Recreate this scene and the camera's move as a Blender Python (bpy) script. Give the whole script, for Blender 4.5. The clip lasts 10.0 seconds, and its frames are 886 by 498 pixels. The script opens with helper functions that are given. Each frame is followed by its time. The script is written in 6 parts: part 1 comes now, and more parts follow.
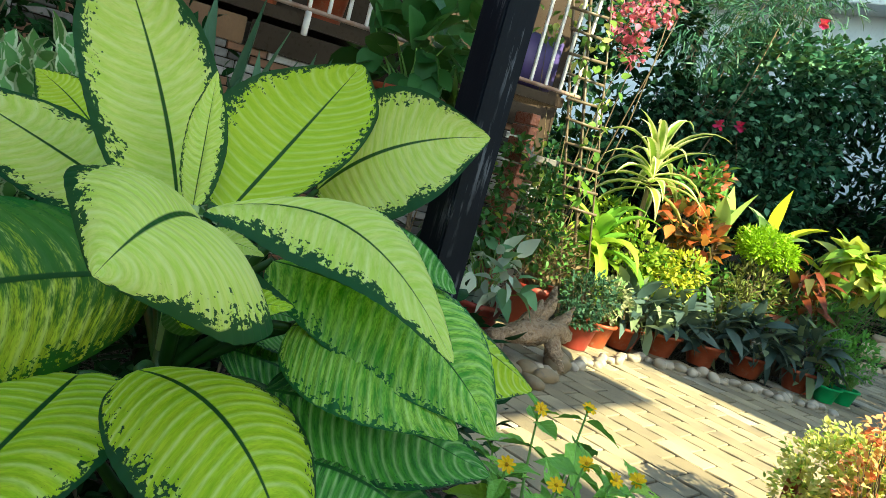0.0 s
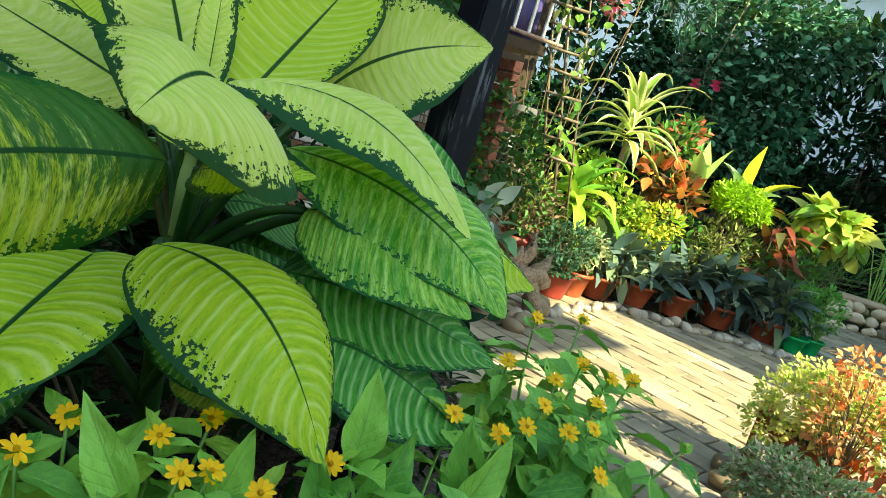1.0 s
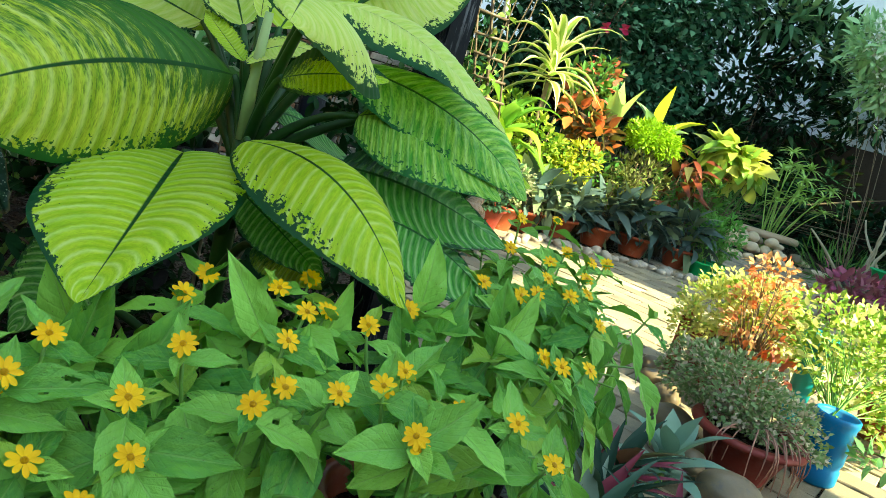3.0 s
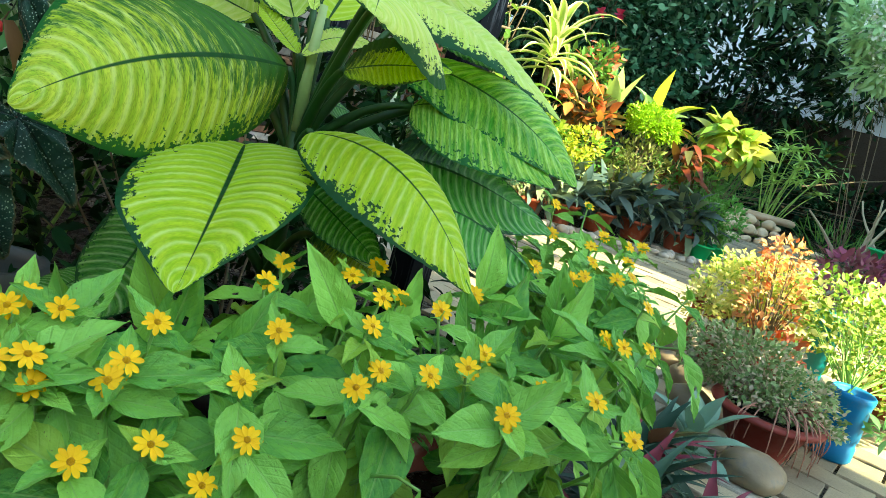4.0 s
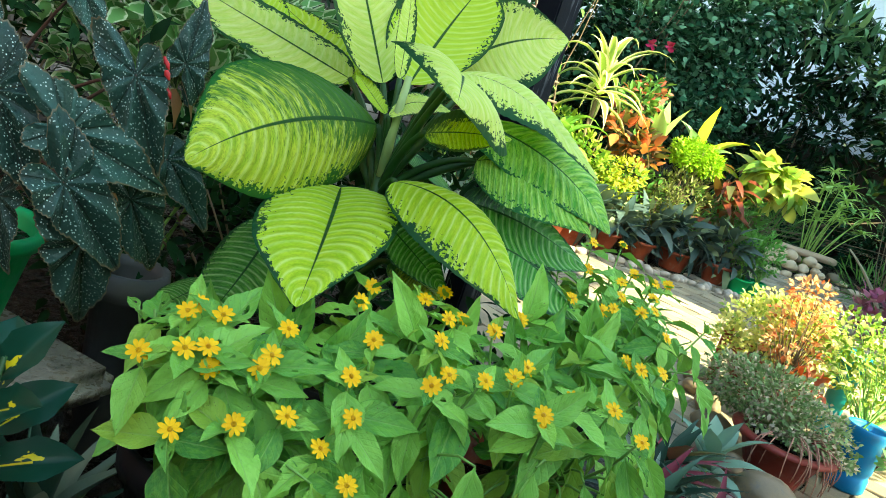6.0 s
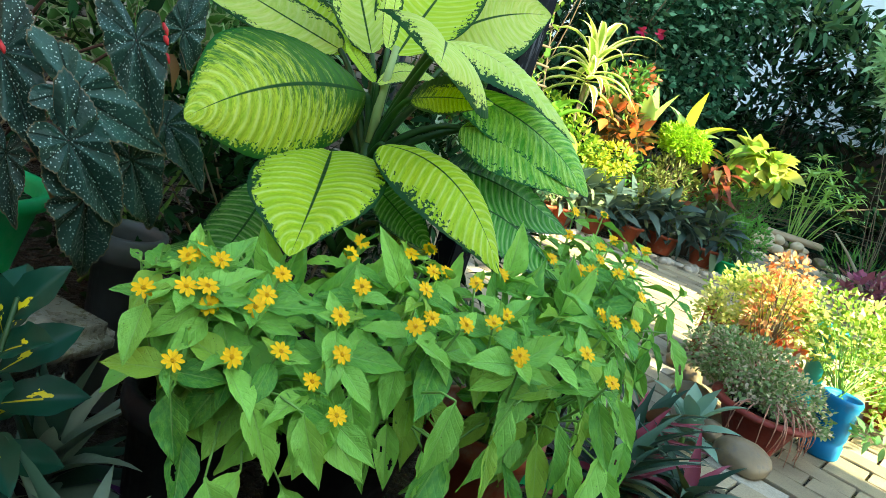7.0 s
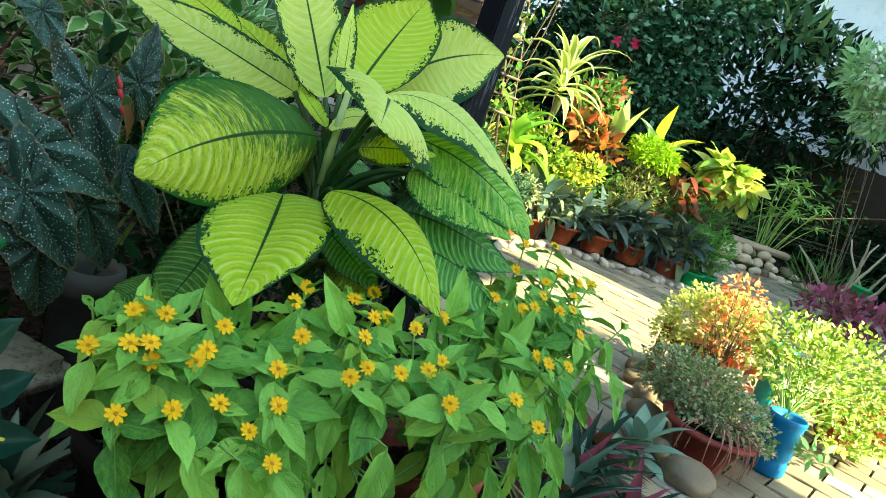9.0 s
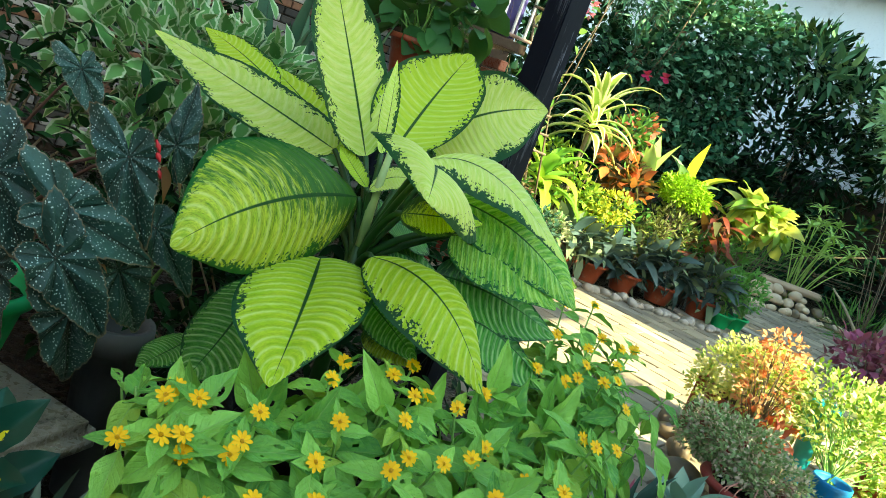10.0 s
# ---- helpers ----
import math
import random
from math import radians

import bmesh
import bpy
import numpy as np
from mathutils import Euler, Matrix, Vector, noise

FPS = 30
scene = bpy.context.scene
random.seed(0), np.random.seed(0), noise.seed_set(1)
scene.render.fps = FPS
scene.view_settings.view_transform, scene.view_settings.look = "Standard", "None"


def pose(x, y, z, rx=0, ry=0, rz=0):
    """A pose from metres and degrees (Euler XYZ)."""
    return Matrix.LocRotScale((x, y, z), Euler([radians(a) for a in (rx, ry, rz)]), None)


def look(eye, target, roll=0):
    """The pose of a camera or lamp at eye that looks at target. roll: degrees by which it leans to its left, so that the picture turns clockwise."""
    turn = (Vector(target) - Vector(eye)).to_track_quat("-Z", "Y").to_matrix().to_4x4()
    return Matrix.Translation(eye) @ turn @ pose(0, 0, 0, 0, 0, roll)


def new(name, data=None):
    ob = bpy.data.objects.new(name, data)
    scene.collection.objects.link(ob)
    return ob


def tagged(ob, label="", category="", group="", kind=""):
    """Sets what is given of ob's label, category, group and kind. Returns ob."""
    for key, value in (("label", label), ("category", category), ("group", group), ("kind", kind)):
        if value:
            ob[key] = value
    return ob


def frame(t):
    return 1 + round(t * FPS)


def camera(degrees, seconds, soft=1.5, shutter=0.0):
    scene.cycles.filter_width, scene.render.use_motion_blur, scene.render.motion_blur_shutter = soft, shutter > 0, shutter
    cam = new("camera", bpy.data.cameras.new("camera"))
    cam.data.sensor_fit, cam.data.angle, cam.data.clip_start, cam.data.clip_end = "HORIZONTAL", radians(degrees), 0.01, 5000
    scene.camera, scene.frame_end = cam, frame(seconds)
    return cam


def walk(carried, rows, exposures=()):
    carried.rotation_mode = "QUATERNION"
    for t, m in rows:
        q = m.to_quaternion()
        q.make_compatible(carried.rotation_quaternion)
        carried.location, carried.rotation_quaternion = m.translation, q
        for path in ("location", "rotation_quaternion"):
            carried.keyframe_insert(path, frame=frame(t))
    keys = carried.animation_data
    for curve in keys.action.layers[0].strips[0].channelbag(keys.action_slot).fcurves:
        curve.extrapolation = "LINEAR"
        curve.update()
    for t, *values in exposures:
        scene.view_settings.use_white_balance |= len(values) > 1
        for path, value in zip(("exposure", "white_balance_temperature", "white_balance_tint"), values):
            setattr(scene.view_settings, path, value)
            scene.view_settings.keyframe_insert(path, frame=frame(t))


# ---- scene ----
cam = camera(60.3, 10.0, soft=0.7)
PATH = [
    (0, (-0.358, 0.061, 0.999), (-0.001, 2.008, 0.711), 15.5),
    (0.5, (-0.371, 0.058, 0.946), (0.027, 1.99, 0.616), 16.3),
    (1, (-0.386, 0.035, 0.904), (0.065, 1.949, 0.544), 16.7),
    (1.5, (-0.426, -0.025, 0.877), (0.116, 1.861, 0.492), 17.4),
    (2, (-0.479, -0.08, 0.863), (0.148, 1.782, 0.486), 17.4),
    (2.5, (-0.526, -0.125, 0.844), (0.142, 1.723, 0.472), 17.1),
    (2.7, (-0.544, -0.134, 0.831), (0.128, 1.708, 0.438), 16.9),
    (3.8, (-0.659, -0.12, 0.811), (0.132, 1.664, 0.373), 16.5),
    (4, (-0.668, -0.126, 0.801), (0.063, 1.682, 0.358), 16.0),
    (4.5, (-0.683, -0.207, 0.798), (-0.046, 1.632, 0.337), 15.4),
    (5, (-0.715, -0.284, 0.802), (-0.069, 1.552, 0.344), 16.2),
    (5.5, (-0.752, -0.312, 0.845), (-0.121, 1.534, 0.401), 17.5),
    (5.7, (-0.767, -0.312, 0.867), (-0.143, 1.538, 0.432), 18.2),
    (6.8, (-0.785, -0.39, 0.86), (-0.153, 1.457, 0.426), 18.2),
    (7, (-0.776, -0.401, 0.838), (-0.127, 1.436, 0.386), 18.4),
    (7.5, (-0.769, -0.4, 0.804), (-0.183, 1.453, 0.333), 18.0),
    (8, (-0.754, -0.438, 0.836), (-0.127, 1.402, 0.363), 18.2),
    (8.5, (-0.754, -0.455, 0.889), (-0.063, 1.366, 0.433), 19.1),
    (9, (-0.759, -0.45, 0.945), (-0.06, 1.371, 0.503), 19.5),
    (9.5, (-0.774, -0.434, 0.971), (-0.111, 1.402, 0.536), 19.9),
    (10, (-0.793, -0.361, 0.992), (-0.16, 1.493, 0.589), 20.5),
]
walk(cam, [(t, look(eye, target, roll)) for t, eye, target, roll in PATH],
     exposures=[(0, 1.87, 7400, -9), (2.5, 2.12, 7500, -12), (4, 2.48, 7400, -10), (4.5, 2.62, 7400, -10), (7, 2.52, 7350, -9), (7.6, 2.72, 7350, -9), (8.4, 2.45, 7350, -9), (9, 2.3, 7350, -9), (10, 2.3, 7450, -9)])
# ---- light ----
world = bpy.data.worlds.new("world")
scene.world = world
world.use_nodes = True
SUN_DIR = Vector((0.57 * math.cos(radians(38)), -0.822 * math.cos(radians(38)), math.sin(radians(38)))).normalized()
sky = world.node_tree.nodes.new("ShaderNodeTexSky")
sky.sky_type = "NISHITA"
sky.sun_disc = False
sky.sun_elevation = radians(38)
sky.sun_rotation = math.atan2(SUN_DIR.x, SUN_DIR.y)
world.node_tree.links.new(sky.outputs[0], world.node_tree.nodes["Background"].inputs[0])
world.node_tree.nodes["Background"].inputs[1].default_value = 0.15
sun_data = bpy.data.lights.new("sun", "SUN")
sun_data.energy, sun_data.angle, sun_data.color = 4.8, radians(0.6), (1.0, 0.88, 0.66)
sun = new("sun", sun_data)
sun.matrix_world = look(SUN_DIR * 30, (0, 0, 0))

# ---- material helpers ----


def node(nt, kind, *ins):
    n = nt.nodes.new(kind)
    for k, v in ins:
        if isinstance(v, bpy.types.NodeSocket):
            nt.links.new(v, n.inputs[k])
        else:
            n.inputs[k].default_value = v
    return n


def calc(nt, op, a, b=0.0, c=0.0):
    n = node(nt, "ShaderNodeMath", (0, a), (1, b), (2, c))
    n.operation = op
    return n.outputs[0]


def blend(nt, fac, a, b):
    n = nt.nodes.new("ShaderNodeMix")
    n.data_type = "RGBA"
    for k, v in ((0, fac), (6, a), (7, b)):
        if isinstance(v, bpy.types.NodeSocket):
            nt.links.new(v, n.inputs[k])
        else:
            n.inputs[k].default_value = (*v, 1) if isinstance(v, tuple) and len(v) == 3 else v
    return n.outputs[2]


def ramp(nt, x, a, b):
    """0 below a, 1 above b."""
    n = node(nt, "ShaderNodeMapRange", (0, x), (1, a), (2, b))
    n.clamp = True
    return n.outputs[0]


def noise_tex(nt, scale, detail=3.0, vec=None, rough=0.55):
    n = node(nt, "ShaderNodeTexNoise", ("Scale", scale), ("Detail", detail), ("Roughness", rough))
    if vec is not None:
        nt.links.new(vec, n.inputs["Vector"])
    return n.outputs["Fac"]


def begin(name):
    m = bpy.data.materials.new(name)
    m.use_nodes = True
    nt = m.node_tree
    return m, nt, nt.nodes["Principled BSDF"], nt.nodes["Material Output"]


def bump(nt, bsdf, height, strength, distance=0.01):
    b = node(nt, "ShaderNodeBump", ("Strength", strength), ("Distance", distance), ("Height", height))
    nt.links.new(b.outputs[0], bsdf.inputs["Normal"])


def col_in(nt, bsdf, c):
    if isinstance(c, tuple):
        bsdf.inputs["Base Color"].default_value = (*c, 1)
    else:
        nt.links.new(c, bsdf.inputs["Base Color"])


def leafy(nt, bsdf, out, colour, amount):
    """Light passes through a leaf."""
    t = node(nt, "ShaderNodeBsdfTranslucent")
    g = blend(nt, 0.18, colour, (0.6, 0.8, 0.08))
    nt.links.new(g, t.inputs[0])
    mx = node(nt, "ShaderNodeMixShader", (0, amount))
    nt.links.new(bsdf.outputs[0], mx.inputs[1])
    nt.links.new(t.outputs[0], mx.inputs[2])
    nt.links.new(mx.outputs[0], out.inputs[0])


def surface(name, a, b, scale=8.0, fine=60.0, rough=0.7, relief=0.3, dist=0.01, metal=0.0, dirt=None, gloss=0.35):
    """A worn surface: two colours in patches, fine grain, relief."""
    m, nt, bsdf, out = begin(name)
    co = nt.nodes.new("ShaderNodeTexCoord").outputs["Object"]
    big = noise_tex(nt, scale, 4, co)
    small = noise_tex(nt, fine, 5, co)
    rnd = nt.nodes.new("ShaderNodeObjectInfo").outputs["Random"]
    f = calc(nt, "ADD", calc(nt, "MULTIPLY", ramp(nt, big, 0.3, 0.7), 0.6), calc(nt, "MULTIPLY", calc(nt, "ADD", small, calc(nt, "MULTIPLY", rnd, 0.8)), 0.35))
    c = blend(nt, f, a, b)
    if dirt:
        c = blend(nt, ramp(nt, noise_tex(nt, scale * 2.7, 6, co, 0.7), 0.55, 0.72), c, dirt)
    col_in(nt, bsdf, c)
    nt.links.new(ramp(nt, small, -0.5 + rough - 0.5, 1.5 + rough - 0.5), bsdf.inputs["Roughness"])
    bsdf.inputs["Metallic"].default_value = metal
    bsdf.inputs["Specular IOR Level"].default_value = gloss
    bump(nt, bsdf, small, relief, dist)
    return m


def foliage_mat(name, a, b, c=None, share=0.3, rough=0.42, through_light=0.3, edge=None, edge_from=0.55, gloss=0.2):
    """Leaves that differ one by one from colour a to b, some of them c; edge: colour of the margin."""
    m, nt, bsdf, out = begin(name)
    isl = nt.nodes.new("ShaderNodeNewGeometry").outputs["Random Per Island"]
    obr = nt.nodes.new("ShaderNodeObjectInfo").outputs["Random"]
    r = calc(nt, "FRACT", calc(nt, "ADD", isl, obr))
    co = nt.nodes.new("ShaderNodeTexCoord").outputs["Object"]
    n = noise_tex(nt, 45, 3, co)
    colour = blend(nt, calc(nt, "ADD", calc(nt, "MULTIPLY", r, 0.75), calc(nt, "MULTIPLY", n, 0.3)), a, b)
    if c:
        r2 = calc(nt, "FRACT", calc(nt, "MULTIPLY", r, 7.31))
        colour = blend(nt, calc(nt, "LESS_THAN", r2, share), colour, c)
    if edge:
        uv = nt.nodes.new("ShaderNodeUVMap").outputs[0]
        v = node(nt, "ShaderNodeSeparateXYZ", (0, uv)).outputs[1]
        e = calc(nt, "ABSOLUTE", calc(nt, "MULTIPLY", calc(nt, "SUBTRACT", v, 0.5), 2))
        e = calc(nt, "ADD", e, calc(nt, "MULTIPLY", calc(nt, "SUBTRACT", noise_tex(nt, 90, 2, co), 0.5), 0.5))
        colour = blend(nt, ramp(nt, e, edge_from, edge_from + 0.12), colour, edge)
    col_in(nt, bsdf, colour)
    bsdf.inputs["Roughness"].default_value = rough
    bsdf.inputs["Specular IOR Level"].default_value = gloss
    bump(nt, bsdf, n, 0.25, 0.004)
    leafy(nt, bsdf, out, colour, through_light)
    return m


def dumb_cane_mat(name, centre, half, margin, thr=0.8, speck=0.3, dark_patch=0.0, vein=0.25, through_light=0.35, streaky=0.3):
    """Variegated leaf: pale middle, green margin that breaks up into specks, dark midrib, ribbed veins."""
    m, nt, bsdf, out = begin(name)
    uv = nt.nodes.new("ShaderNodeUVMap").outputs[0]
    s = node(nt, "ShaderNodeSeparateXYZ", (0, uv))
    u, v = s.outputs[0], s.outputs[1]
    co = nt.nodes.new("ShaderNodeTexCoord").outputs["Object"]
    e = calc(nt, "ABSOLUTE", calc(nt, "MULTIPLY", calc(nt, "SUBTRACT", v, 0.5), 2))
    tipness = calc(nt, "POWER", calc(nt, "ABSOLUTE", calc(nt, "MULTIPLY", calc(nt, "SUBTRACT", u, 0.5), 2)), 6)
    fine = noise_tex(nt, 150, 3, co, 0.6)
    big = noise_tex(nt, 26, 3, co)
    # the way of the side veins, leaning towards the tip
    way = calc(nt, "SUBTRACT", calc(nt, "MULTIPLY", u, 19.0), calc(nt, "MULTIPLY", calc(nt, "POWER", e, 1.4), 2.3))
    way = calc(nt, "ADD", way, calc(nt, "MULTIPLY", noise_tex(nt, 7, 2, co), 0.8))
    streak = node(nt, "ShaderNodeCombineXYZ", (0, calc(nt, "MULTIPLY", way, 2.2)), (1, calc(nt, "MULTIPLY", e, 1.5)), (2, calc(nt, "MULTIPLY", v, 3.0))).outputs[0]
    band = noise_tex(nt, 1.6, 3, streak)
    spots = node(nt, "ShaderNodeCombineXYZ", (0, calc(nt, "MULTIPLY", way, 3.6)), (1, calc(nt, "MULTIPLY", e, 22.0)), (2, calc(nt, "MULTIPLY", v, 9.0))).outputs[0]
    flecks = calc(nt, "ADD", calc(nt, "MULTIPLY", noise_tex(nt, 1.0, 3, spots, 0.6), 0.4), calc(nt, "MULTIPLY", fine, 0.6))
    wave = calc(nt, "ABSOLUTE", calc(nt, "SINE", calc(nt, "MULTIPLY", way, math.pi)))
    lines = calc(nt, "POWER", wave, 10)
    dip = calc(nt, "POWER", calc(nt, "ABSOLUTE", calc(nt, "SINE", calc(nt, "ADD", calc(nt, "MULTIPLY", way, math.pi), 1.0))), 5)
    rim = calc(nt, "MAXIMUM", e, calc(nt, "MULTIPLY", tipness, 0.82))
    solid = ramp(nt, calc(nt, "ADD", rim, calc(nt, "MULTIPLY", calc(nt, "SUBTRACT", big, 0.5), 0.14)), thr + 0.02, thr + 0.035)
    room = calc(nt, "ADD", 0.5, calc(nt, "MULTIPLY", calc(nt, "SUBTRACT", thr - 0.03, calc(nt, "ADD", rim, calc(nt, "MULTIPLY", calc(nt, "SUBTRACT", big, 0.5), speck * 0.8))), 0.74))
    specks = ramp(nt, calc(nt, "SUBTRACT", flecks, room), 0.0, 0.02)
    edge_f = calc(nt, "MAXIMUM", solid, specks)
    c = blend(nt, ramp(nt, band, 0.36, 0.66), centre, half)
    deep = tuple(k * 0.5 for k in half)
    c = blend(nt, calc(nt, "MULTIPLY", dip, 0.03 + 0.36 * streaky), c, deep)
    thread = noise_tex(nt, 7.0, 2, streak)
    c = blend(nt, calc(nt, "MULTIPLY", ramp(nt, thread, 0.48, 0.64), streaky), c, deep)
    light = tuple(k * 0.45 + q * 0.55 for k, q in zip(centre, (0.8, 0.9, 0.5)))
    c = blend(nt, calc(nt, "MULTIPLY", calc(nt, "MULTIPLY", lines, vein), calc(nt, "ADD", 0.4, ramp(nt, band, 0.75, 0.4))), c, light)
    if dark_patch:
        pf = calc(nt, "ADD", calc(nt, "MULTIPLY", band, 0.62), calc(nt, "ADD", calc(nt, "MULTIPLY", calc(nt, "SUBTRACT", 1.0, u), 0.5), calc(nt, "MULTIPLY", calc(nt, "SUBTRACT", 1.0, v), 0.3)))
        pf = calc(nt, "ADD", pf, calc(nt, "MULTIPLY", calc(nt, "SUBTRACT", thread, 0.5), 0.3))
        c = blend(nt, calc(nt, "MULTIPLY", ramp(nt, pf, 0.9 - dark_patch * 0.5, 1.06 - dark_patch * 0.5), 0.9), c, margin)
    c = blend(nt, edge_f, c, margin)
    rib = calc(nt, "SUBTRACT", calc(nt, "SUBTRACT", 0.042, calc(nt, "MULTIPLY", u, 0.034)), e)
    rib_f = ramp(nt, rib, -0.008, 0.008)
    c = blend(nt, rib_f, c, (0.012, 0.085, 0.018))
    col_in(nt, bsdf, c)
    nt.links.new(ramp(nt, big, -0.9, 1.9), bsdf.inputs["Roughness"])
    bsdf.inputs["Specular IOR Level"].default_value = 0.2
    height = calc(nt, "ADD", calc(nt, "MULTIPLY", wave, -0.8), calc(nt, "ADD", calc(nt, "MULTIPLY", fine, 0.12), calc(nt, "MULTIPLY", rib_f, -0.5)))
    bump(nt, bsdf, height, 0.12 + 0.4 * streaky, 0.005)
    leafy(nt, bsdf, out, c, through_light)
    return m


def plain(name, c, rough=0.5, metal=0.0):
    m, nt, bsdf, out = begin(name)
    co = nt.nodes.new("ShaderNodeTexCoord").outputs["Object"]
    n = noise_tex(nt, 40, 4, co)
    col_in(nt, bsdf, blend(nt, n, tuple(x * 0.75 for x in c), tuple(min(1, x * 1.2) for x in c)))
    bsdf.inputs["Roughness"].default_value = rough
    bsdf.inputs["Metallic"].default_value = metal
    bump(nt, bsdf, n, 0.15, 0.004)
    return m


MARGIN = (0.006, 0.07, 0.024)
CANE_PALE = dumb_cane_mat("leaf_cream", (0.74, 0.83, 0.22), (0.58, 0.76, 0.11), MARGIN, 0.88, 0.9, 0.0, 0.36, streaky=0.1)
CANE_FRESH = dumb_cane_mat("leaf_fresh_lime", (0.58, 0.75, 0.06), (0.46, 0.68, 0.035), MARGIN, 0.91, 0.8, 0.0, 0.36, streaky=0.1)
CANE_LIME = dumb_cane_mat("leaf_lime", (0.58, 0.76, 0.045), (0.38, 0.63, 0.022), MARGIN, 0.91, 0.8, 0.0, 0.5, streaky=0.24)
CANE_HALF = dumb_cane_mat("leaf_lime_green", (0.66, 0.77, 0.07), (0.38, 0.6, 0.035), (0.012, 0.14, 0.024), 0.92, 0.8, 0.44, 0.45, streaky=0.5)
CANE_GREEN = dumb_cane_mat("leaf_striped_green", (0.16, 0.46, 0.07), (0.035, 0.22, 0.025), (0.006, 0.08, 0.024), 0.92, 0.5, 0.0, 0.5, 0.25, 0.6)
CANE_MID = dumb_cane_mat("leaf_mid_green", (0.42, 0.7, 0.1), (0.07, 0.35, 0.03), (0.008, 0.12, 0.03), 0.94, 0.6, 0.0, 0.3, 0.25, 0.5)
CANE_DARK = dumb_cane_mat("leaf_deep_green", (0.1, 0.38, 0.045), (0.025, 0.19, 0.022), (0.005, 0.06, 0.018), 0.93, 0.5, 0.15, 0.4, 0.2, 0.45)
CANE_SPECK = dumb_cane_mat("leaf_speckled", (0.5, 0.66, 0.03), (0.3, 0.52, 0.02), (0.006, 0.06, 0.02), 0.72, 1.0, 0.15, 0.2, 0.25, 0.6)
STEM_PALE = plain("stem_pale", (0.34, 0.46, 0.16), 0.45)
STEM_GREEN = plain("stem_green", (0.018, 0.075, 0.012), 0.5)
STEM_FRESH = plain("stem_fresh", (0.2, 0.4, 0.08), 0.5)
TWIG = plain("twig", (0.16, 0.12, 0.07), 0.85)
TWIG_PALE = plain("twig_pale", (0.42, 0.36, 0.24), 0.85)


def daisy_leaf_mat():
    m, nt, bsdf, out = begin("daisy_leaf")
    r = nt.nodes.new("ShaderNodeObjectInfo").outputs["Random"]
    uv = nt.nodes.new("ShaderNodeUVMap").outputs[0]
    s = node(nt, "ShaderNodeSeparateXYZ", (0, uv))
    co = nt.nodes.new("ShaderNodeTexCoord").outputs["Object"]
    e = calc(nt, "ABSOLUTE", calc(nt, "MULTIPLY", calc(nt, "SUBTRACT", s.outputs[1], 0.5), 2))
    way = calc(nt, "SUBTRACT", calc(nt, "MULTIPLY", s.outputs[0], 8.0), calc(nt, "MULTIPLY", e, 2.0))
    side = calc(nt, "POWER", calc(nt, "ABSOLUTE", calc(nt, "SINE", calc(nt, "MULTIPLY", way, math.pi))), 24)
    rib = calc(nt, "MAXIMUM", ramp(nt, e, 0.06, 0.03), calc(nt, "MULTIPLY", side, 0.16))
    n = noise_tex(nt, 7, 4, co)
    c = blend(nt, r, (0.06, 0.26, 0.04), (0.36, 0.7, 0.12))
    c = blend(nt, calc(nt, "MULTIPLY", ramp(nt, n, 0.4, 0.7), 0.6), c, (0.24, 0.52, 0.06))
    c = blend(nt, calc(nt, "GREATER_THAN", calc(nt, "FRACT", calc(nt, "MULTIPLY", r, 9.7)), 0.86), c, (0.3, 0.5, 0.06))
    c = blend(nt, calc(nt, "MULTIPLY", rib, 0.5), c, (0.3, 0.5, 0.14))
    c = blend(nt, ramp(nt, noise_tex(nt, 30, 2, co), 0.7, 0.74), c, (0.12, 0.09, 0.03))
    col_in(nt, bsdf, c)
    bsdf.inputs["Roughness"].default_value = 0.45
    bsdf.inputs["Specular IOR Level"].default_value = 0.36
    bump(nt, bsdf, calc(nt, "ADD", calc(nt, "MULTIPLY", rib, -0.8), n), 0.5, 0.008)
    leafy(nt, bsdf, out, c, 0.19)
    return m


DAISY_LEAF = daisy_leaf_mat()
PETAL = foliage_mat("petal", (0.85, 0.46, 0.01), (0.92, 0.56, 0.012), rough=0.5, through_light=0.04)
DISC = surface("flower_disc", (0.75, 0.3, 0.006), (0.9, 0.5, 0.01), 200, 500, 0.8, 0.8, 0.003)
TERRACOTTA = surface("terracotta", (0.24, 0.042, 0.016), (0.35, 0.075, 0.03), 7, 50, 0.6, 0.15, 0.004, dirt=(0.3, 0.17, 0.11))
RED_GLAZE = surface("red_glazed_plastic", (0.17, 0.02, 0.014), (0.27, 0.038, 0.026), 6, 60, 0.45, 0.1, 0.004, dirt=(0.2, 0.09, 0.06))
GREEN_PLASTIC = surface("green_plastic", (0.01, 0.3, 0.09), (0.015, 0.4, 0.12), 5, 50, 0.4, 0.05, 0.003)
BLUE_PLASTIC = surface("blue_plastic", (0.0, 0.13, 0.32), (0.0, 0.21, 0.44), 5, 60, 0.4, 0.08, 0.003, dirt=(0.05, 0.16, 0.26))
BLACK_PLASTIC = surface("black_plastic", (0.007, 0.007, 0.008), (0.016, 0.016, 0.018), 6, 60, 0.5, 0.1, 0.003, gloss=0.08)
GREY_PLASTIC = surface("grey_plastic", (0.05, 0.055, 0.055), (0.1, 0.105, 0.1), 6, 60, 0.5, 0.1, 0.003)
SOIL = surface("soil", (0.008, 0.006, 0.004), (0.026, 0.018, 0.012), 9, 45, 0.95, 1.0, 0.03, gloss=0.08)


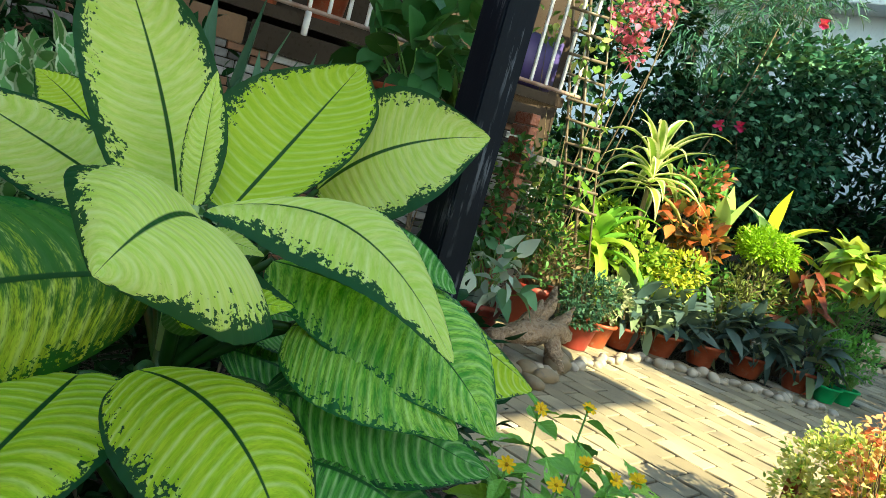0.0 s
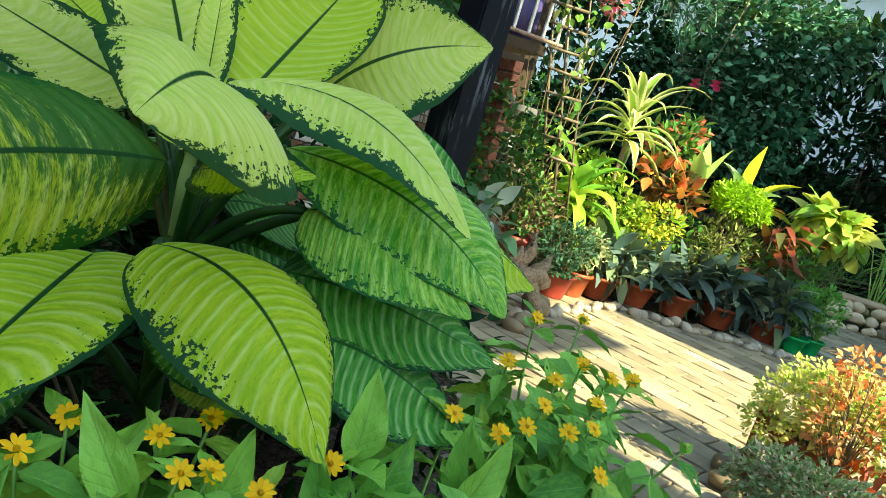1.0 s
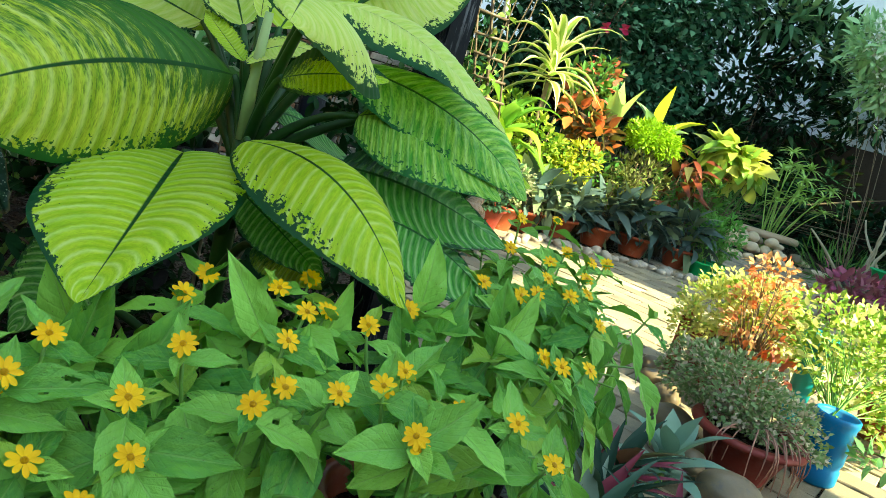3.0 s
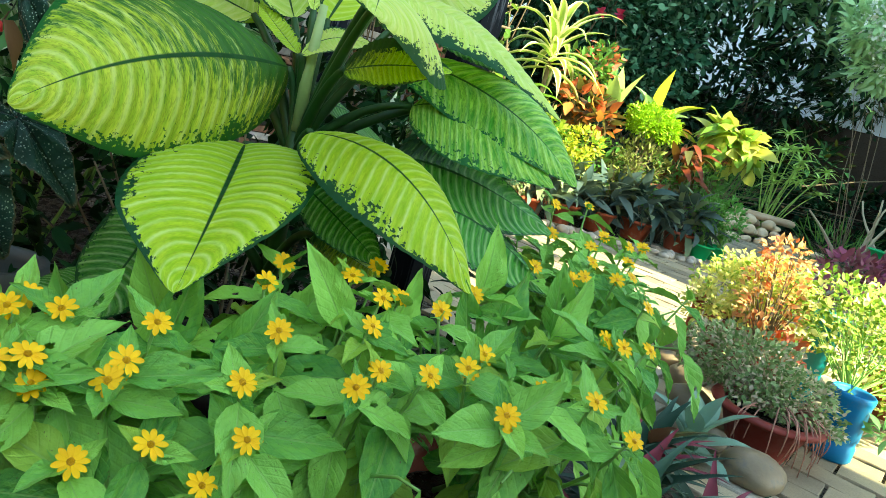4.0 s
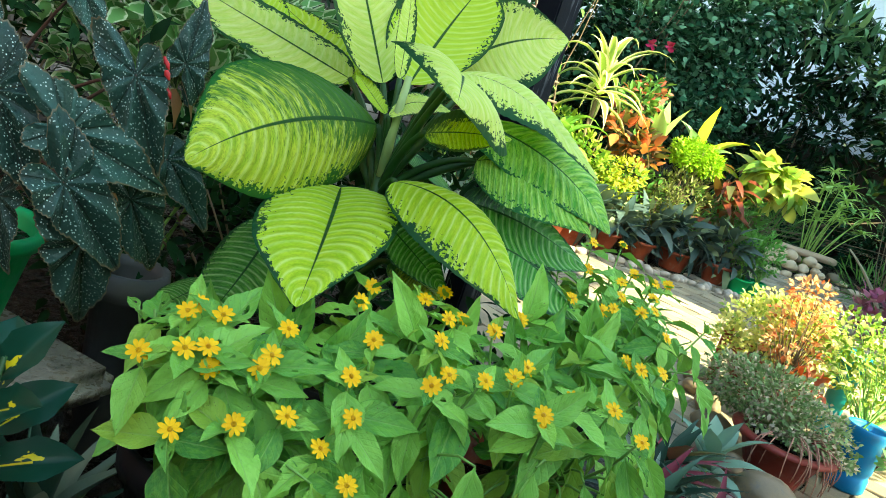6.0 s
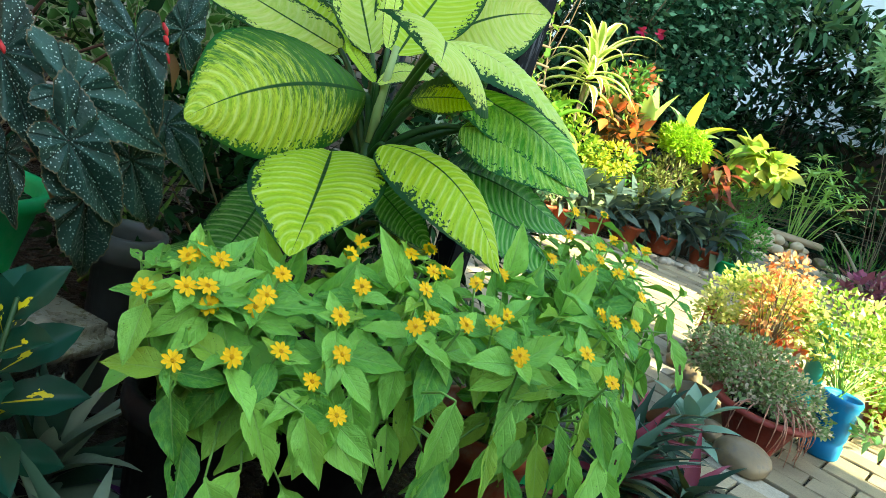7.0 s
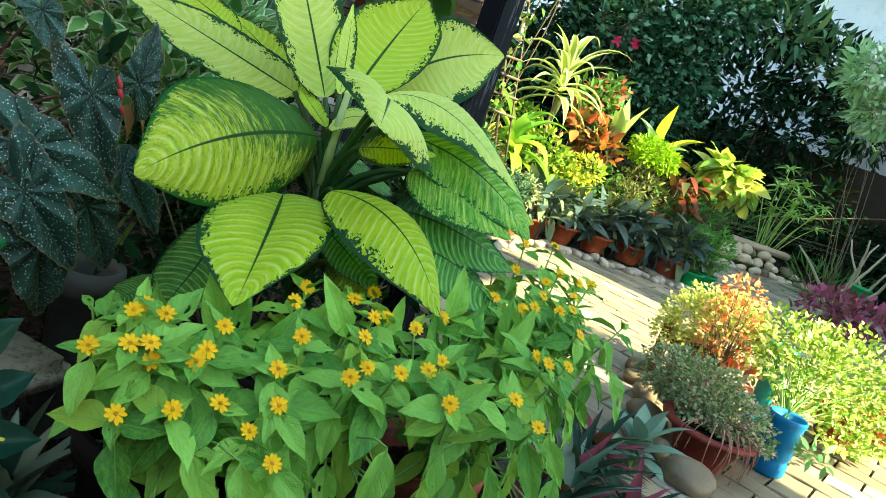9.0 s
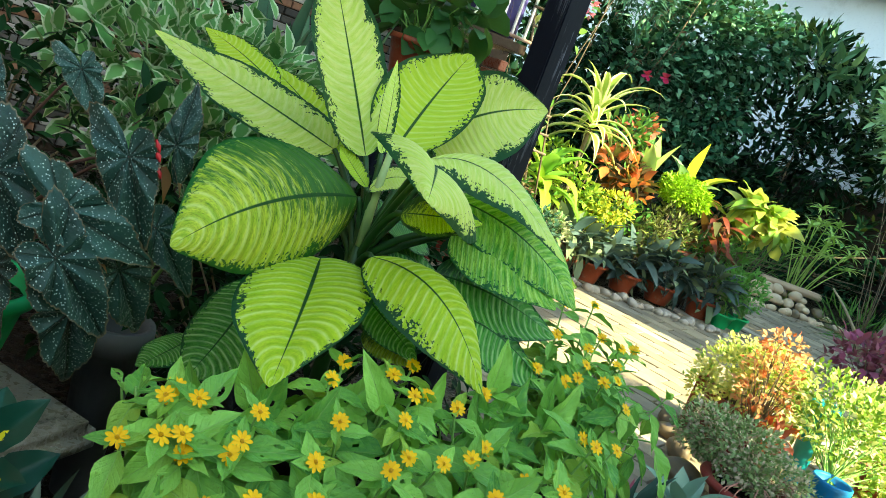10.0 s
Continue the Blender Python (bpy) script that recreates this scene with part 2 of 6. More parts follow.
def paver_mat():
    m, nt, bsdf, out = begin("paver")
    co = nt.nodes.new("ShaderNodeTexCoord").outputs["Object"]
    geo = nt.nodes.new("ShaderNodeNewGeometry")
    r = calc(nt, "FRACT", calc(nt, "ADD", geo.outputs["Random Per Island"], nt.nodes.new("ShaderNodeObjectInfo").outputs["Random"]))
    wear = noise_tex(nt, 3.0, 4, geo.outputs["Position"])
    fine = noise_tex(nt, 160, 4, co)
    c = blend(nt, r, (0.25, 0.2, 0.125), (0.47, 0.385, 0.25))
    c = blend(nt, calc(nt, "GREATER_THAN", calc(nt, "FRACT", calc(nt, "MULTIPLY", r, 13.3)), 0.94), c, (0.48, 0.43, 0.34))
    c = blend(nt, ramp(nt, wear, 0.45, 0.75), c, (0.16, 0.135, 0.1))
    c = blend(nt, calc(nt, "MULTIPLY", ramp(nt, fine, 0.4, 0.75), 0.35), c, (0.1, 0.085, 0.065))
    col_in(nt, bsdf, c)
    bsdf.inputs["Roughness"].default_value = 0.85
    bump(nt, bsdf, fine, 0.4, 0.004)
    return m


PAVER = paver_mat()
PEBBLE = surface("pebble", (0.2, 0.16, 0.12), (0.48, 0.42, 0.34), 5, 50, 0.7, 0.25, 0.004, dirt=(0.25, 0.24, 0.22))
RIVER = surface("river_stone", (0.11, 0.08, 0.045), (0.27, 0.2, 0.12), 7, 50, 0.65, 0.25, 0.005, dirt=(0.12, 0.11, 0.1))
CONCRETE = surface("bench_concrete", (0.2, 0.17, 0.13), (0.38, 0.33, 0.26), 7, 70, 0.9, 0.6, 0.01, dirt=(0.05, 0.05, 0.035))
PEBBLEDASH = surface("pebbledash", (0.05, 0.045, 0.04), (0.22, 0.2, 0.17), 90, 160, 0.9, 1.2, 0.02)
DRIFT = surface("driftwood", (0.17, 0.11, 0.07), (0.36, 0.26, 0.17), 14, 60, 0.9, 1.0, 0.02, dirt=(0.05, 0.035, 0.025))


def scuffed_steel():
    m, nt, bsdf, out = begin("black_painted_steel")
    co = nt.nodes.new("ShaderNodeTexCoord").outputs["Object"]
    mp = node(nt, "ShaderNodeMapping", (0, co), (3, (38.0, 38.0, 4.0)))
    streak = noise_tex(nt, 1.5, 5, mp.outputs[0], 0.7)
    patch = noise_tex(nt, 6, 3, co)
    f = calc(nt, "MULTIPLY", ramp(nt, streak, 0.56, 0.64), ramp(nt, patch, 0.45, 0.6))
    c = blend(nt, patch, (0.004, 0.006, 0.01), (0.012, 0.015, 0.022))
    col_in(nt, bsdf, blend(nt, calc(nt, "MULTIPLY", f, 0.6), c, (0.2, 0.22, 0.26)))
    bsdf.inputs["Roughness"].default_value = 0.5
    bump(nt, bsdf, streak, 0.2, 0.003)
    bsdf.inputs["Specular IOR Level"].default_value = 0.07
    return m


BLACK_STEEL = scuffed_steel()
WHITE_PAINT = surface("white_paint", (0.7, 0.7, 0.7), (0.82, 0.82, 0.82), 5, 60, 0.5, 0.1, 0.004, dirt=(0.5, 0.48, 0.44))
WHITE_WALL = surface("white_render", (0.68, 0.71, 0.78), (0.78, 0.8, 0.85), 0.8, 30, 0.85, 0.2, 0.006, dirt=(0.6, 0.62, 0.66))
TIMBER = surface("timber", (0.12, 0.06, 0.028), (0.22, 0.12, 0.055), 5, 60, 0.7, 0.3, 0.006, dirt=(0.1, 0.06, 0.03))
BAMBOO = surface("bamboo", (0.08, 0.06, 0.04), (0.16, 0.125, 0.085), 8, 60, 0.7, 0.3, 0.005)


def strip_mat():
    """Split stone strips, each of its own grey, cream or rust tone."""
    m, nt, bsdf, out = begin("stone_strip")
    co = nt.nodes.new("ShaderNodeTexCoord").outputs["Object"]
    r = nt.nodes.new("ShaderNodeObjectInfo").outputs["Random"]
    n = noise_tex(nt, 30, 4, co)
    c = blend(nt, calc(nt, "POWER", r, 1.7), (0.025, 0.024, 0.024), (0.55, 0.54, 0.53))
    c = blend(nt, calc(nt, "GREATER_THAN", calc(nt, "FRACT", calc(nt, "MULTIPLY", r, 11.3)), 0.8), c, (0.2, 0.1, 0.06))
    c = blend(nt, calc(nt, "MULTIPLY", ramp(nt, n, 0.48, 0.72), 0.4), c, (0.05, 0.045, 0.04))
    col_in(nt, bsdf, c)
    bsdf.inputs["Roughness"].default_value = 0.85
    bump(nt, bsdf, n, 0.5, 0.008)
    return m


STONE_STRIP = strip_mat()
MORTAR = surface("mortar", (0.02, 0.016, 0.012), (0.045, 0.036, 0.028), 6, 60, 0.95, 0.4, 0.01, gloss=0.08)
RED_BRICK = surface("red_brick", (0.26, 0.07, 0.04), (0.36, 0.13, 0.08), 8, 60, 0.9, 0.5, 0.008)
RUSTY = surface("rusty_paint", (0.2, 0.08, 0.05), (0.45, 0.36, 0.32), 14, 60, 0.7, 0.2, 0.004)
# near-black brown: the porch's shade is put into this colour
PORCH_DARK = surface("porch_shade_colour", (0.025, 0.018, 0.014), (0.055, 0.04, 0.03), 3, 50, 0.85, 0.2, 0.005, gloss=0.08)
DARK_WALL = surface("brown_blocker_wall", (0.1, 0.05, 0.03), (0.18, 0.08, 0.04), 3, 50, 0.8, 0.2, 0.005)

# ---- mesh helpers ----


def obj(name, verts, faces, material, parent=None, label="", uvs=None, smooth=True, kind=""):
    me = bpy.data.meshes.new(name)
    me.from_pydata([tuple(v) for v in verts], [], faces)
    if uvs is not None:
        layer = me.uv_layers.new(name="UVMap")
        idx = np.empty(len(me.loops), dtype=np.int64)
        me.loops.foreach_get("vertex_index", idx)
        layer.data.foreach_set("uv", np.asarray(uvs, dtype=np.float32)[idx].ravel())
    if material:
        me.materials.append(material)
    if smooth:
        me.polygons.foreach_set("use_smooth", [True] * len(me.polygons))
    ob = new(name, me)
    if parent is not None:
        ob.parent = parent
    if label or kind:
        tagged(ob, label=label, kind=kind)
    return ob


def share(name, me, m, parent=None, label=""):
    ob = new(name, me)
    ob.parent = parent
    ob.matrix_basis = m
    if label:
        tagged(ob, label=label)
    return ob


def thing(name, label, category, group="", kind=""):
    """The Empty of a thing; the parts below it are built in the world's coordinates."""
    e = new(name)
    e.empty_display_size = 0.05
    return tagged(e, label=label, category=category, group=group, kind=kind)


def from_bm(name, bm, material, parent=None, label="", smooth=True, kind=""):
    me = bpy.data.meshes.new(name)
    bm.to_mesh(me)
    bm.free()
    me.materials.append(material)
    if smooth:
        me.polygons.foreach_set("use_smooth", [True] * len(me.polygons))
    ob = new(name, me)
    ob.parent = parent
    if label or kind:
        tagged(ob, label=label, kind=kind)
    return ob


def box_bm(size, m=None, bevel=0.004, seg=2):
    bm = bmesh.new()
    bmesh.ops.create_cube(bm, size=1.0, matrix=Matrix.Diagonal((*size, 1)))
    if bevel:
        bmesh.ops.bevel(bm, geom=bm.edges[:], offset=bevel, segments=seg, affect="EDGES")
    if m:
        bmesh.ops.transform(bm, matrix=m, verts=bm.verts[:])
    return bm


def tube_data(points, radii, sides=7):
    pts = [Vector(p) for p in points]
    verts, faces = [], []
    n = len(pts)
    up = Vector((0.3, 0.2, 0.9))
    for i, p in enumerate(pts):
        d = (pts[min(i + 1, n - 1)] - pts[max(i - 1, 0)]).normalized()
        a = d.cross(up)
        a = a.normalized() if a.length > 1e-4 else Vector((1, 0, 0))
        b = d.cross(a)
        for k in range(sides):
            w = 2 * math.pi * k / sides
            verts.append(p + radii[i] * (math.cos(w) * a + math.sin(w) * b))
    for i in range(n - 1):
        for k in range(sides):
            q = (k + 1) % sides
            faces.append((i * sides + k, i * sides + q, (i + 1) * sides + q, (i + 1) * sides + k))
    faces.append(tuple(reversed(range(sides))))
    faces.append(tuple((n - 1) * sides + k for k in range(sides)))
    return verts, faces


def merge(parts):
    verts, faces = [], []
    for v, f in parts:
        o = len(verts)
        verts.extend(v)
        faces.extend(tuple(i + o for i in t) for t in f)
    return verts, faces


def curve(a, b, c, n=7):
    a, b, c = Vector(a), Vector(b), Vector(c)
    return [a * (1 - t) ** 2 + b * 2 * t * (1 - t) + c * t * t for t in (i / (n - 1) for i in range(n))]


def taper(r0, r1, n):
    return [r0 + (r1 - r0) * i / (n - 1) for i in range(n)]


def lathe(name, profile, centre, material, parent=None, label="", seg=28, tilt=(0, 0), scale_x=1.0, wave=0.0, waves=8):
    """A turned body from (radius, height) pairs."""
    verts, faces = [], []
    m = Matrix.Translation(centre) @ Euler((tilt[0], tilt[1], 0)).to_matrix().to_4x4()
    n = len(profile)
    for r, h in profile:
        for k in range(seg):
            w = 2 * math.pi * k / seg
            rr = r * (1 + wave * math.cos(waves * w))
            verts.append(m @ Vector((rr * math.cos(w) * scale_x, rr * math.sin(w), h)))
    for i in range(n - 1):
        for k in range(seg):
            q = (k + 1) % seg
            faces.append((i * seg + k, i * seg + q, (i + 1) * seg + q, (i + 1) * seg + k))
    faces.append(tuple(reversed(range(seg))))
    faces.append(tuple((n - 1) * seg + k for k in range(seg)))
    return obj(name, verts, faces, material, parent, label)


def flower_pot(parent, centre, r, h, material, label="", rim=0.012, tilt=(0, 0), scale_x=1.0, base=0.68, name="pot"):
    """Wall, rim and inside in one body, soil in another."""
    p = [(r * base, 0), (r * base, 0.004), (r * 0.97, h * 0.86), (r * 0.985, h * 0.86), (r + rim, h * 0.87), (r + rim * 1.2, h * 0.93), (r + rim, h),
         (r * 0.98, h), (r * 0.93, h * 0.95), (r * 0.9, h * 0.7)]
    body = lathe(name, p, centre, material, parent, label, tilt=tilt, scale_x=scale_x)
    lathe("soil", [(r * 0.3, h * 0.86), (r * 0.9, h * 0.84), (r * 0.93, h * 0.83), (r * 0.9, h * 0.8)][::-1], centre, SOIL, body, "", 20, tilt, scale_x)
    return body


def unit(a):
    return a / np.maximum(np.linalg.norm(a, axis=-1, keepdims=True), 1e-9)


ROWS_U = np.array([0.0, 0.18, 0.45, 0.72, 1.0])
OVAL = np.array([0.06, 0.72, 1.0, 0.66, 0.0])
LANCE = np.array([0.1, 0.8, 0.85, 0.5, 0.0])
ROUND = np.array([0.25, 0.9, 1.05, 0.85, 0.12])


def leaf_cloud(name, pts, dirs, lengths, widths, material, parent=None, label="", shape=OVAL, fold=0.25, droop=0.25, seed=0, kind="stuff"):
    """Many small folded leaves in one mesh: base points, ways, sizes."""
    rng = np.random.default_rng(seed)
    n = len(pts)
    d = unit(np.asarray(dirs, float))
    ref = unit(rng.normal(size=(n, 3)) * 0.5 + np.array([0, 0, 1.0]))
    side = unit(np.cross(d, ref))
    nor = np.cross(side, d)
    L, W = np.asarray(lengths, float), np.asarray(widths, float)
    K = len(ROWS_U)
    grid = np.zeros((n, K, 3, 3))
    for k in range(K):
        u = ROWS_U[k]
        mid = pts + d * (L * u)[:, None] - nor * (L * droop * u * u)[:, None]
        half = side * (W * 0.5 * shape[k])[:, None]
        lift = nor * (W * 0.5 * fold * shape[k])[:, None]
        grid[:, k, 0], grid[:, k, 1], grid[:, k, 2] = mid - half + lift, mid, mid + half + lift
    verts = grid.reshape(-1, 3)
    f1 = []
    for k in range(K - 1):
        a = k * 3
        f1 += [(a, a + 1, a + 4, a + 3), (a + 1, a + 2, a + 5, a + 4)]
    f1 = np.array(f1)
    faces = (f1[None] + (np.arange(n) * K * 3)[:, None, None]).reshape(-1, 4)
    uv = np.zeros((n, K, 3, 2))
    uv[..., 0] = ROWS_U[None, :, None]
    uv[..., 1] = np.array([0.0, 0.5, 1.0])[None, None, :]
    return obj(name, verts.tolist(), [tuple(f) for f in faces.tolist()], material, parent, label, uv.reshape(-1, 2), True, kind)


def blob_points(rng, n, blobs, shell=0.55):
    """Points in uneven ellipsoids, more towards the outside; and the ways outwards."""
    w = np.array([b[3] * b[4] * b[5] for b in blobs]) ** 0.75
    which = rng.choice(len(blobs), n, p=w / w.sum())
    c = np.array([b[:3] for b in blobs])[which]
    r = np.array([b[3:6] for b in blobs])[which]
    d = unit(rng.normal(size=(n, 3)))
    rad = shell + (1 - shell) * rng.random(n) ** 0.6
    lump = 1 + 0.22 * np.sin(d[:, 0] * 7 + which) * np.cos(d[:, 1] * 6 + d[:, 2] * 5 + which * 2)
    return c + d * r * (rad * lump)[:, None], d


def stems_to(rng, base, targets, r0, r1, sag=0.15, sides=5):
    out = []
    for t in targets:
        b = Vector(base) + Vector((rng.normal() * r0 * 3, rng.normal() * r0 * 3, 0))
        t = Vector(t)
        mid = b.lerp(t, 0.5) + Vector((rng.normal() * sag, rng.normal() * sag, sag)) * (t - b).length * 0.5
        out.append(tube_data(curve(b, mid, t, 6), taper(r0, r1, 6), sides))
    return merge(out)


def shrub(name, label, blobs, n, length, width, material, base, stem=TWIG, seed=1, up=0.5, shape=OVAL, r0=0.006, nstems=14, category="shrub", parent=None,
          shell=0.55, fold=0.25, droop=0.25, vary=0.35, spread=0.6):
    rng = np.random.default_rng(seed)
    top = parent if parent is not None else thing(name, label, category)
    pts, out = blob_points(rng, n, blobs, shell)
    pts[:, 2] = np.maximum(pts[:, 2], base[2] + 0.01)
    dirs = out + np.array([0, 0, up]) + rng.normal(size=(n, 3)) * spread
    ln = length * (1 - vary + 2 * vary * rng.random(n))
    leaf_cloud("foliage", pts, dirs, ln, ln * width / length, material, top, "", shape, fold, droop, seed)
    ends = pts[rng.choice(n, nstems)] if nstems else ()
    if nstems > 16:
        v, f = stems_to(rng, base, ends, r0, r0 * 0.3)
        obj("twig_mass", v, f, stem, top, kind="stuff")
    else:
        for e in ends:
            v, f = stems_to(rng, base, [e], r0, r0 * 0.3)
            obj("branch", v, f, stem, top)
    return top


def strap_data(base, way, length, width, droop, fold=0.2, n=9, tip=1.0, belly=0.35):
    """A long leaf that rises along way and bends down; with (u, v)."""
    base, d = Vector(base), Vector(way).normalized()
    side = d.cross(Vector((0, 0, 1)))
    side = side.normalized() if side.length > 0.05 else Vector((1, 0, 0))
    verts, faces, uv = [], [], []
    p, step = base.copy(), length / (n - 1)
    for i in range(n):
        u = i / (n - 1)
        w = width * 0.5 * max(0.0, (0.55 + 0.45 * math.sin(math.pi * min(1, u / (2 * belly)))) * (1 - max(0, (u - belly) / (1 - belly)) ** (2.0 * tip)))
        nor = side.cross(d)
        verts += [p - side * w + nor * w * fold * 2, p.copy(), p + side * w + nor * w * fold * 2]
        uv += [(u, 0), (u, 0.5), (u, 1)]
        d = (d + Vector((0, 0, -droop * step * (0.5 + 2 * u)))).normalized()
        p = p + d * step
    for i in range(n - 1):
        a = i * 3
        faces += [(a, a + 1, a + 4, a + 3), (a + 1, a + 2, a + 5, a + 4)]
    return verts, faces, uv


def rosette(top, centre, n, length, width, materials, seed, rise=(0.1, 1.3), droop=3.0, fold=0.2, belly=0.35, height=0.0, name="leaf", vary=0.25):
    """Strap leaves round a heart, each a part."""
    rng = random.Random(seed)
    for i in range(n):
        az = i * 2.4 + rng.uniform(-0.3, 0.3)
        k = i / max(1, n - 1)
        el = rise[0] + (rise[1] - rise[0]) * k + rng.uniform(-0.12, 0.12)
        way = (math.cos(az) * math.cos(el), math.sin(az) * math.cos(el), math.sin(el))
        ln = length * rng.uniform(1 - vary, 1 + vary * 0.6)
        c = Vector(centre) + Vector((0, 0, height * k))
        v, f, uv = strap_data(c, way, ln, width * rng.uniform(0.8, 1.15), droop * rng.uniform(0.6, 1.4), fold, 9, 1.0, belly)
        obj(name, v, f, materials[rng.randrange(len(materials))], top, "", uv)

# ---- setting ----
ALONG, ACROSS = Vector((0.57, -0.822, 0)), Vector((0.822, 0.57, 0))


def plan(a, n, z=0.0):
    """A point by its metres along and across the path's paving rows."""
    return ALONG * a + ACROSS * n + Vector((0, 0, z))


def build_ground():
    s = 400.0
    xs = [-s, -6, -3, -1, 0, 1, 2, 3, 4, 6, 9, 14, s]
    verts = [(x, y, -0.03) for x in xs for y in xs]
    k = len(xs)
    faces = [(i * k + j, (i + 1) * k + j, (i + 1) * k + j + 1, i * k + j + 1) for i in range(k - 1) for j in range(k - 1)]
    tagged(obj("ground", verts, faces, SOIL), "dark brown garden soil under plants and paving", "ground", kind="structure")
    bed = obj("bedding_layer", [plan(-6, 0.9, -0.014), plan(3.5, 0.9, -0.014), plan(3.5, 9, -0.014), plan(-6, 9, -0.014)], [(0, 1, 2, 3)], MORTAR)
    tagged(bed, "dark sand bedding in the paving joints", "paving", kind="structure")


def build_walls():
    # white neighbouring house beyond the hedge
    a0, a1, n0, h = -18.42, 6.66, 12.3, 4.48
    v = [plan(a0, n0, -0.05), plan(a1, n0, -0.05), plan(a1, n0 + 0.25, -0.05), plan(a0, n0 + 0.25, -0.05),
         plan(a0, n0, h), plan(a1, n0, h), plan(a1, n0 + 0.25, h), plan(a0, n0 + 0.25, h)]
    f = [(0, 1, 5, 4), (1, 2, 6, 5), (2, 3, 7, 6), (3, 0, 4, 7), (4, 5, 6, 7)]
    wall = obj("wall_north", v, f, WHITE_WALL, smooth=False)
    tagged(wall, "white rendered neighbouring house wall behind the hedge", "wall", kind="structure")
    m = Matrix.Translation(plan((a0 + a1) / 2, n0 - 0.2, h + 0.06)) @ Matrix.Rotation(math.atan2(ALONG.y, ALONG.x), 4, "Z")
    tagged(from_bm("trim_eave", box_bm((29, 0.92, 0.16), m, 0.01), WHITE_PAINT, smooth=False), "white painted eave of the neighbouring house", "eave", kind="structure")
    win = thing("window_1", "brown timber window frame in the white wall", "window", kind="structure")
    for size, a, z in (((1.7, 0.13, 0.13), -7.39, 2.61), ((0.13, 0.13, 1.58), -7.92, 3.43), ((0.13, 0.13, 1.58), -7.0, 3.43), ((0.13, 0.13, 1.58), -6.54, 3.43)):
        m = Matrix.Translation(plan(a, n0 - 0.04, z)) @ Matrix.Rotation(math.atan2(ALONG.y, ALONG.x), 4, "Z")
        from_bm("window_frame", box_bm(size, m, 0.008), TIMBER, win)
    m = Matrix.Translation(plan(-5.88, 11.71, 0.75)) @ Matrix.Rotation(math.atan2(ALONG.y, ALONG.x), 4, "Z")
    # takes the porch shade colour too, which keeps the hedge gaps black
    tagged(from_bm("wall_boundary", box_bm((25, 0.18, 1.6), m, 0.01), PORCH_DARK, smooth=False), "low near-black boundary wall behind the hedge", "wall", kind="structure")
    # two unseen blocks added to cast shade, behind the camera's right hand
    for n0, n1, h, nm in ((5.7, 11.0, 7.2, "wall_south"), (3.85, 5.68, 3.5, "wall_east")):
        m = Matrix.Translation(plan(2.4, (n0 + n1) / 2, h / 2 - 0.05)) @ Matrix.Rotation(math.atan2(ALONG.y, ALONG.x), 4, "Z")
        tagged(from_bm(nm, box_bm((1.6, n1 - n0, h), m, 0), WHITE_WALL, smooth=False), "unseen white block added to shade the hedge and bed", "wall", kind="structure")
    # unseen block added behind the camera to lay shade over the near plants
    m = Matrix.Translation(plan(4.4, 0.1, 3.6)) @ Matrix.Rotation(math.atan2(ALONG.y, ALONG.x), 4, "Z")
    tagged(from_bm("wall_back", box_bm((1.6, 3.7, 7.3), m, 0), WHITE_WALL, smooth=False), "unseen white block added to shade the near plants", "wall", kind="structure")
    # made-up balcony: an unseen raised panel that keeps sun off the path's far left
    m = Matrix.Translation(plan(1.7, 2.55, 4.3)) @ Matrix.Rotation(math.atan2(ALONG.y, ALONG.x), 4, "Z")
    shade_panel = box_bm((0.3, 1.36, 2.6), m, 0)
    pm = bpy.data.meshes.new("shade_panel_post")
    leg = box_bm((0.3, 0.07, 3.06), m @ Matrix.Translation((0, -0.645, -2.82)), 0)
    leg.to_mesh(pm)
    leg.free()
    shade_panel.from_mesh(pm)
    tagged(from_bm("balcony", shade_panel, WHITE_WALL, smooth=False), "unseen raised panel added to shade the far left of the path", "balcony", kind="structure")
    # two unseen walls, added to hold back low sky light from behind and left
    tagged(from_bm("wall_near", box_bm((6.4, 0.2, 1.65), Matrix.Translation((-1.9, -2.0, 0.8)), 0), DARK_WALL, smooth=False), "unseen low brown wall added to cut sky light from behind", "wall", kind="structure")
    tagged(from_bm("wall_side", box_bm((0.2, 7.0, 3.0), Matrix.Translation((-3.4, 1.5, 1.45)), 0), DARK_WALL, smooth=False), "unseen brown wall added to cut sky light from the left", "wall", kind="structure")


HOUSE = Matrix.Translation((-0.7, 4.02, 0)) @ Matrix.Rotation(radians(15), 4, "Z")


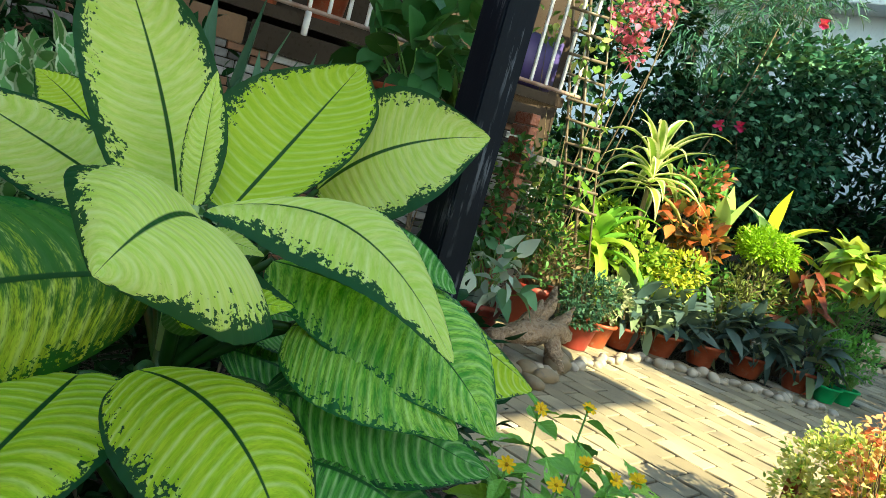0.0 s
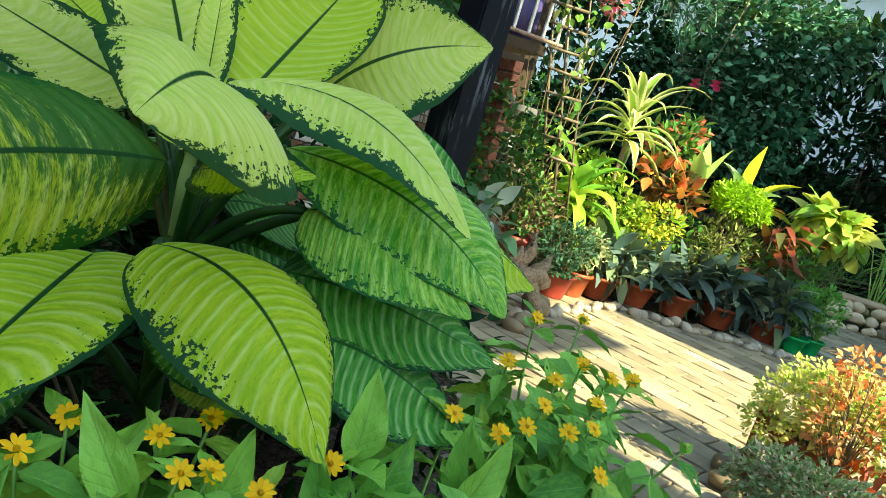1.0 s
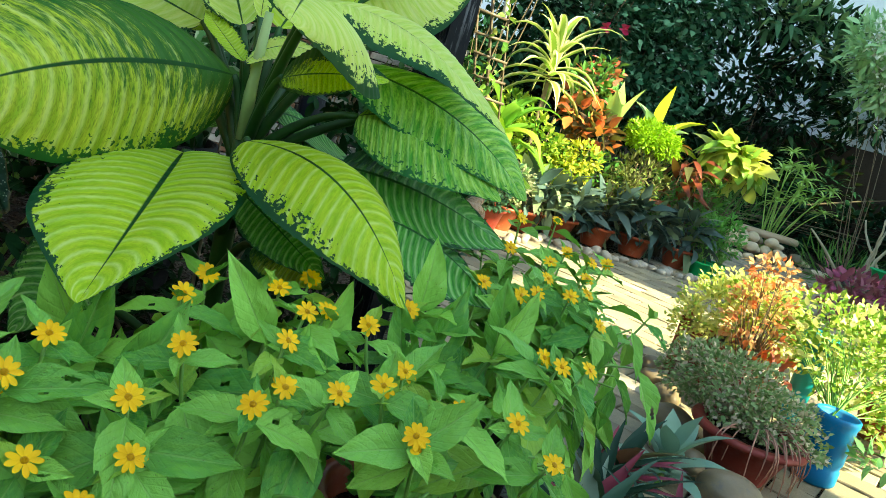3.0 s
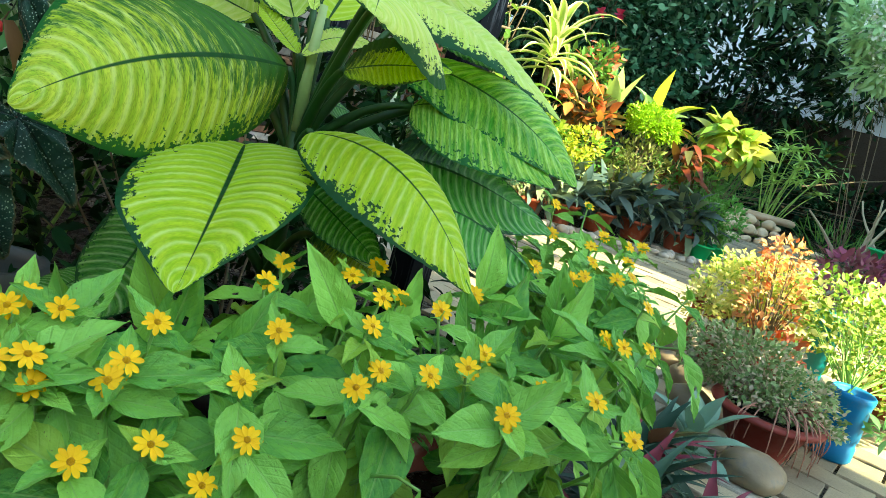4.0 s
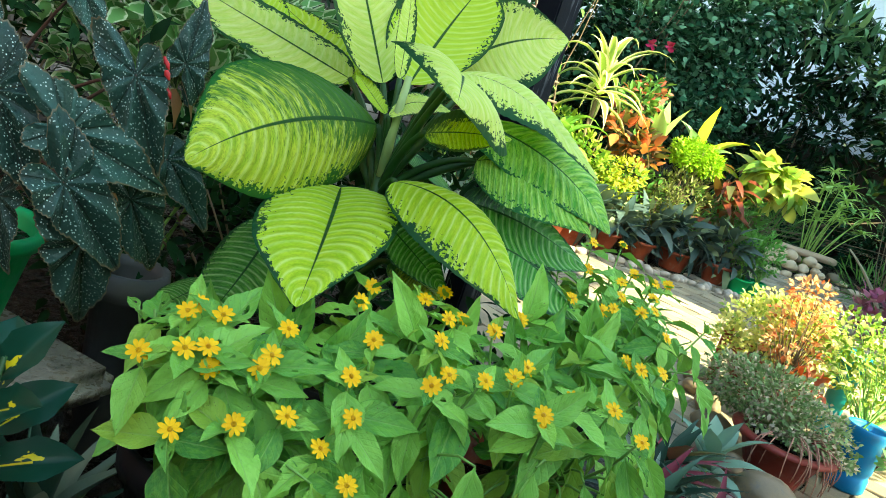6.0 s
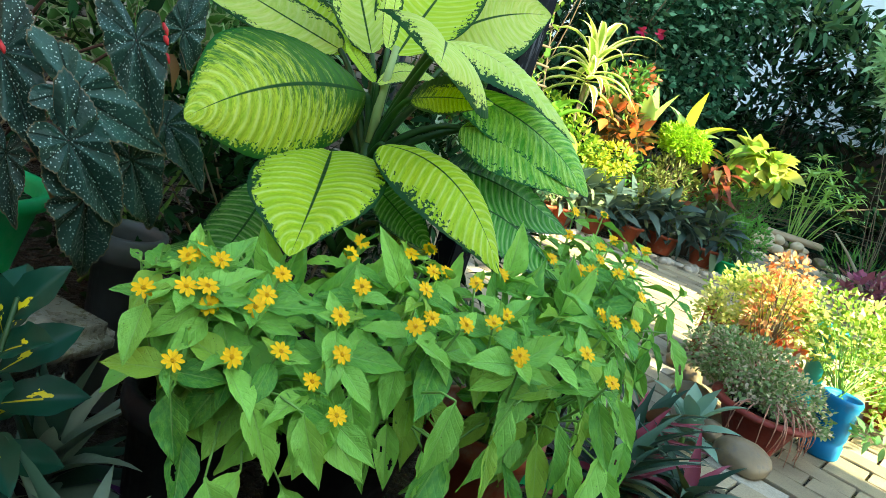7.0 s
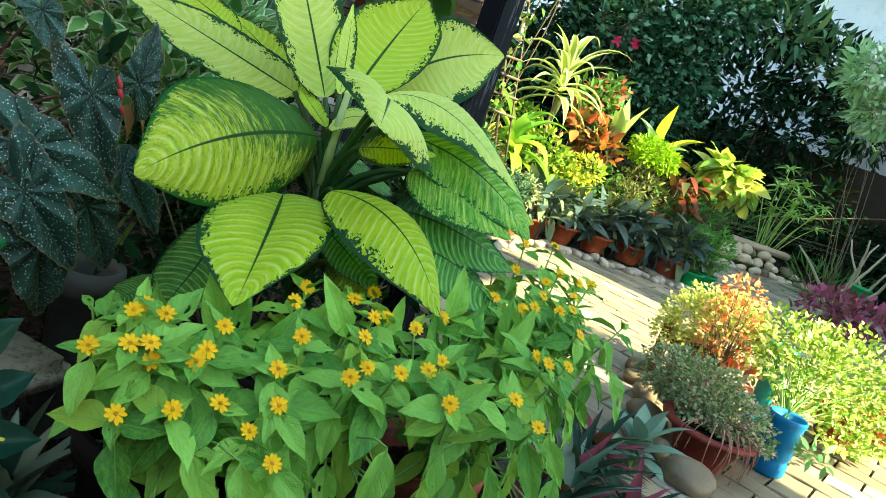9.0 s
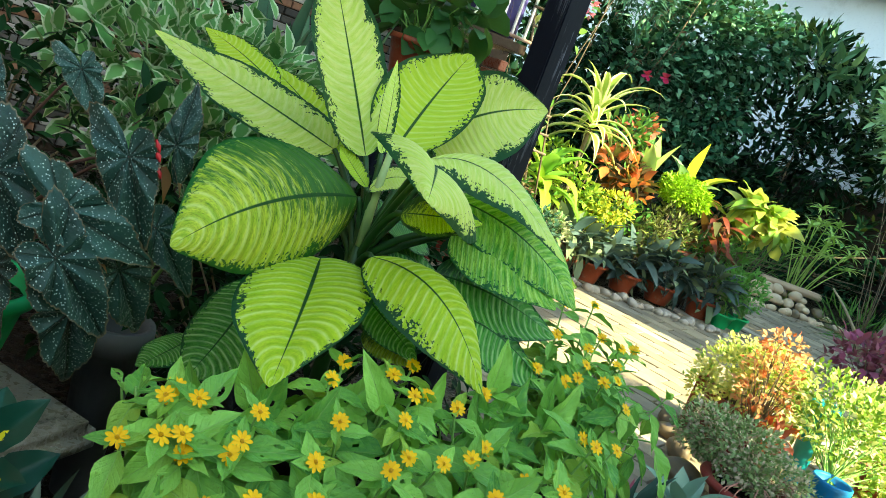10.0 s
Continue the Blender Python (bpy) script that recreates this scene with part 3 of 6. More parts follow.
def build_house():
    def at(x, y, z):
        return HOUSE @ Matrix.Translation((x, y, z))
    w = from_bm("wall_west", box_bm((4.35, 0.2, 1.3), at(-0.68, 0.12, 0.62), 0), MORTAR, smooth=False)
    tagged(w, "porch base wall clad in split grey stone strips", "wall", kind="structure")
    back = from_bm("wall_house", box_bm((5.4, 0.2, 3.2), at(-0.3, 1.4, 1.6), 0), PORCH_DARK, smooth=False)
    tagged(back, "house wall behind the porch, porch shade put into its dark colour", "wall", kind="structure")
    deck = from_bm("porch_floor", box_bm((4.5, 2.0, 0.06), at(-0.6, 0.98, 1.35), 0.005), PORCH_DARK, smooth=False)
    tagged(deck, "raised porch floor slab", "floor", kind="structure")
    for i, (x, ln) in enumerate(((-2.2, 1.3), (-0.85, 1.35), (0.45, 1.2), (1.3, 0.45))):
        # boards right of centre get the shade-darkened colour instead of timber
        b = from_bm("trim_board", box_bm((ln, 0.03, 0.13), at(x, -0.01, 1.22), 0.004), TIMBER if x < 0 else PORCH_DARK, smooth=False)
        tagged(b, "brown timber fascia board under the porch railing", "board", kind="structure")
    # unseen roof, added to keep sky light off the porch
    roof = from_bm("porch_roof", box_bm((5.4, 4.6, 0.08), at(-1.2, 0.45, 2.75), 0.005), TIMBER, smooth=False)
    tagged(roof, "unseen timber roof added to shade the raised porch", "roof", kind="structure")
    rail = thing("porch_railing", "white painted steel railing along the raised porch", "railing")
    for z, s, mt in ((1.41, 0.022, RUSTY), (2.25, 0.04, WHITE_PAINT)):
        from_bm("rail", box_bm((4.6, s, s), at(-0.55, -0.02, z), 0.004), mt, rail)
    bar = box_bm((0.018, 0.018, 0.84), None, 0.003, 1)
    me = bpy.data.meshes.new("bar")
    bar.to_mesh(me)
    bar.free()
    me.materials.append(WHITE_PAINT)
    for i in range(46):
        share("bar", me, at(-2.8 + 0.1 * i, -0.02, 1.83), rail)
    for i in range(6):
        from_bm("bracket", box_bm((0.03, 0.03, 0.12), at(-2.6 + 0.9 * i, -0.03, 1.34), 0.003), WHITE_PAINT, rail)
    crate = from_bm("storage_crate", box_bm((0.34, 0.2, 0.3), at(1.45, 0.2, 1.55), 0.01), plain("purple_plastic", (0.07, 0.05, 0.2), 0.5))
    tagged(crate, "purple plastic crate behind the porch railing", "crate")
    for x in (-0.1, 0.25, -0.6):
        p = thing("porch_pot", "tall orange-brown clay pot behind the porch railing", "pot", group="pots on the porch")
        flower_pot(p, HOUSE @ Vector((x, 0.3, 1.38)), 0.13, 0.34, TERRACOTTA)


def build_post():
    post = thing("porch_post", "black painted square steel post, scuffed paint", "post")
    turn = Matrix.Rotation(radians(27), 4, "Z")
    from_bm("shaft", box_bm((0.072, 0.072, 2.72), Matrix.Translation((-0.11, 1.41, 1.33)) @ turn, 0.004), BLACK_STEEL, post, smooth=False)
    from_bm("foot_plate", box_bm((0.15, 0.15, 0.016), Matrix.Translation((-0.11, 1.41, -0.022)) @ turn, 0.003), BLACK_STEEL, post)


build_ground()
build_walls()
build_house()
build_post()

# ---- dumb cane, the large variegated plant ----


def blade(base, mid, tip, left, right, material, parent, bow=0.24, ripple=0.001, nu=76, nv=9, keen=0.58, shear=0.35, curl=0.07, name="leaf"):
    """A broad leaf: midrib from base through mid to tip; left, right: its edges abreast of mid."""
    base, mid, tip, left, right = (np.array(p, float) for p in (base, mid, tip, left, right))
    ctrl = 2 * mid - 0.5 * (base + tip)
    axis = unit(tip - base)
    sides = []
    for e in (left, right):
        s = e - mid
        q = s - axis * (s @ axis) * (1 - shear)
        sides.append(q * (np.linalg.norm(s) / np.linalg.norm(q)))
    u = np.linspace(0, 1, nu)[:, None]
    rib = base * (1 - u) ** 2 + ctrl * 2 * u * (1 - u) + tip * u * u
    tang = unit(2 * (1 - u) * (ctrl - base) + 2 * u * (tip - ctrl))
    w = np.sin(np.pi * np.clip(u, 0, 1) ** 0.86) ** keen
    w = w * (1 - 0.5 * np.clip((u - 0.66) / 0.34, 0, 1) ** 1.6) / (math.sin(math.pi * 0.5 ** 0.86) ** keen)
    vs = np.linspace(-1, 1, 2 * nv + 1)
    verts = np.zeros((nu, 2 * nv + 1, 3))
    for k, v in enumerate(vs):
        s = sides[0] if v < 0 else sides[1]
        sl = np.linalg.norm(s)
        other = sides[1] if v < 0 else sides[0]
        across = unit(s - other)
        nor = np.cross(tang, across[None])
        nor = nor if v > 0 else -nor
        nor = unit(nor)
        a = abs(v)
        way = u * 19 - (a ** 1.4) * 2.3
        lift = bow * sl * w * (a - a * a) * 1.6 + ripple * np.cos(2 * np.pi * way) * 4 * a * (1 - a * 0.8) * np.minimum(1, w)
        edge = curl * sl * np.sin(u * 9 + (1 if v < 0 else 4)) * a ** 3 * w * 0.5
        verts[:, k] = rib + s[None] * (a * w) + nor * (lift + edge)
    m = 2 * nv + 1
    faces = [(i * m + j, i * m + j + 1, (i + 1) * m + j + 1, (i + 1) * m + j) for i in range(nu - 1) for j in range(m - 1)]
    uv = np.zeros((nu, m, 2))
    uv[..., 0] = u
    uv[..., 1] = vs[None] * 0.5 + 0.5
    return obj(name, verts.reshape(-1, 3).tolist(), faces, material, parent, "", uv.reshape(-1, 2))


def build_dumb_cane():
    top = thing("dumb_cane", "large dumb cane with cream and lime variegated leaves", "houseplant")

    def leaf(material, base, mid, tip, left, right, **more):
        blade(base, mid, tip, left, right, material, top, **more)
        b = Vector(base)
        root = Vector((-0.485, 1.0, min(b.z - 0.1, 0.62)))
        ctrl = root.lerp(b, 0.5) + Vector((0, 0, 0.05))
        v, f = tube_data(curve(root, ctrl, b, 8), taper(0.009, 0.005, 8), 8)
        obj("petiole", v, f, STEM_GREEN, top)

    leaf(CANE_HALF, (-0.518, 1.0, 0.744), (-0.675, 0.83, 0.73), (-0.803, 0.68, 0.662), (-0.714, 0.95, 0.793), (-0.625, 0.86, 0.627), bow=0.3)
    leaf(CANE_LIME, (-0.562, 0.92, 0.635), (-0.59, 0.77, 0.596), (-0.629, 0.6, 0.53), (-0.676, 0.7, 0.582), (-0.506, 0.84, 0.633))
    leaf(CANE_LIME, (-0.491, 0.86, 0.678), (-0.375, 0.79, 0.66), (-0.282, 0.7, 0.549), (-0.438, 0.72, 0.61), (-0.309, 0.86, 0.65), bow=0.3)
    leaf(CANE_MID, (-0.347, 0.93, 0.739), (-0.266, 0.89, 0.747), (-0.144, 0.83, 0.685), (-0.272, 0.825, 0.688), (-0.213, 0.95, 0.772))
    leaf(CANE_MID, (-0.386, 0.97, 0.801), (-0.219, 0.93, 0.776), (-0.103, 0.84, 0.692), (-0.265, 0.86, 0.728), (-0.124, 0.97, 0.777), bow=0.35)
    leaf(CANE_PALE, (-0.455, 0.86, 0.864), (-0.306, 0.93, 0.866), (-0.18, 0.8, 0.777), (-0.357, 0.85, 0.838), (-0.215, 1.0, 0.852), bow=0.3, curl=0.15)
    leaf(CANE_PALE, (-0.455, 0.83, 0.852), (-0.475, 0.73, 0.868), (-0.498, 0.634, 0.832), (-0.532, 0.83, 0.886), (-0.373, 0.785, 0.79), bow=0.35)
    leaf(CANE_PALE, (-0.517, 1.06, 0.812), (-0.588, 1.13, 0.965), (-0.688, 1.13, 1.145), (-0.664, 1.05, 0.952), (-0.52, 1.17, 0.996), bow=0.14, curl=0.12)
    leaf(CANE_PALE, (-0.497, 1.03, 0.83), (-0.503, 1.05, 0.91), (-0.513, 1.09, 1.0), (-0.524, 1.03, 0.905), (-0.482, 1.08, 0.915), bow=0.6)
    leaf(CANE_SPECK, (-0.468, 0.86, 0.766), (-0.42, 0.8, 0.79), (-0.35, 0.79, 0.8), (-0.43, 0.83, 0.815), (-0.43, 0.745, 0.768), bow=0.3)
    leaf(CANE_FRESH, (-0.462, 1.1, 0.823), (-0.399, 1.2, 0.943), (-0.335, 1.25, 1.066), (-0.504, 1.15, 0.929), (-0.309, 1.19, 0.988), bow=0.15, keen=0.55)
    leaf(CANE_PALE, (-0.356, 1.270, 0.861), (-0.258, 1.265, 0.957), (-0.104, 1.3, 1.013), (-0.264, 1.27, 1.05), (-0.256, 1.19, 0.859), bow=0.15)
    leaf(CANE_GREEN, (-0.354, 1.05, 0.863), (-0.231, 1.05, 0.866), (-0.158, 0.98, 0.812), (-0.19, 1.12, 0.843), (-0.243, 0.98, 0.821))
    leaf(CANE_LIME, (-0.219, 0.95, 0.776), (-0.122, 1.0, 0.755), (0.001, 1.05, 0.689), (-0.09, 1.1, 0.755), (-0.124, 0.95, 0.693))
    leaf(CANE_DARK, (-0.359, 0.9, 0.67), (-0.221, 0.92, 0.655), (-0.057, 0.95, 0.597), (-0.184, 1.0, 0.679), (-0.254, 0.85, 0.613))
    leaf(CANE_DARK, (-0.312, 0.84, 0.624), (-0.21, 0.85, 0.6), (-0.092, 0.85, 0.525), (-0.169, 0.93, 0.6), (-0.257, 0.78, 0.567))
    leaf(CANE_GREEN, (-0.483, 0.9, 0.606), (-0.418, 0.88, 0.565), (-0.351, 0.85, 0.518), (-0.415, 0.92, 0.606), (-0.464, 0.84, 0.559))
    leaf(CANE_HALF, (-0.442, 0.92, 0.529), (-0.396, 0.9, 0.516), (-0.349, 0.86, 0.502), (-0.365, 0.95, 0.519), (-0.43, 0.87, 0.504))
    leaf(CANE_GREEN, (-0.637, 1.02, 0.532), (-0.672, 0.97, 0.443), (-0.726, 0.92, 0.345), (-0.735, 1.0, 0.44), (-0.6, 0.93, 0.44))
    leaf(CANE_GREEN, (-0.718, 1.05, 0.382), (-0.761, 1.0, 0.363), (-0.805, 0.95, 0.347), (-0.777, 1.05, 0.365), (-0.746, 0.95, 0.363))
    leaf(CANE_PALE, (-0.571, 1.1, 0.801), (-0.725, 1.2, 0.838), (-0.952, 1.3, 0.891), (-0.711, 1.12, 0.791), (-0.674, 1.28, 0.871), bow=0.1)
    leaf(CANE_FRESH, (-0.559, 1.12, 0.792), (-0.619, 1.25, 0.845), (-0.73, 1.4, 0.902), (-0.688, 1.3, 0.839), (-0.575, 1.25, 0.866), bow=0.1)
    leaf(CANE_FRESH, (-0.695, 1.3, 0.861), (-0.778, 1.4, 0.897), (-0.87, 1.5, 0.921), (-0.816, 1.4, 0.876), (-0.748, 1.42, 0.92), bow=0.1)
    leaf(CANE_FRESH, (-0.509, 1.0, 0.766), (-0.544, 1.02, 0.795), (-0.571, 1.05, 0.818), (-0.562, 1.0, 0.793), (-0.527, 1.05, 0.805))
    leaf(CANE_PALE, (-0.507, 0.98, 0.767), (-0.461, 1.0, 0.802), (-0.397, 0.98, 0.802), (-0.455, 1.03, 0.817), (-0.458, 0.96, 0.788))
    # three more leaves added behind the heart, only to darken its gaps
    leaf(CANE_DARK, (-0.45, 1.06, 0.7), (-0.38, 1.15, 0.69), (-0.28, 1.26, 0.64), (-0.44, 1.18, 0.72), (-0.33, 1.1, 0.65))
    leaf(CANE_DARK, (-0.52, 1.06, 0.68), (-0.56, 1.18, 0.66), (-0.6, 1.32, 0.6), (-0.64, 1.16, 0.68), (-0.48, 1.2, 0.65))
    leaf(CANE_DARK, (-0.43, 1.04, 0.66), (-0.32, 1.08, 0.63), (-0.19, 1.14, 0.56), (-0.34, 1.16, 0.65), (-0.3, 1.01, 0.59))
    v, f = tube_data([(-0.47, 1.03, 0.25), (-0.48, 1.0, 0.5), (-0.488, 0.99, 0.68)], [0.016, 0.015, 0.012], 12)
    obj("stem", v, f, STEM_GREEN, top)
    v, f = tube_data([(-0.488, 0.985, 0.66), (-0.492, 0.985, 0.74), (-0.49, 0.99, 0.84)], [0.0095, 0.009, 0.006], 10)
    obj("shoot", v, f, STEM_PALE, top, "pale leaf sheath")
    flower_pot(top, (-0.47, 1.05, 0.0), 0.15, 0.27, BLACK_PLASTIC)


build_dumb_cane()

# ---- yellow daisies in the foreground ----


def blade_mesh(name, material, profile, nu=13, nv=4, fold=0.18, droop=0.3, wave=0.02, holes=(), seed=0, serrate=0.0):
    """A unit leaf along +Y, one wide; holes: (u, v, radius) eaten out."""
    u = np.linspace(0, 1, nu)
    vs = np.linspace(-1, 1, 2 * nv + 1)
    m = len(vs)
    w = np.interp(u, *profile)
    if serrate:
        w = w * (1 + serrate * np.where(np.arange(nu) % 2 == 0, 1, -1))
    verts, uv = [], []
    for i in range(nu):
        for v in vs:
            a = abs(v)
            x = v * w[i] * 0.5
            z = fold * a * w[i] * 0.5 - droop * u[i] ** 2 + wave * math.sin(u[i] * 14 + v * 2 + seed) * a + 0.006 * math.cos(2 * math.pi * (u[i] * 7 - a * 1.2)) * a
            verts.append((x, u[i], z))
            uv.append((u[i], v * 0.5 + 0.5))
    faces = []
    for i in range(nu - 1):
        for j in range(m - 1):
            cu, cv = (u[i] + u[i + 1]) / 2, (vs[j] + vs[j + 1]) / 2
            if any(((cu - h[0]) / h[2]) ** 2 + ((cv - h[1]) / (h[2] * 2.2)) ** 2 < 1 for h in holes):
                continue
            faces.append((i * m + j, i * m + j + 1, (i + 1) * m + j + 1, (i + 1) * m + j))
    me = bpy.data.meshes.new(name)
    me.from_pydata(verts, [], faces)
    layer = me.uv_layers.new(name="UVMap")
    idx = np.empty(len(me.loops), dtype=np.int64)
    me.loops.foreach_get("vertex_index", idx)
    layer.data.foreach_set("uv", np.asarray(uv, dtype=np.float32)[idx].ravel())
    me.materials.append(material)
    me.polygons.foreach_set("use_smooth", [True] * len(me.polygons))
    return me


def turn_to(p, d, up, sx, sy, sz=None):
    """The pose of a unit leaf at p along d, its face towards up."""
    d = Vector(d).normalized()
    x = d.cross(Vector(up))
    x = x.normalized() if x.length > 1e-3 else Vector((1, 0, 0))
    z = x.cross(d)
    m = Matrix((x, d, z)).transposed().to_4x4()
    return Matrix.Translation(p) @ m @ Matrix.Diagonal((sx, sy, sz if sz else sy, 1))


DAISY_SHAPE = ([0, 0.05, 0.14, 0.28, 0.42, 0.58, 0.74, 0.88, 0.96, 1.0], [0.07, 0.12, 0.6, 0.95, 1.0, 0.86, 0.56, 0.24, 0.08, 0.0])
DAISY_LEAVES = [blade_mesh("leaf", DAISY_LEAF, DAISY_SHAPE, 37 if h else 21, 11 if h else 5, 0.22, 0.06 + 0.09 * (k % 3), 0.022, h, k) for k, h in enumerate(
    ((), (), (), ((0.45, 0.4, 0.08), (0.54, 0.3, 0.05)), ((0.62, -0.5, 0.085), (0.4, 0.35, 0.05)), ((0.72, 0.85, 0.13), (0.3, -0.4, 0.055), (0.55, -0.9, 0.08))))]


def flower_mesh(seed):
    rng = random.Random(seed)
    verts, faces = [], []
    n = 9 + seed % 3
    for i in range(n):
        a = 2 * math.pi * i / n + rng.uniform(-0.08, 0.08)
        ln, wd, rise = rng.uniform(0.88, 1.08), rng.uniform(0.17, 0.215), rng.uniform(-0.05, 0.14)
        c, s = math.cos(a), math.sin(a)
        o = len(verts)
        for u, w in ((0.22, 0.45), (0.5, 0.95), (0.75, 1.0), (0.93, 0.6), (1.0, 0.1)):
            for v in (-1, 0, 1):
                x, y = u * ln, v * w * wd
                z = rise * u + 0.05 * abs(v) - 0.08 * u * u
                verts.append((x * c - y * s, x * s + y * c, z))
        for k in range(4):
            q = o + k * 3
            faces += [(q, q + 3, q + 4, q + 1), (q + 1, q + 4, q + 5, q + 2)]
    me = bpy.data.meshes.new("petals")
    me.from_pydata(verts, [], faces)
    me.materials.append(PETAL)
    me.polygons.foreach_set("use_smooth", [True] * len(me.polygons))
    return me


def dome_mesh(name, material, r, h, seg=12, rings=4):
    verts, faces = [], []
    for i in range(rings):
        t = i / rings * math.pi / 2
        for k in range(seg):
            a = 2 * math.pi * k / seg
            verts.append((r * math.cos(t) * math.cos(a), r * math.cos(t) * math.sin(a), h * math.sin(t)))
    verts.append((0, 0, h))
    for i in range(rings - 1):
        for k in range(seg):
            q = (k + 1) % seg
            faces.append((i * seg + k, i * seg + q, (i + 1) * seg + q, (i + 1) * seg + k))
    for k in range(seg):
        faces.append(((rings - 1) * seg + k, (rings - 1) * seg + (k + 1) % seg, rings * seg))
    me = bpy.data.meshes.new(name)
    me.from_pydata(verts, [], faces)
    me.materials.append(material)
    me.polygons.foreach_set("use_smooth", [True] * len(me.polygons))
    return me


PETALS = [flower_mesh(i) for i in range(4)]
DISC_MESH = dome_mesh("disc", DISC, 0.24, 0.16)


def daisy_plant(label, root, spots, seed, skirt=(), pot_r=0.1, pot_m=None, west=-9.0, tall=()):
    rng = random.Random(seed)
    top = thing("yellow_daisy_plant", label, "flowering plant", group="yellow daisy plants")
    root = Vector(root)
    stems = []
    budget = [285]

    def put_leaf(p, d, up, ln, slim=1.0):
        if budget[0] <= 0 or (Vector(p) + Vector(d).normalized() * ln).x < west:
            return
        budget[0] -= 1
        k = rng.choice((0, 0, 1, 1, 2, 2, 3, 4, 5))
        share("leaf", DAISY_LEAVES[k], turn_to(p, d, up, ln * rng.uniform(0.4, 0.53) * slim, ln), top)

    def shoot(p, size, flower):
        p = Vector(p)
        out = Vector((p.x - root.x, p.y - root.y, 0))
        ctrl = root + out * 0.75 + Vector((0, 0, (p.z - root.z) * 0.45))
        path = curve(root + Vector((rng.uniform(-0.04, 0.04), rng.uniform(-0.04, 0.04), 0)), ctrl, p, 8)
        stems.append(tube_data(path, taper(0.004, 0.0018, 8), 5))
        d = (path[-1] - path[-3]).normalized()
        axis = (d * 0.6 + out.normalized() * 0.25 + Vector((0, -0.3, 0.75))).normalized()
        e1 = axis.cross(Vector((math.cos(seed + p.x * 40), math.sin(seed + p.x * 40), 0.2))).normalized()
        e2 = axis.cross(e1)
        ring = [(0.006, 0.046, 0.5), (0.018, 0.076, 0.15)] + ([(0.06, 0.108, -0.15)] if rng.random() < 0.88 else []) + ([(0.1, 0.12, -0.4)] if rng.random() < 0.25 else [])
        for k, (back, ln, el) in enumerate(ring):
            q = p - d * back
            for i in range(2):
                a = math.pi * i + k * 1.57 + rng.uniform(-0.3, 0.3)
                e = el + rng.uniform(-0.4, 0.4)
                way = (e1 * math.cos(a) + e2 * math.sin(a)) * math.cos(e) + axis * math.sin(e) + Vector((0, 0, -0.12 * k))
                put_leaf(q, way, axis + Vector((rng.uniform(-0.45, 0.45), rng.uniform(-0.35, 0.25), 0)), ln * size * rng.uniform(0.7, 1.15))
        if flower:
            face = Vector((rng.uniform(-0.35, 0.35), -0.75 + rng.uniform(-0.2, 0.3), 0.75))
            fl = share("flower", PETALS[rng.randrange(4)], turn_to(p + face.normalized() * 0.008, face.cross(Vector((1, 0.1, 0))), face, 0.0135, 0.0135, 0.0135), top)
            share("disc", DISC_MESH, Matrix.Identity(4), fl, "orange flower centre")

    for x, y, z, lean in tall:
        tip = Vector((x, y, z))
        ln = rng.uniform(0.1, 0.125)
        low = tip - Vector((lean, 0.02, 1)).normalized() * ln
        mid = root.lerp(low, 0.6) + Vector((0, 0.02, 0.03))
        stems.append(tube_data(curve(root, mid, low, 7), taper(0.0035, 0.002, 7), 5))
        put_leaf(low, tip - low, (rng.uniform(-0.4, 0.4), -1, 0.25), ln, 0.92)
        put_leaf(low, (-lean * 1.5 + rng.uniform(-0.6, 0.6), -0.5, 0.25), (0, -0.4, 1), ln * 0.8)
        put_leaf(low - Vector((0, 0, 0.015)), (rng.uniform(0.4, 0.9), -0.3, 0.15), (0, -0.4, 1), ln * 0.85)
    for p in spots:
        shoot(p, 1.0, True)
    for p, d, ln in skirt:
        q = Vector(p)
        s0 = root + Vector((rng.uniform(-0.04, 0.04), -0.03, 0))
        stems.append(tube_data(curve(s0, s0.lerp(q, 0.5) + Vector((0, -0.02, 0.09)), q, 6), taper(0.003, 0.0015, 6), 5))
        put_leaf(q, d, (rng.uniform(-0.7, 0.7), -1, 0.6), ln * rng.uniform(0.85, 1.2), rng.uniform(0.75, 1.1) if root.x < -0.4 else rng.uniform(0.5, 0.85))
    for i in range(6 if root.x < -0.3 else 12 if root.x < 0 else 26):
        a, r = rng.uniform(0, 6.28), rng.uniform(0.05, 0.16 if root.x < 0 else 0.24)
        shoot(root + Vector((math.cos(a) * r, math.sin(a) * r, rng.uniform(0.13, 0.21) if root.x < 0 else rng.uniform(0.17, 0.27))), 1.0, False)
    v, f = merge(stems)
    obj("stalk_mass", v, f, STEM_FRESH, top, kind="stuff")
    flower_pot(top, (root.x, root.y + 0.03, 0.0), pot_r, root.z + 0.02, pot_m or BLACK_PLASTIC)
    return top


def skirt_leaves(x0, x1, y, z0, z1, n, seed):
    """Larger old leaves that hang at the front."""
    rng = random.Random(seed)
    out = []
    for i in range(n):
        x = x0 + (x1 - x0) * (i + rng.random()) / n
        z = rng.uniform(z0, z1)
        out.append(((x, y + rng.uniform(-0.05, 0.06), z), (rng.uniform(-0.75, 0.75), rng.uniform(-0.7, -0.1), -1.0), rng.uniform(0.085, 0.118)))
    return out


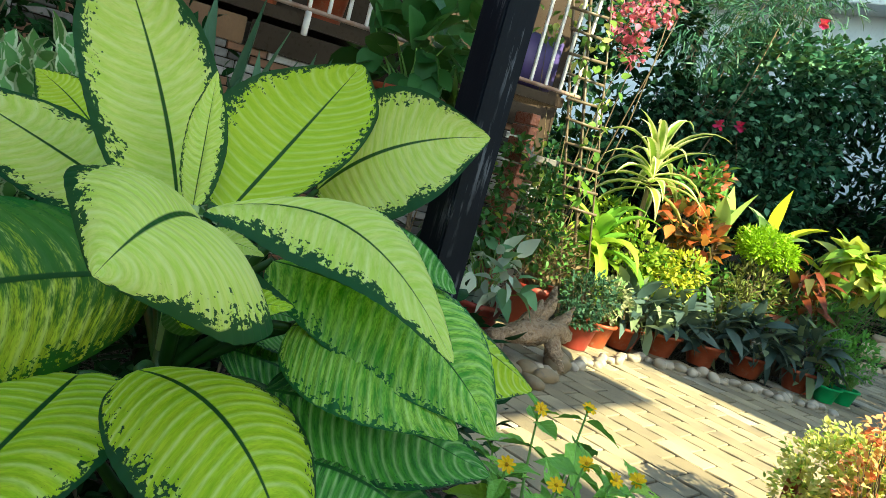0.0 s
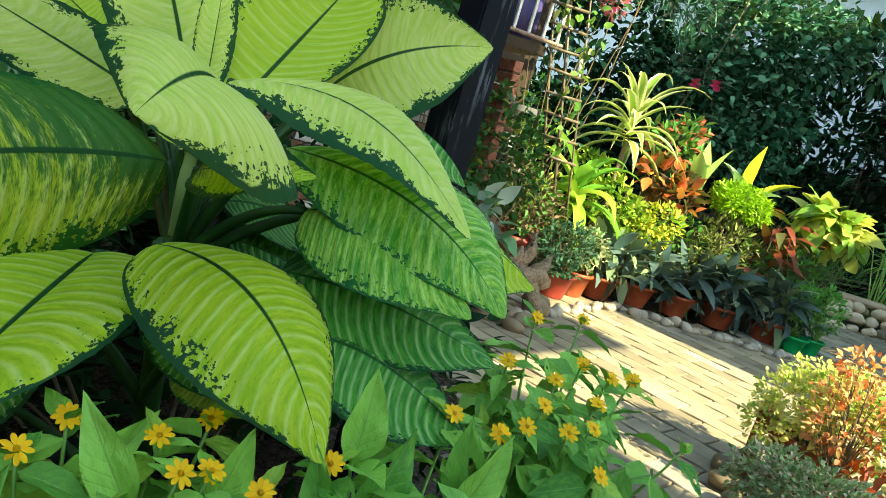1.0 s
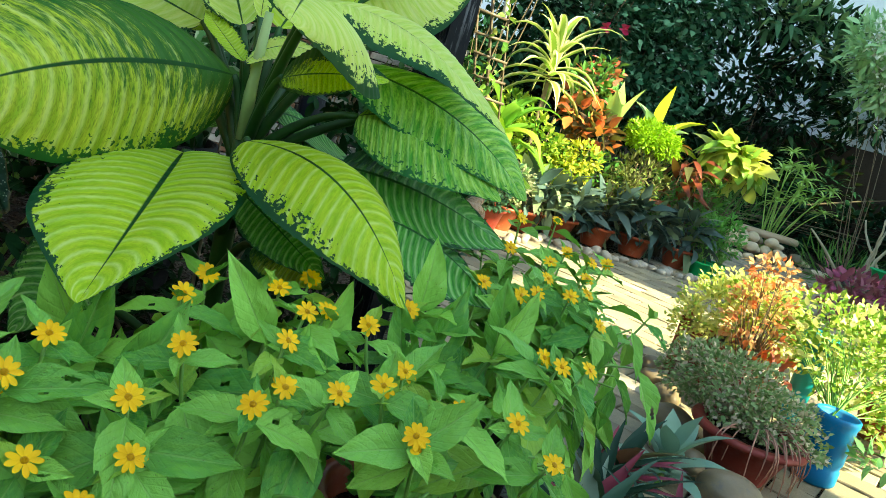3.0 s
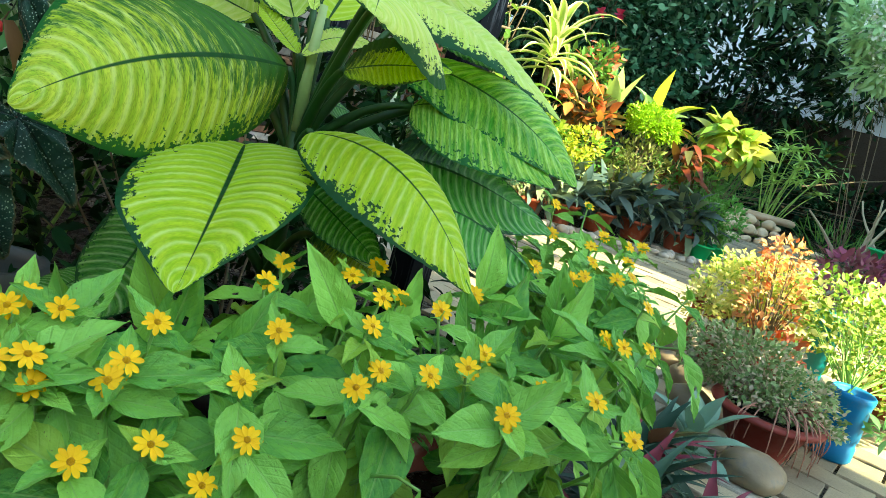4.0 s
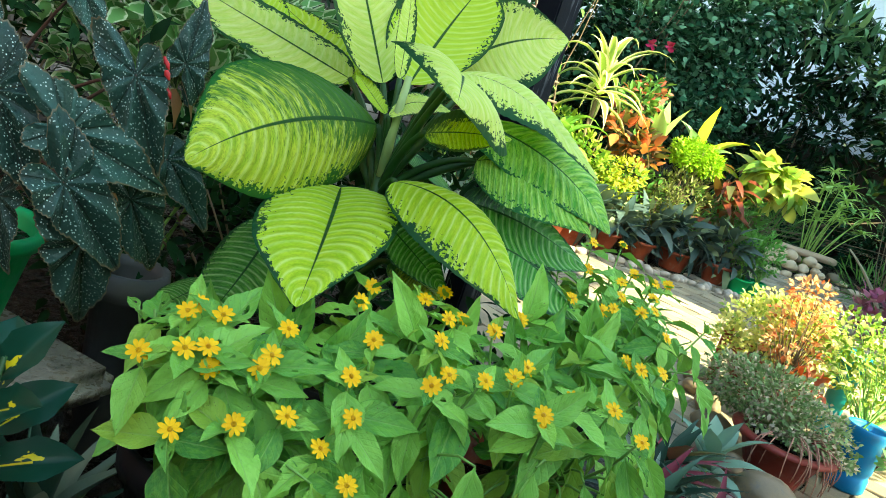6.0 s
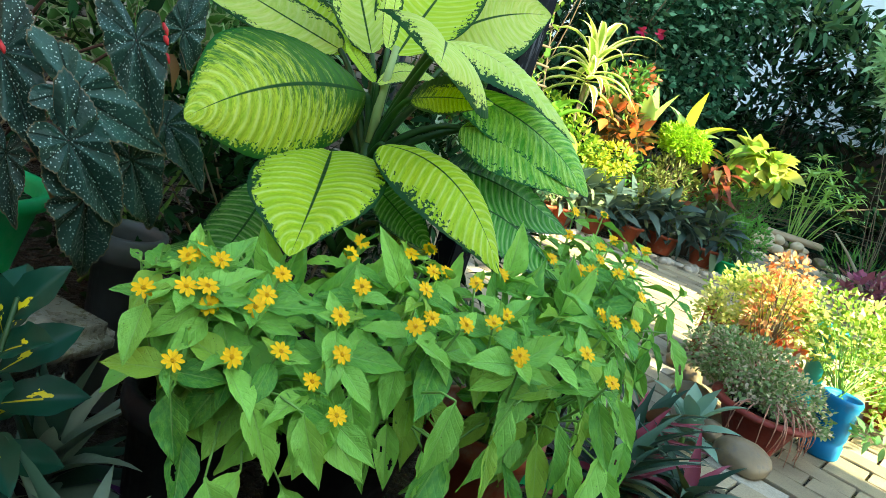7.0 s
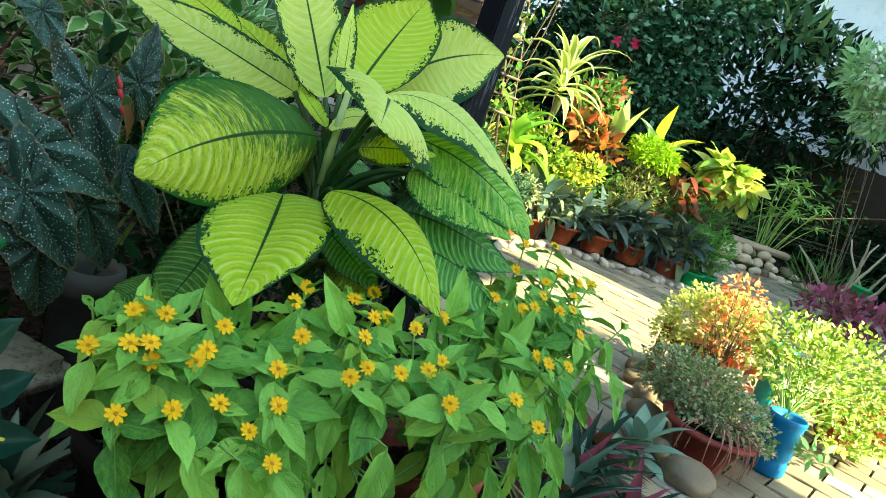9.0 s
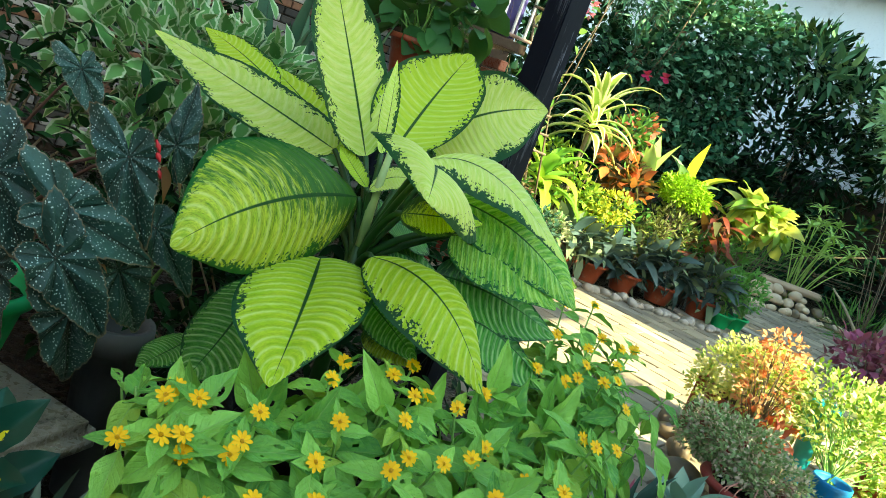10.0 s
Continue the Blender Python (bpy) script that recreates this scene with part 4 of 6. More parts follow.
daisy_plant("bushy yellow daisy with chewed green leaves in a pot", (-0.7, 0.6, 0.28),
            [(-0.795, 0.462, 0.496), (-0.756, 0.538, 0.519), (-0.753, 0.467, 0.505), (-0.75, 0.427, 0.431), (-0.749, 0.562, 0.521), (-0.731, 0.469, 0.509), (-0.722, 0.46, 0.491), (-0.716, 0.544, 0.519), (-0.688, 0.434, 0.445), (-0.671, 0.464, 0.499), (-0.662, 0.478, 0.511), (-0.642, 0.539, 0.519), (-0.633, 0.441, 0.458)],
            11, skirt_leaves(-0.75, -0.56, 0.45, 0.29, 0.43, 13, 5), 0.085, west=-0.84, tall=((-0.606, 0.64, 0.555, 0.2), (-0.67, 0.66, 0.55, -0.5), (-0.74, 0.63, 0.53, -0.4), (-0.63, 0.58, 0.52, 0.5)))
daisy_plant("bushy yellow daisy with bright green leaves in a pot", (-0.47, 0.62, 0.28),
            [(-0.591, 0.428, 0.433), (-0.571, 0.468, 0.507), (-0.56, 0.447, 0.468), (-0.553, 0.411, 0.403), (-0.538, 0.66, 0.533), (-0.531, 0.558, 0.521), (-0.514, 0.715, 0.54), (-0.468, 0.475, 0.511), (-0.441, 0.506, 0.515), (-0.433, 0.593, 0.525), (-0.431, 0.709, 0.539), (-0.406, 0.663, 0.534), (-0.391, 0.752, 0.544), (-0.391, 0.511, 0.515), (-0.382, 0.671, 0.535)],
            12, skirt_leaves(-0.56, -0.34, 0.47, 0.31, 0.45, 11, 6), 0.11, tall=((-0.496, 0.66, 0.588, -0.6), (-0.53, 0.6, 0.548, 0.4), (-0.407, 0.62, 0.54, 0.1), (-0.348, 0.7, 0.568, 0.3), (-0.44, 0.7, 0.56, 0.6)))
daisy_plant("bushy yellow daisy with long drooping leaves in a pot", (-0.22, 0.66, 0.28),
            [(-0.339, 0.534, 0.518), (-0.335, 0.655, 0.533), (-0.319, 0.466, 0.504), (-0.316, 0.46, 0.491), (-0.311, 0.567, 0.522), (-0.271, 0.717, 0.54), (-0.264, 0.505, 0.515), (-0.206, 0.497, 0.514), (-0.175, 0.461, 0.493), (-0.124, 0.856, 0.557), (-0.111, 0.652, 0.532), (-0.093, 0.634, 0.53), (-0.069, 0.834, 0.554), (-0.053, 0.636, 0.53)],
            13, skirt_leaves(-0.34, -0.06, 0.5, 0.32, 0.46, 18, 7), 0.1, TERRACOTTA, tall=((-0.24, 0.75, 0.632, 0.05), (-0.292, 0.7, 0.566, -0.3), (-0.19, 0.72, 0.585, 0.4), (-0.13, 0.76, 0.6, -0.1), (-0.08, 0.74, 0.59, 0.5)))
daisy_plant("yellow daisy leaning out over the paving", (0.03, 1.0, 0.28),
            [(-0.011, 1.034, 0.578), (0.011, 0.921, 0.565), (0.032, 0.866, 0.558), (0.056, 1.003, 0.574), (0.069, 0.886, 0.56), (0.087, 1.229, 0.601), (0.123, 1.081, 0.584), (0.158, 1.049, 0.58), (0.187, 1.267, 0.606), (0.202, 1.063, 0.582), (-0.02, 0.88, 0.55), (0.05, 0.8, 0.54), (0.1, 0.95, 0.57)], 14, skirt_leaves(-0.1, 0.1, 0.84, 0.33, 0.5, 18, 8) + skirt_leaves(0.06, 0.19, 0.88, 0.36, 0.54, 18, 9), 0.1)

# ---- begonia, bench and plants at the side ----


def begonia_mat():
    m, nt, bsdf, out = begin("begonia_leaf")
    co = nt.nodes.new("ShaderNodeTexCoord").outputs["Object"]
    uv = nt.nodes.new("ShaderNodeUVMap").outputs[0]
    vor = node(nt, "ShaderNodeTexVoronoi", ("Scale", 30.0), ("Vector", co))
    dots = ramp(nt, vor.outputs["Distance"], 0.29, 0.16)
    keep = ramp(nt, noise_tex(nt, 5, 2, co), 0.34, 0.44)
    n = noise_tex(nt, 9, 3, co)
    s = node(nt, "ShaderNodeSeparateXYZ", (0, uv))
    ray = calc(nt, "ABSOLUTE", calc(nt, "SUBTRACT", calc(nt, "FRACT", calc(nt, "ADD", s.outputs[0], 0.5)), 0.5))
    vein = ramp(nt, calc(nt, "MULTIPLY", ray, s.outputs[1]), 0.035, 0.015)
    ob = nt.nodes.new("ShaderNodeObjectInfo").outputs["Random"]
    c = blend(nt, calc(nt, "ADD", calc(nt, "MULTIPLY", n, 0.35), calc(nt, "ADD", calc(nt, "MULTIPLY", calc(nt, "POWER", ob, 1.8), 0.7), calc(nt, "MULTIPLY", ramp(nt, ray, 0.08, 0.4), 0.3))), (0.002, 0.012, 0.009), (0.034, 0.095, 0.075))
    c = blend(nt, calc(nt, "MULTIPLY", vein, 0.8), c, (0.004, 0.02, 0.012))
    c = blend(nt, calc(nt, "MULTIPLY", dots, keep), c, (0.45, 0.57, 0.48))
    c = blend(nt, ramp(nt, s.outputs[1], 0.95, 0.99), c, (0.14, 0.11, 0.06))
    col_in(nt, bsdf, c)
    bsdf.inputs["Roughness"].default_value = 0.34
    bsdf.inputs["Specular IOR Level"].default_value = 0.24
    bump(nt, bsdf, calc(nt, "ADD", n, calc(nt, "MULTIPLY", vein, -0.8)), 0.6, 0.01)
    leafy(nt, bsdf, out, c, 0.08)
    return m


BEGONIA = begonia_mat()
BEGONIA_RED = plain("begonia_red_bud", (0.5, 0.015, 0.02), 0.5)
BEGONIA_STALK = plain("begonia_stalk", (0.07, 0.03, 0.02), 0.6)
BEGONIA_DRY = foliage_mat("begonia_dry_leaf", (0.2, 0.09, 0.04), (0.32, 0.18, 0.08), through_light=0.1)


def begonia_leaf_mesh(flip, seed):
    """A wing-shaped leaf, toothed: a long point along +Y, one long lobe behind the stalk at the origin, pleated along its veins."""
    nt_, nr = 120, 9
    bend = [-180, -168, -150, -128, -105, -82, -60, -42, -28, -15, -6, 0, 7, 16, 30, 44, 62, 84, 102, 118, 132, 146, 158, 170, 180]
    reach = [0.05, 0.2, 0.34, 0.4, 0.34, 0.38, 0.37, 0.46, 0.52, 0.7, 0.9, 1.0, 0.88, 0.7, 0.55, 0.47, 0.38, 0.4, 0.37, 0.47, 0.56, 0.72, 0.6, 0.3, 0.05]
    if seed:
        reach = [r * (1 + 0.07 * math.sin(k * 2.3 + seed)) for k, r in enumerate(reach)]
    vein = [-4, -3.7, -3.3, -3, -2.5, -2, -1.5, -1, -0.75, -0.4, -0.15, 0, 0.15, 0.4, 0.75, 1, 1.5, 2, 2.4, 2.7, 3, 3.3, 3.6, 3.9, 4]
    verts, uv = [(0.0, 0.0, 0.0)], [(0.0, 0.0)]
    for k in range(nt_ + 1):
        th = -180 + 360 * k / nt_
        r = float(np.interp(th, bend, reach)) * (1 + (0.02 if k % 2 else -0.018))
        w = float(np.interp(th, bend, vein))
        for m in range(1, nr + 1):
            q = r * m / nr
            x, y = flip * q * math.sin(math.radians(th)), q * math.cos(math.radians(th))
            z = -0.26 * max(0, y) ** 2 + 0.3 * abs(x) - 0.5 * x * x - 0.2 * min(0, y) ** 2 + 0.085 * (1 - abs(math.cos(math.pi * w))) * min(1, q * 3) + 0.02 * math.sin(6 * x + 8 * y + seed)
            verts.append((x, y, z))
            uv.append((w, m / nr))
    faces = []
    for k in range(nt_):
        p, q = 1 + k * nr, 1 + (k + 1) * nr
        faces.append((0, p, q) if flip < 0 else (0, q, p))
        for m in range(nr - 1):
            f = (p + m, p + m + 1, q + m + 1, q + m)
            faces.append(f if flip < 0 else f[::-1])
    me = bpy.data.meshes.new("leaf")
    me.from_pydata(verts, [], faces)
    layer = me.uv_layers.new(name="UVMap")
    idx = np.empty(len(me.loops), dtype=np.int64)
    me.loops.foreach_get("vertex_index", idx)
    layer.data.foreach_set("uv", np.asarray(uv, dtype=np.float32)[idx].ravel())
    me.materials.append(BEGONIA)
    me.polygons.foreach_set("use_smooth", [True] * len(me.polygons))
    return me


def build_begonia():
    top = thing("angel_wing_begonia", "begonia with dark toothed leaves dotted silver white", "houseplant")
    meshes = {(f, k): begonia_leaf_mesh(f, k) for f in (-1, 1) for k in range(3)}
    flips = (1, 1, -1, -1, 1, 1, 1, -1, 1, -1, 1, 1)
    rng = random.Random(4)
    root = Vector((-1.12, 1.0, 0.42))
    spots = (((-0.895, 0.84, 0.729), (-0.846, 0.8, 0.615)), ((-0.838, 0.87, 0.762), (-0.828, 0.88, 0.85)), ((-0.96, 0.8, 0.635), (-0.832, 0.797, 0.595)),
             ((-0.947, 0.77, 0.572), (-0.855, 0.778, 0.471)), ((-0.915, 0.8, 0.49), (-0.888, 0.82, 0.355)), ((-0.868, 0.85, 0.55), (-0.81, 0.872, 0.443)),
             ((-0.835, 0.95, 0.6), (-0.752, 0.91, 0.53)), ((-1.06, 0.82, 0.66), (-0.984, 0.775, 0.553)), ((-1.03, 0.82, 0.52), (-1.01, 0.79, 0.43)),
             ((-1.12, 0.9, 0.75), (-1.07, 0.85, 0.66)), ((-1.1, 0.95, 0.5), (-1.12, 0.88, 0.42)),
             ((-1.0, 0.93, 0.82), (-0.95, 0.9, 0.75)))
    for k, (b, t) in enumerate(spots):
        b, t = Vector(b), Vector(t)
        ln = (t - b).length * (1.1 if k < 9 else 0.95)
        share("leaf", meshes[flips[k], k % 3], turn_to(b, t - b, (rng.uniform(-0.35, 0.35), -0.8 + rng.uniform(-0.2, 0.2), rng.uniform(0.35, 0.9)), ln * rng.uniform(0.8, 0.94), ln), top)
        r0 = root + Vector((rng.uniform(-0.06, 0.06), rng.uniform(-0.04, 0.04), 0))
        v, f = tube_data(curve(r0, r0.lerp(b, 0.4) + Vector((0, 0.03, 0.12)), b, 7), taper(0.0045, 0.002, 7), 6)
        obj("stalk", v, f, BEGONIA_STALK, top)
    for p in ((-0.866, 0.845, 0.765), (-0.862, 0.84, 0.752), (-0.855, 0.845, 0.726), (-0.858, 0.84, 0.718), (-1.06, 0.8, 0.68), (-0.93, 0.84, 0.46)):
        v, f = tube_data([p, (p[0] + 0.006, p[1] - 0.004, p[2] - 0.009), (p[0] + 0.01, p[1] - 0.006, p[2] - 0.016)], [0.0016, 0.0042, 0.0014], 8)
        obj("bud", v, f, BEGONIA_RED, top, "small red flower bud")
    for b, t in (((-0.93, 0.84, 0.575), (-0.86, 0.82, 0.56)), ((-0.92, 0.86, 0.555), (-0.87, 0.84, 0.53)), ((-0.985, 0.86, 0.5), (-0.95, 0.83, 0.45)), ((-0.97, 0.87, 0.49), (-0.93, 0.84, 0.45)), ((-0.838, 0.87, 0.735), (-0.8, 0.86, 0.68)), ((-0.85, 0.88, 0.72), (-0.83, 0.87, 0.67))):
        v, f, uv = strap_data(b, Vector(t) - Vector(b), 0.06, 0.03, 9.0)
        obj("dry_leaf", v, f, BEGONIA_DRY, top, "withered brown leaf", uv)
    flower_pot(top, (-1.12, 1.0, 0.24), 0.12, 0.18, GREEN_PLASTIC)
    grey = thing("empty_pot", "round grey plastic pot standing behind the bench", "pot")
    flower_pot(grey, (-0.86, 1.12, -0.03), 0.06, 0.38, GREY_PLASTIC)


def build_bench():
    top = thing("stone_bench", "low weathered concrete bench slab on a pebbledash base", "bench")
    turn = Matrix.Translation((-1.196, 0.941, 0)) @ Matrix.Rotation(radians(-39), 4, "Z")
    bm = box_bm((0.6, 0.45, 0.06), turn @ Matrix.Translation((0, 0, 0.21)), 0.022, 4)
    for v in bm.verts:
        v.co += Vector(noise.noise_vector(v.co * 9)) * 0.004
    from_bm("slab", bm, CONCRETE, top)
    from_bm("base", box_bm((0.5, 0.36, 0.21), turn @ Matrix.Translation((0, 0, 0.08)), 0.012, 2), PEBBLEDASH, top)


def croton_mat():
    m, nt, bsdf, out = begin("gold_croton_leaf")
    uv = nt.nodes.new("ShaderNodeUVMap").outputs[0]
    s = node(nt, "ShaderNodeSeparateXYZ", (0, uv))
    co = nt.nodes.new("ShaderNodeTexCoord").outputs["Object"]
    e = calc(nt, "ABSOLUTE", calc(nt, "MULTIPLY", calc(nt, "SUBTRACT", s.outputs[1], 0.5), 2))
    rnd = nt.nodes.new("ShaderNodeObjectInfo").outputs["Random"]
    # one ragged yellow splash on most leaves, tied to the base by a yellow midrib
    rnd2 = calc(nt, "FRACT", calc(nt, "MULTIPLY", rnd, 17.3))
    u0 = calc(nt, "ADD", 0.28, calc(nt, "MULTIPLY", rnd, 0.3))
    v0 = calc(nt, "ADD", 0.36, calc(nt, "MULTIPLY", rnd2, 0.28))
    shift = node(nt, "ShaderNodeCombineXYZ", (0, calc(nt, "MULTIPLY", rnd, 40.0))).outputs[0]
    ragged = noise_tex(nt, 6.5, 3, node(nt, "ShaderNodeVectorMath", (0, uv), (1, shift)).outputs[0])
    du = calc(nt, "MULTIPLY", calc(nt, "SUBTRACT", s.outputs[0], u0), 4.6)
    dv = calc(nt, "MULTIPLY", calc(nt, "SUBTRACT", s.outputs[1], v0), 4.2)
    far = calc(nt, "SQRT", calc(nt, "ADD", calc(nt, "MULTIPLY", du, du), calc(nt, "MULTIPLY", dv, dv)))
    far = calc(nt, "ADD", far, calc(nt, "MULTIPLY", calc(nt, "SUBTRACT", ragged, 0.5), 2.6))
    size = calc(nt, "ADD", 0.15, calc(nt, "MULTIPLY", rnd2, 0.75))
    rib = calc(nt, "MULTIPLY", ramp(nt, e, 0.07, 0.04), calc(nt, "LESS_THAN", s.outputs[0], u0))
    f = calc(nt, "MAXIMUM", ramp(nt, calc(nt, "SUBTRACT", size, far), -0.02, 0.03), calc(nt, "MULTIPLY", rib, 0.8))
    c = blend(nt, f, blend(nt, noise_tex(nt, 3, 2, co), (0.004, 0.04, 0.02), (0.012, 0.075, 0.05)), (0.8, 0.68, 0.03))
    col_in(nt, bsdf, c)
    bsdf.inputs["Roughness"].default_value = 0.34
    bsdf.inputs["Specular IOR Level"].default_value = 0.2
    leafy(nt, bsdf, out, c, 0.1)
    return m


def build_side_plants():
    shape = ([0, 0.08, 0.3, 0.6, 0.85, 1.0], [0.08, 0.2, 0.8, 1.0, 0.55, 0.0])
    me = blade_mesh("leaf", croton_mat(), shape, 13, 4, 0.25, 0.2, 0.02)
    top = thing("gold_dust_croton", "croton with glossy dark leaves splashed yellow", "houseplant")
    rng = random.Random(8)
    root = Vector((-0.975, 0.56, 0.02))
    v, f = tube_data([root, root + Vector((0.02, 0, 0.2)), root + Vector((0.04, -0.01, 0.4))], [0.006, 0.005, 0.003], 7)
    obj("stem", v, f, STEM_GREEN, top)
    for k in range(22):
        z = 0.06 + 0.3 * k / 21
        a = k * 2.4 + rng.uniform(-0.3, 0.3)
        el = -0.3 + 1.55 * (k / 21) ** 2 + rng.uniform(-0.2, 0.2)
        d = (math.cos(a) * math.cos(el), math.sin(a) * math.cos(el), math.sin(el))
        ln = rng.uniform(0.09, 0.125)
        share("leaf", me, turn_to(root + Vector((0.03, 0, z)), d, (0, -0.8, 1), ln * 0.5, ln), top)
    flower_pot(top, (root.x, root.y, 0), 0.1, 0.12, BLACK_PLASTIC)

    boat = [foliage_mat("boat_lily_leaf", (0.008, 0.03, 0.018), (0.03, 0.07, 0.045), rough=0.4, through_light=0.05, gloss=0.12),
            foliage_mat("boat_lily_leaf_grey", (0.1, 0.16, 0.11), (0.21, 0.28, 0.2), rough=0.35, through_light=0.08),
            foliage_mat("boat_lily_purple", (0.14, 0.015, 0.035), (0.3, 0.04, 0.075), rough=0.4, through_light=0.15),
            foliage_mat("boat_lily_mid", (0.03, 0.075, 0.045), (0.07, 0.14, 0.09), rough=0.4, through_light=0.08),
            foliage_mat("boat_lily_bronze", (0.06, 0.07, 0.025), (0.13, 0.13, 0.05), rough=0.4, through_light=0.1)]
    for k, (x, y, z, n, ln) in enumerate(((0.3, 0.98, 0.06, 34, 0.22), (0.5, 1.2, 0.05, 24, 0.2), (0.1, 0.78, 0.04, 26, 0.22), (-0.88, 0.65, 0.07, 30, 0.2), (-0.8, 0.48, 0.03, 24, 0.2), (0.42, 0.88, 0.04, 26, 0.2), (0.4, 1.12, 0.05, 28, 0.21), (0.22, 0.88, 0.08, 26, 0.22))):
        t = thing("boat_lily", "boat lily rosette of grey-green and purple sword leaves", "plant", group="boat lilies")
        rosette(t, (x, y, z), n, ln, 0.04 if x > 0 else 0.05, (boat[0], boat[3], boat[2], boat[1], boat[0], boat[2], boat[4], boat[0], boat[3]) if x > 0 else (boat[1], boat[1], boat[0], boat[1], boat[3]), 20 + k, (0.05, 1.0) if x > 0 else (0.15, 1.25), 2.2, 0.25, 0.3, 0.05)
        v, f = tube_data([(x, y, -0.03), (x, y, z + 0.06)], [0.014, 0.012], 7)
        obj("stem", v, f, TWIG, t)
    # white-edged shrub behind the begonia
    VARI = foliage_mat("white_edged_leaf", (0.06, 0.2, 0.05), (0.16, 0.36, 0.11), through_light=0.2, edge=(0.48, 0.58, 0.36), edge_from=0.62)
    shrub("white_edged_shrub", "shrub with small green leaves edged creamy white", [(-0.95, 1.7, 0.75, 0.28, 0.22, 0.2), (-0.75, 1.75, 0.78, 0.22, 0.2, 0.18),
          (-0.85, 1.55, 0.62, 0.2, 0.15, 0.15)], 1150, 0.062, 0.036, VARI, (-0.95, 1.75, -0.02), STEM_FRESH, 31, 0.7, spread=0.5)
    # leaf colour taken almost to black to stand for shade between the plants
    DARKLEAF = foliage_mat("gap_shade_leaf", (0.003, 0.014, 0.005), (0.014, 0.055, 0.016), through_light=0.03, gloss=0.04)
    shrub("dark_shrub", "dense dark green shrub against the porch, leaves darkened for shade", [(-1.0, 1.35, 0.55, 0.25, 0.12, 0.25), (-0.8, 1.4, 0.4, 0.2, 0.12, 0.3), (-1.3, 1.5, 0.6, 0.25, 0.15, 0.3), (-1.6, 2.5, 0.9, 0.5, 0.4, 0.5), (-1.3, 2.4, 1.1, 0.4, 0.3, 0.35), (-1.9, 2.2, 0.6, 0.5, 0.4, 0.6), (-1.05, 2.6, 0.8, 0.35, 0.3, 0.45)],
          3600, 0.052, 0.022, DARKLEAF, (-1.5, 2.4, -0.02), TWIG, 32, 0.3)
    shrub("dark_shrub", "low filler foliage under the dumb cane, coloured near black for shade", [(-0.75, 1.3, 0.3, 0.2, 0.15, 0.25), (-0.5, 1.45, 0.4, 0.25, 0.15, 0.3), (-0.15, 1.45, 0.4, 0.25, 0.2, 0.3), (-0.45, 1.9, 0.5, 0.5, 0.25, 0.4), (-0.1, 2.0, 0.4, 0.3, 0.2, 0.3), (-0.9, 1.6, 0.3, 0.3, 0.2, 0.3)],
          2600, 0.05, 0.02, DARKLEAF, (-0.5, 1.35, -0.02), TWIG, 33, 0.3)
    SPEAR = foliage_mat("snake_plant_leaf", (0.02, 0.07, 0.035), (0.07, 0.16, 0.09), rough=0.4, through_light=0.05)
    t = thing("snake_plant", "snake plant with tall dark banded spear leaves", "houseplant")
    rng = random.Random(3)
    for i in range(13):
        x, y = -0.62 + rng.uniform(-0.13, 0.13), 2.25 + rng.uniform(-0.1, 0.1)
        v, f, uv = strap_data((x, y, 0.42), (rng.uniform(-0.3, 0.3), rng.uniform(-0.2, 0.2), 1), rng.uniform(0.55, 0.85), 0.075, 0.25, 0.3, 9, 1.3, 0.5)
        obj("leaf", v, f, SPEAR, t, "", uv)
    flower_pot(t, (-0.62, 2.25, -0.02), 0.16, 0.46, BLACK_PLASTIC)
    t = thing("hanging_pot_plant", "brown clay pot of broad green leaves on the porch edge", "houseplant")
    flower_pot(t, (-0.13, 2.75, 0.94), 0.12, 0.17, TERRACOTTA)
    v, f = tube_data([(-0.13, 2.75, -0.03), (-0.13, 2.75, 0.95)], [0.05, 0.05], 8)
    obj("stand", v, f, BLACK_STEEL, t)
    shrub("", "", [(-0.13, 2.75, 1.22, 0.2, 0.16, 0.13), (-0.02, 2.7, 1.3, 0.16, 0.12, 0.12)], 90, 0.12, 0.09, foliage_mat("broad_green_leaf", (0.015, 0.075, 0.02), (0.05, 0.18, 0.045)), (-0.13, 2.75, 1.08), STEM_FRESH, 34, 0.2, parent=t, shape=ROUND)


def build_low_plants():
    PURPLE = foliage_mat("purple_heart_leaf", (0.05, 0.012, 0.07), (0.11, 0.03, 0.14), rough=0.4, through_light=0.1)
    t = thing("purple_heart", "purple heart sprig with dark violet pointed leaves", "plant")
    rosette(t, (-0.69, 0.62, 0.03), 9, 0.13, 0.034, (PURPLE,), 51, (0.2, 1.2), 2.0, 0.3, 0.4, 0.05)
    v, f = tube_data([(-0.69, 0.62, -0.03), (-0.69, 0.62, 0.08)], [0.006, 0.005], 7)
    obj("stem", v, f, PURPLE, t)
    t = thing("green_pot", "small green plastic pot under the daisies", "pot")
    flower_pot(t, (0.0, 0.8, -0.03), 0.07, 0.13, GREEN_PLASTIC, "", 0.008)
    GLAUCOUS = foliage_mat("glaucous_leaf", (0.14, 0.27, 0.2), (0.26, 0.4, 0.3), rough=0.5, through_light=0.15)
    t = thing("glaucous_plant", "small plant with pale blue-green wavy leaves", "plant")
    rosette(t, (0.74, 1.33, 0.02), 14, 0.17, 0.06, (GLAUCOUS,), 52, (0.3, 1.2), 3.0, 0.15, 0.5, 0.06)
    v, f = tube_data([(0.74, 1.33, -0.03), (0.74, 1.33, 0.08)], [0.01, 0.008], 7)
    obj("stem", v, f, STEM_FRESH, t)


build_begonia()
build_bench()
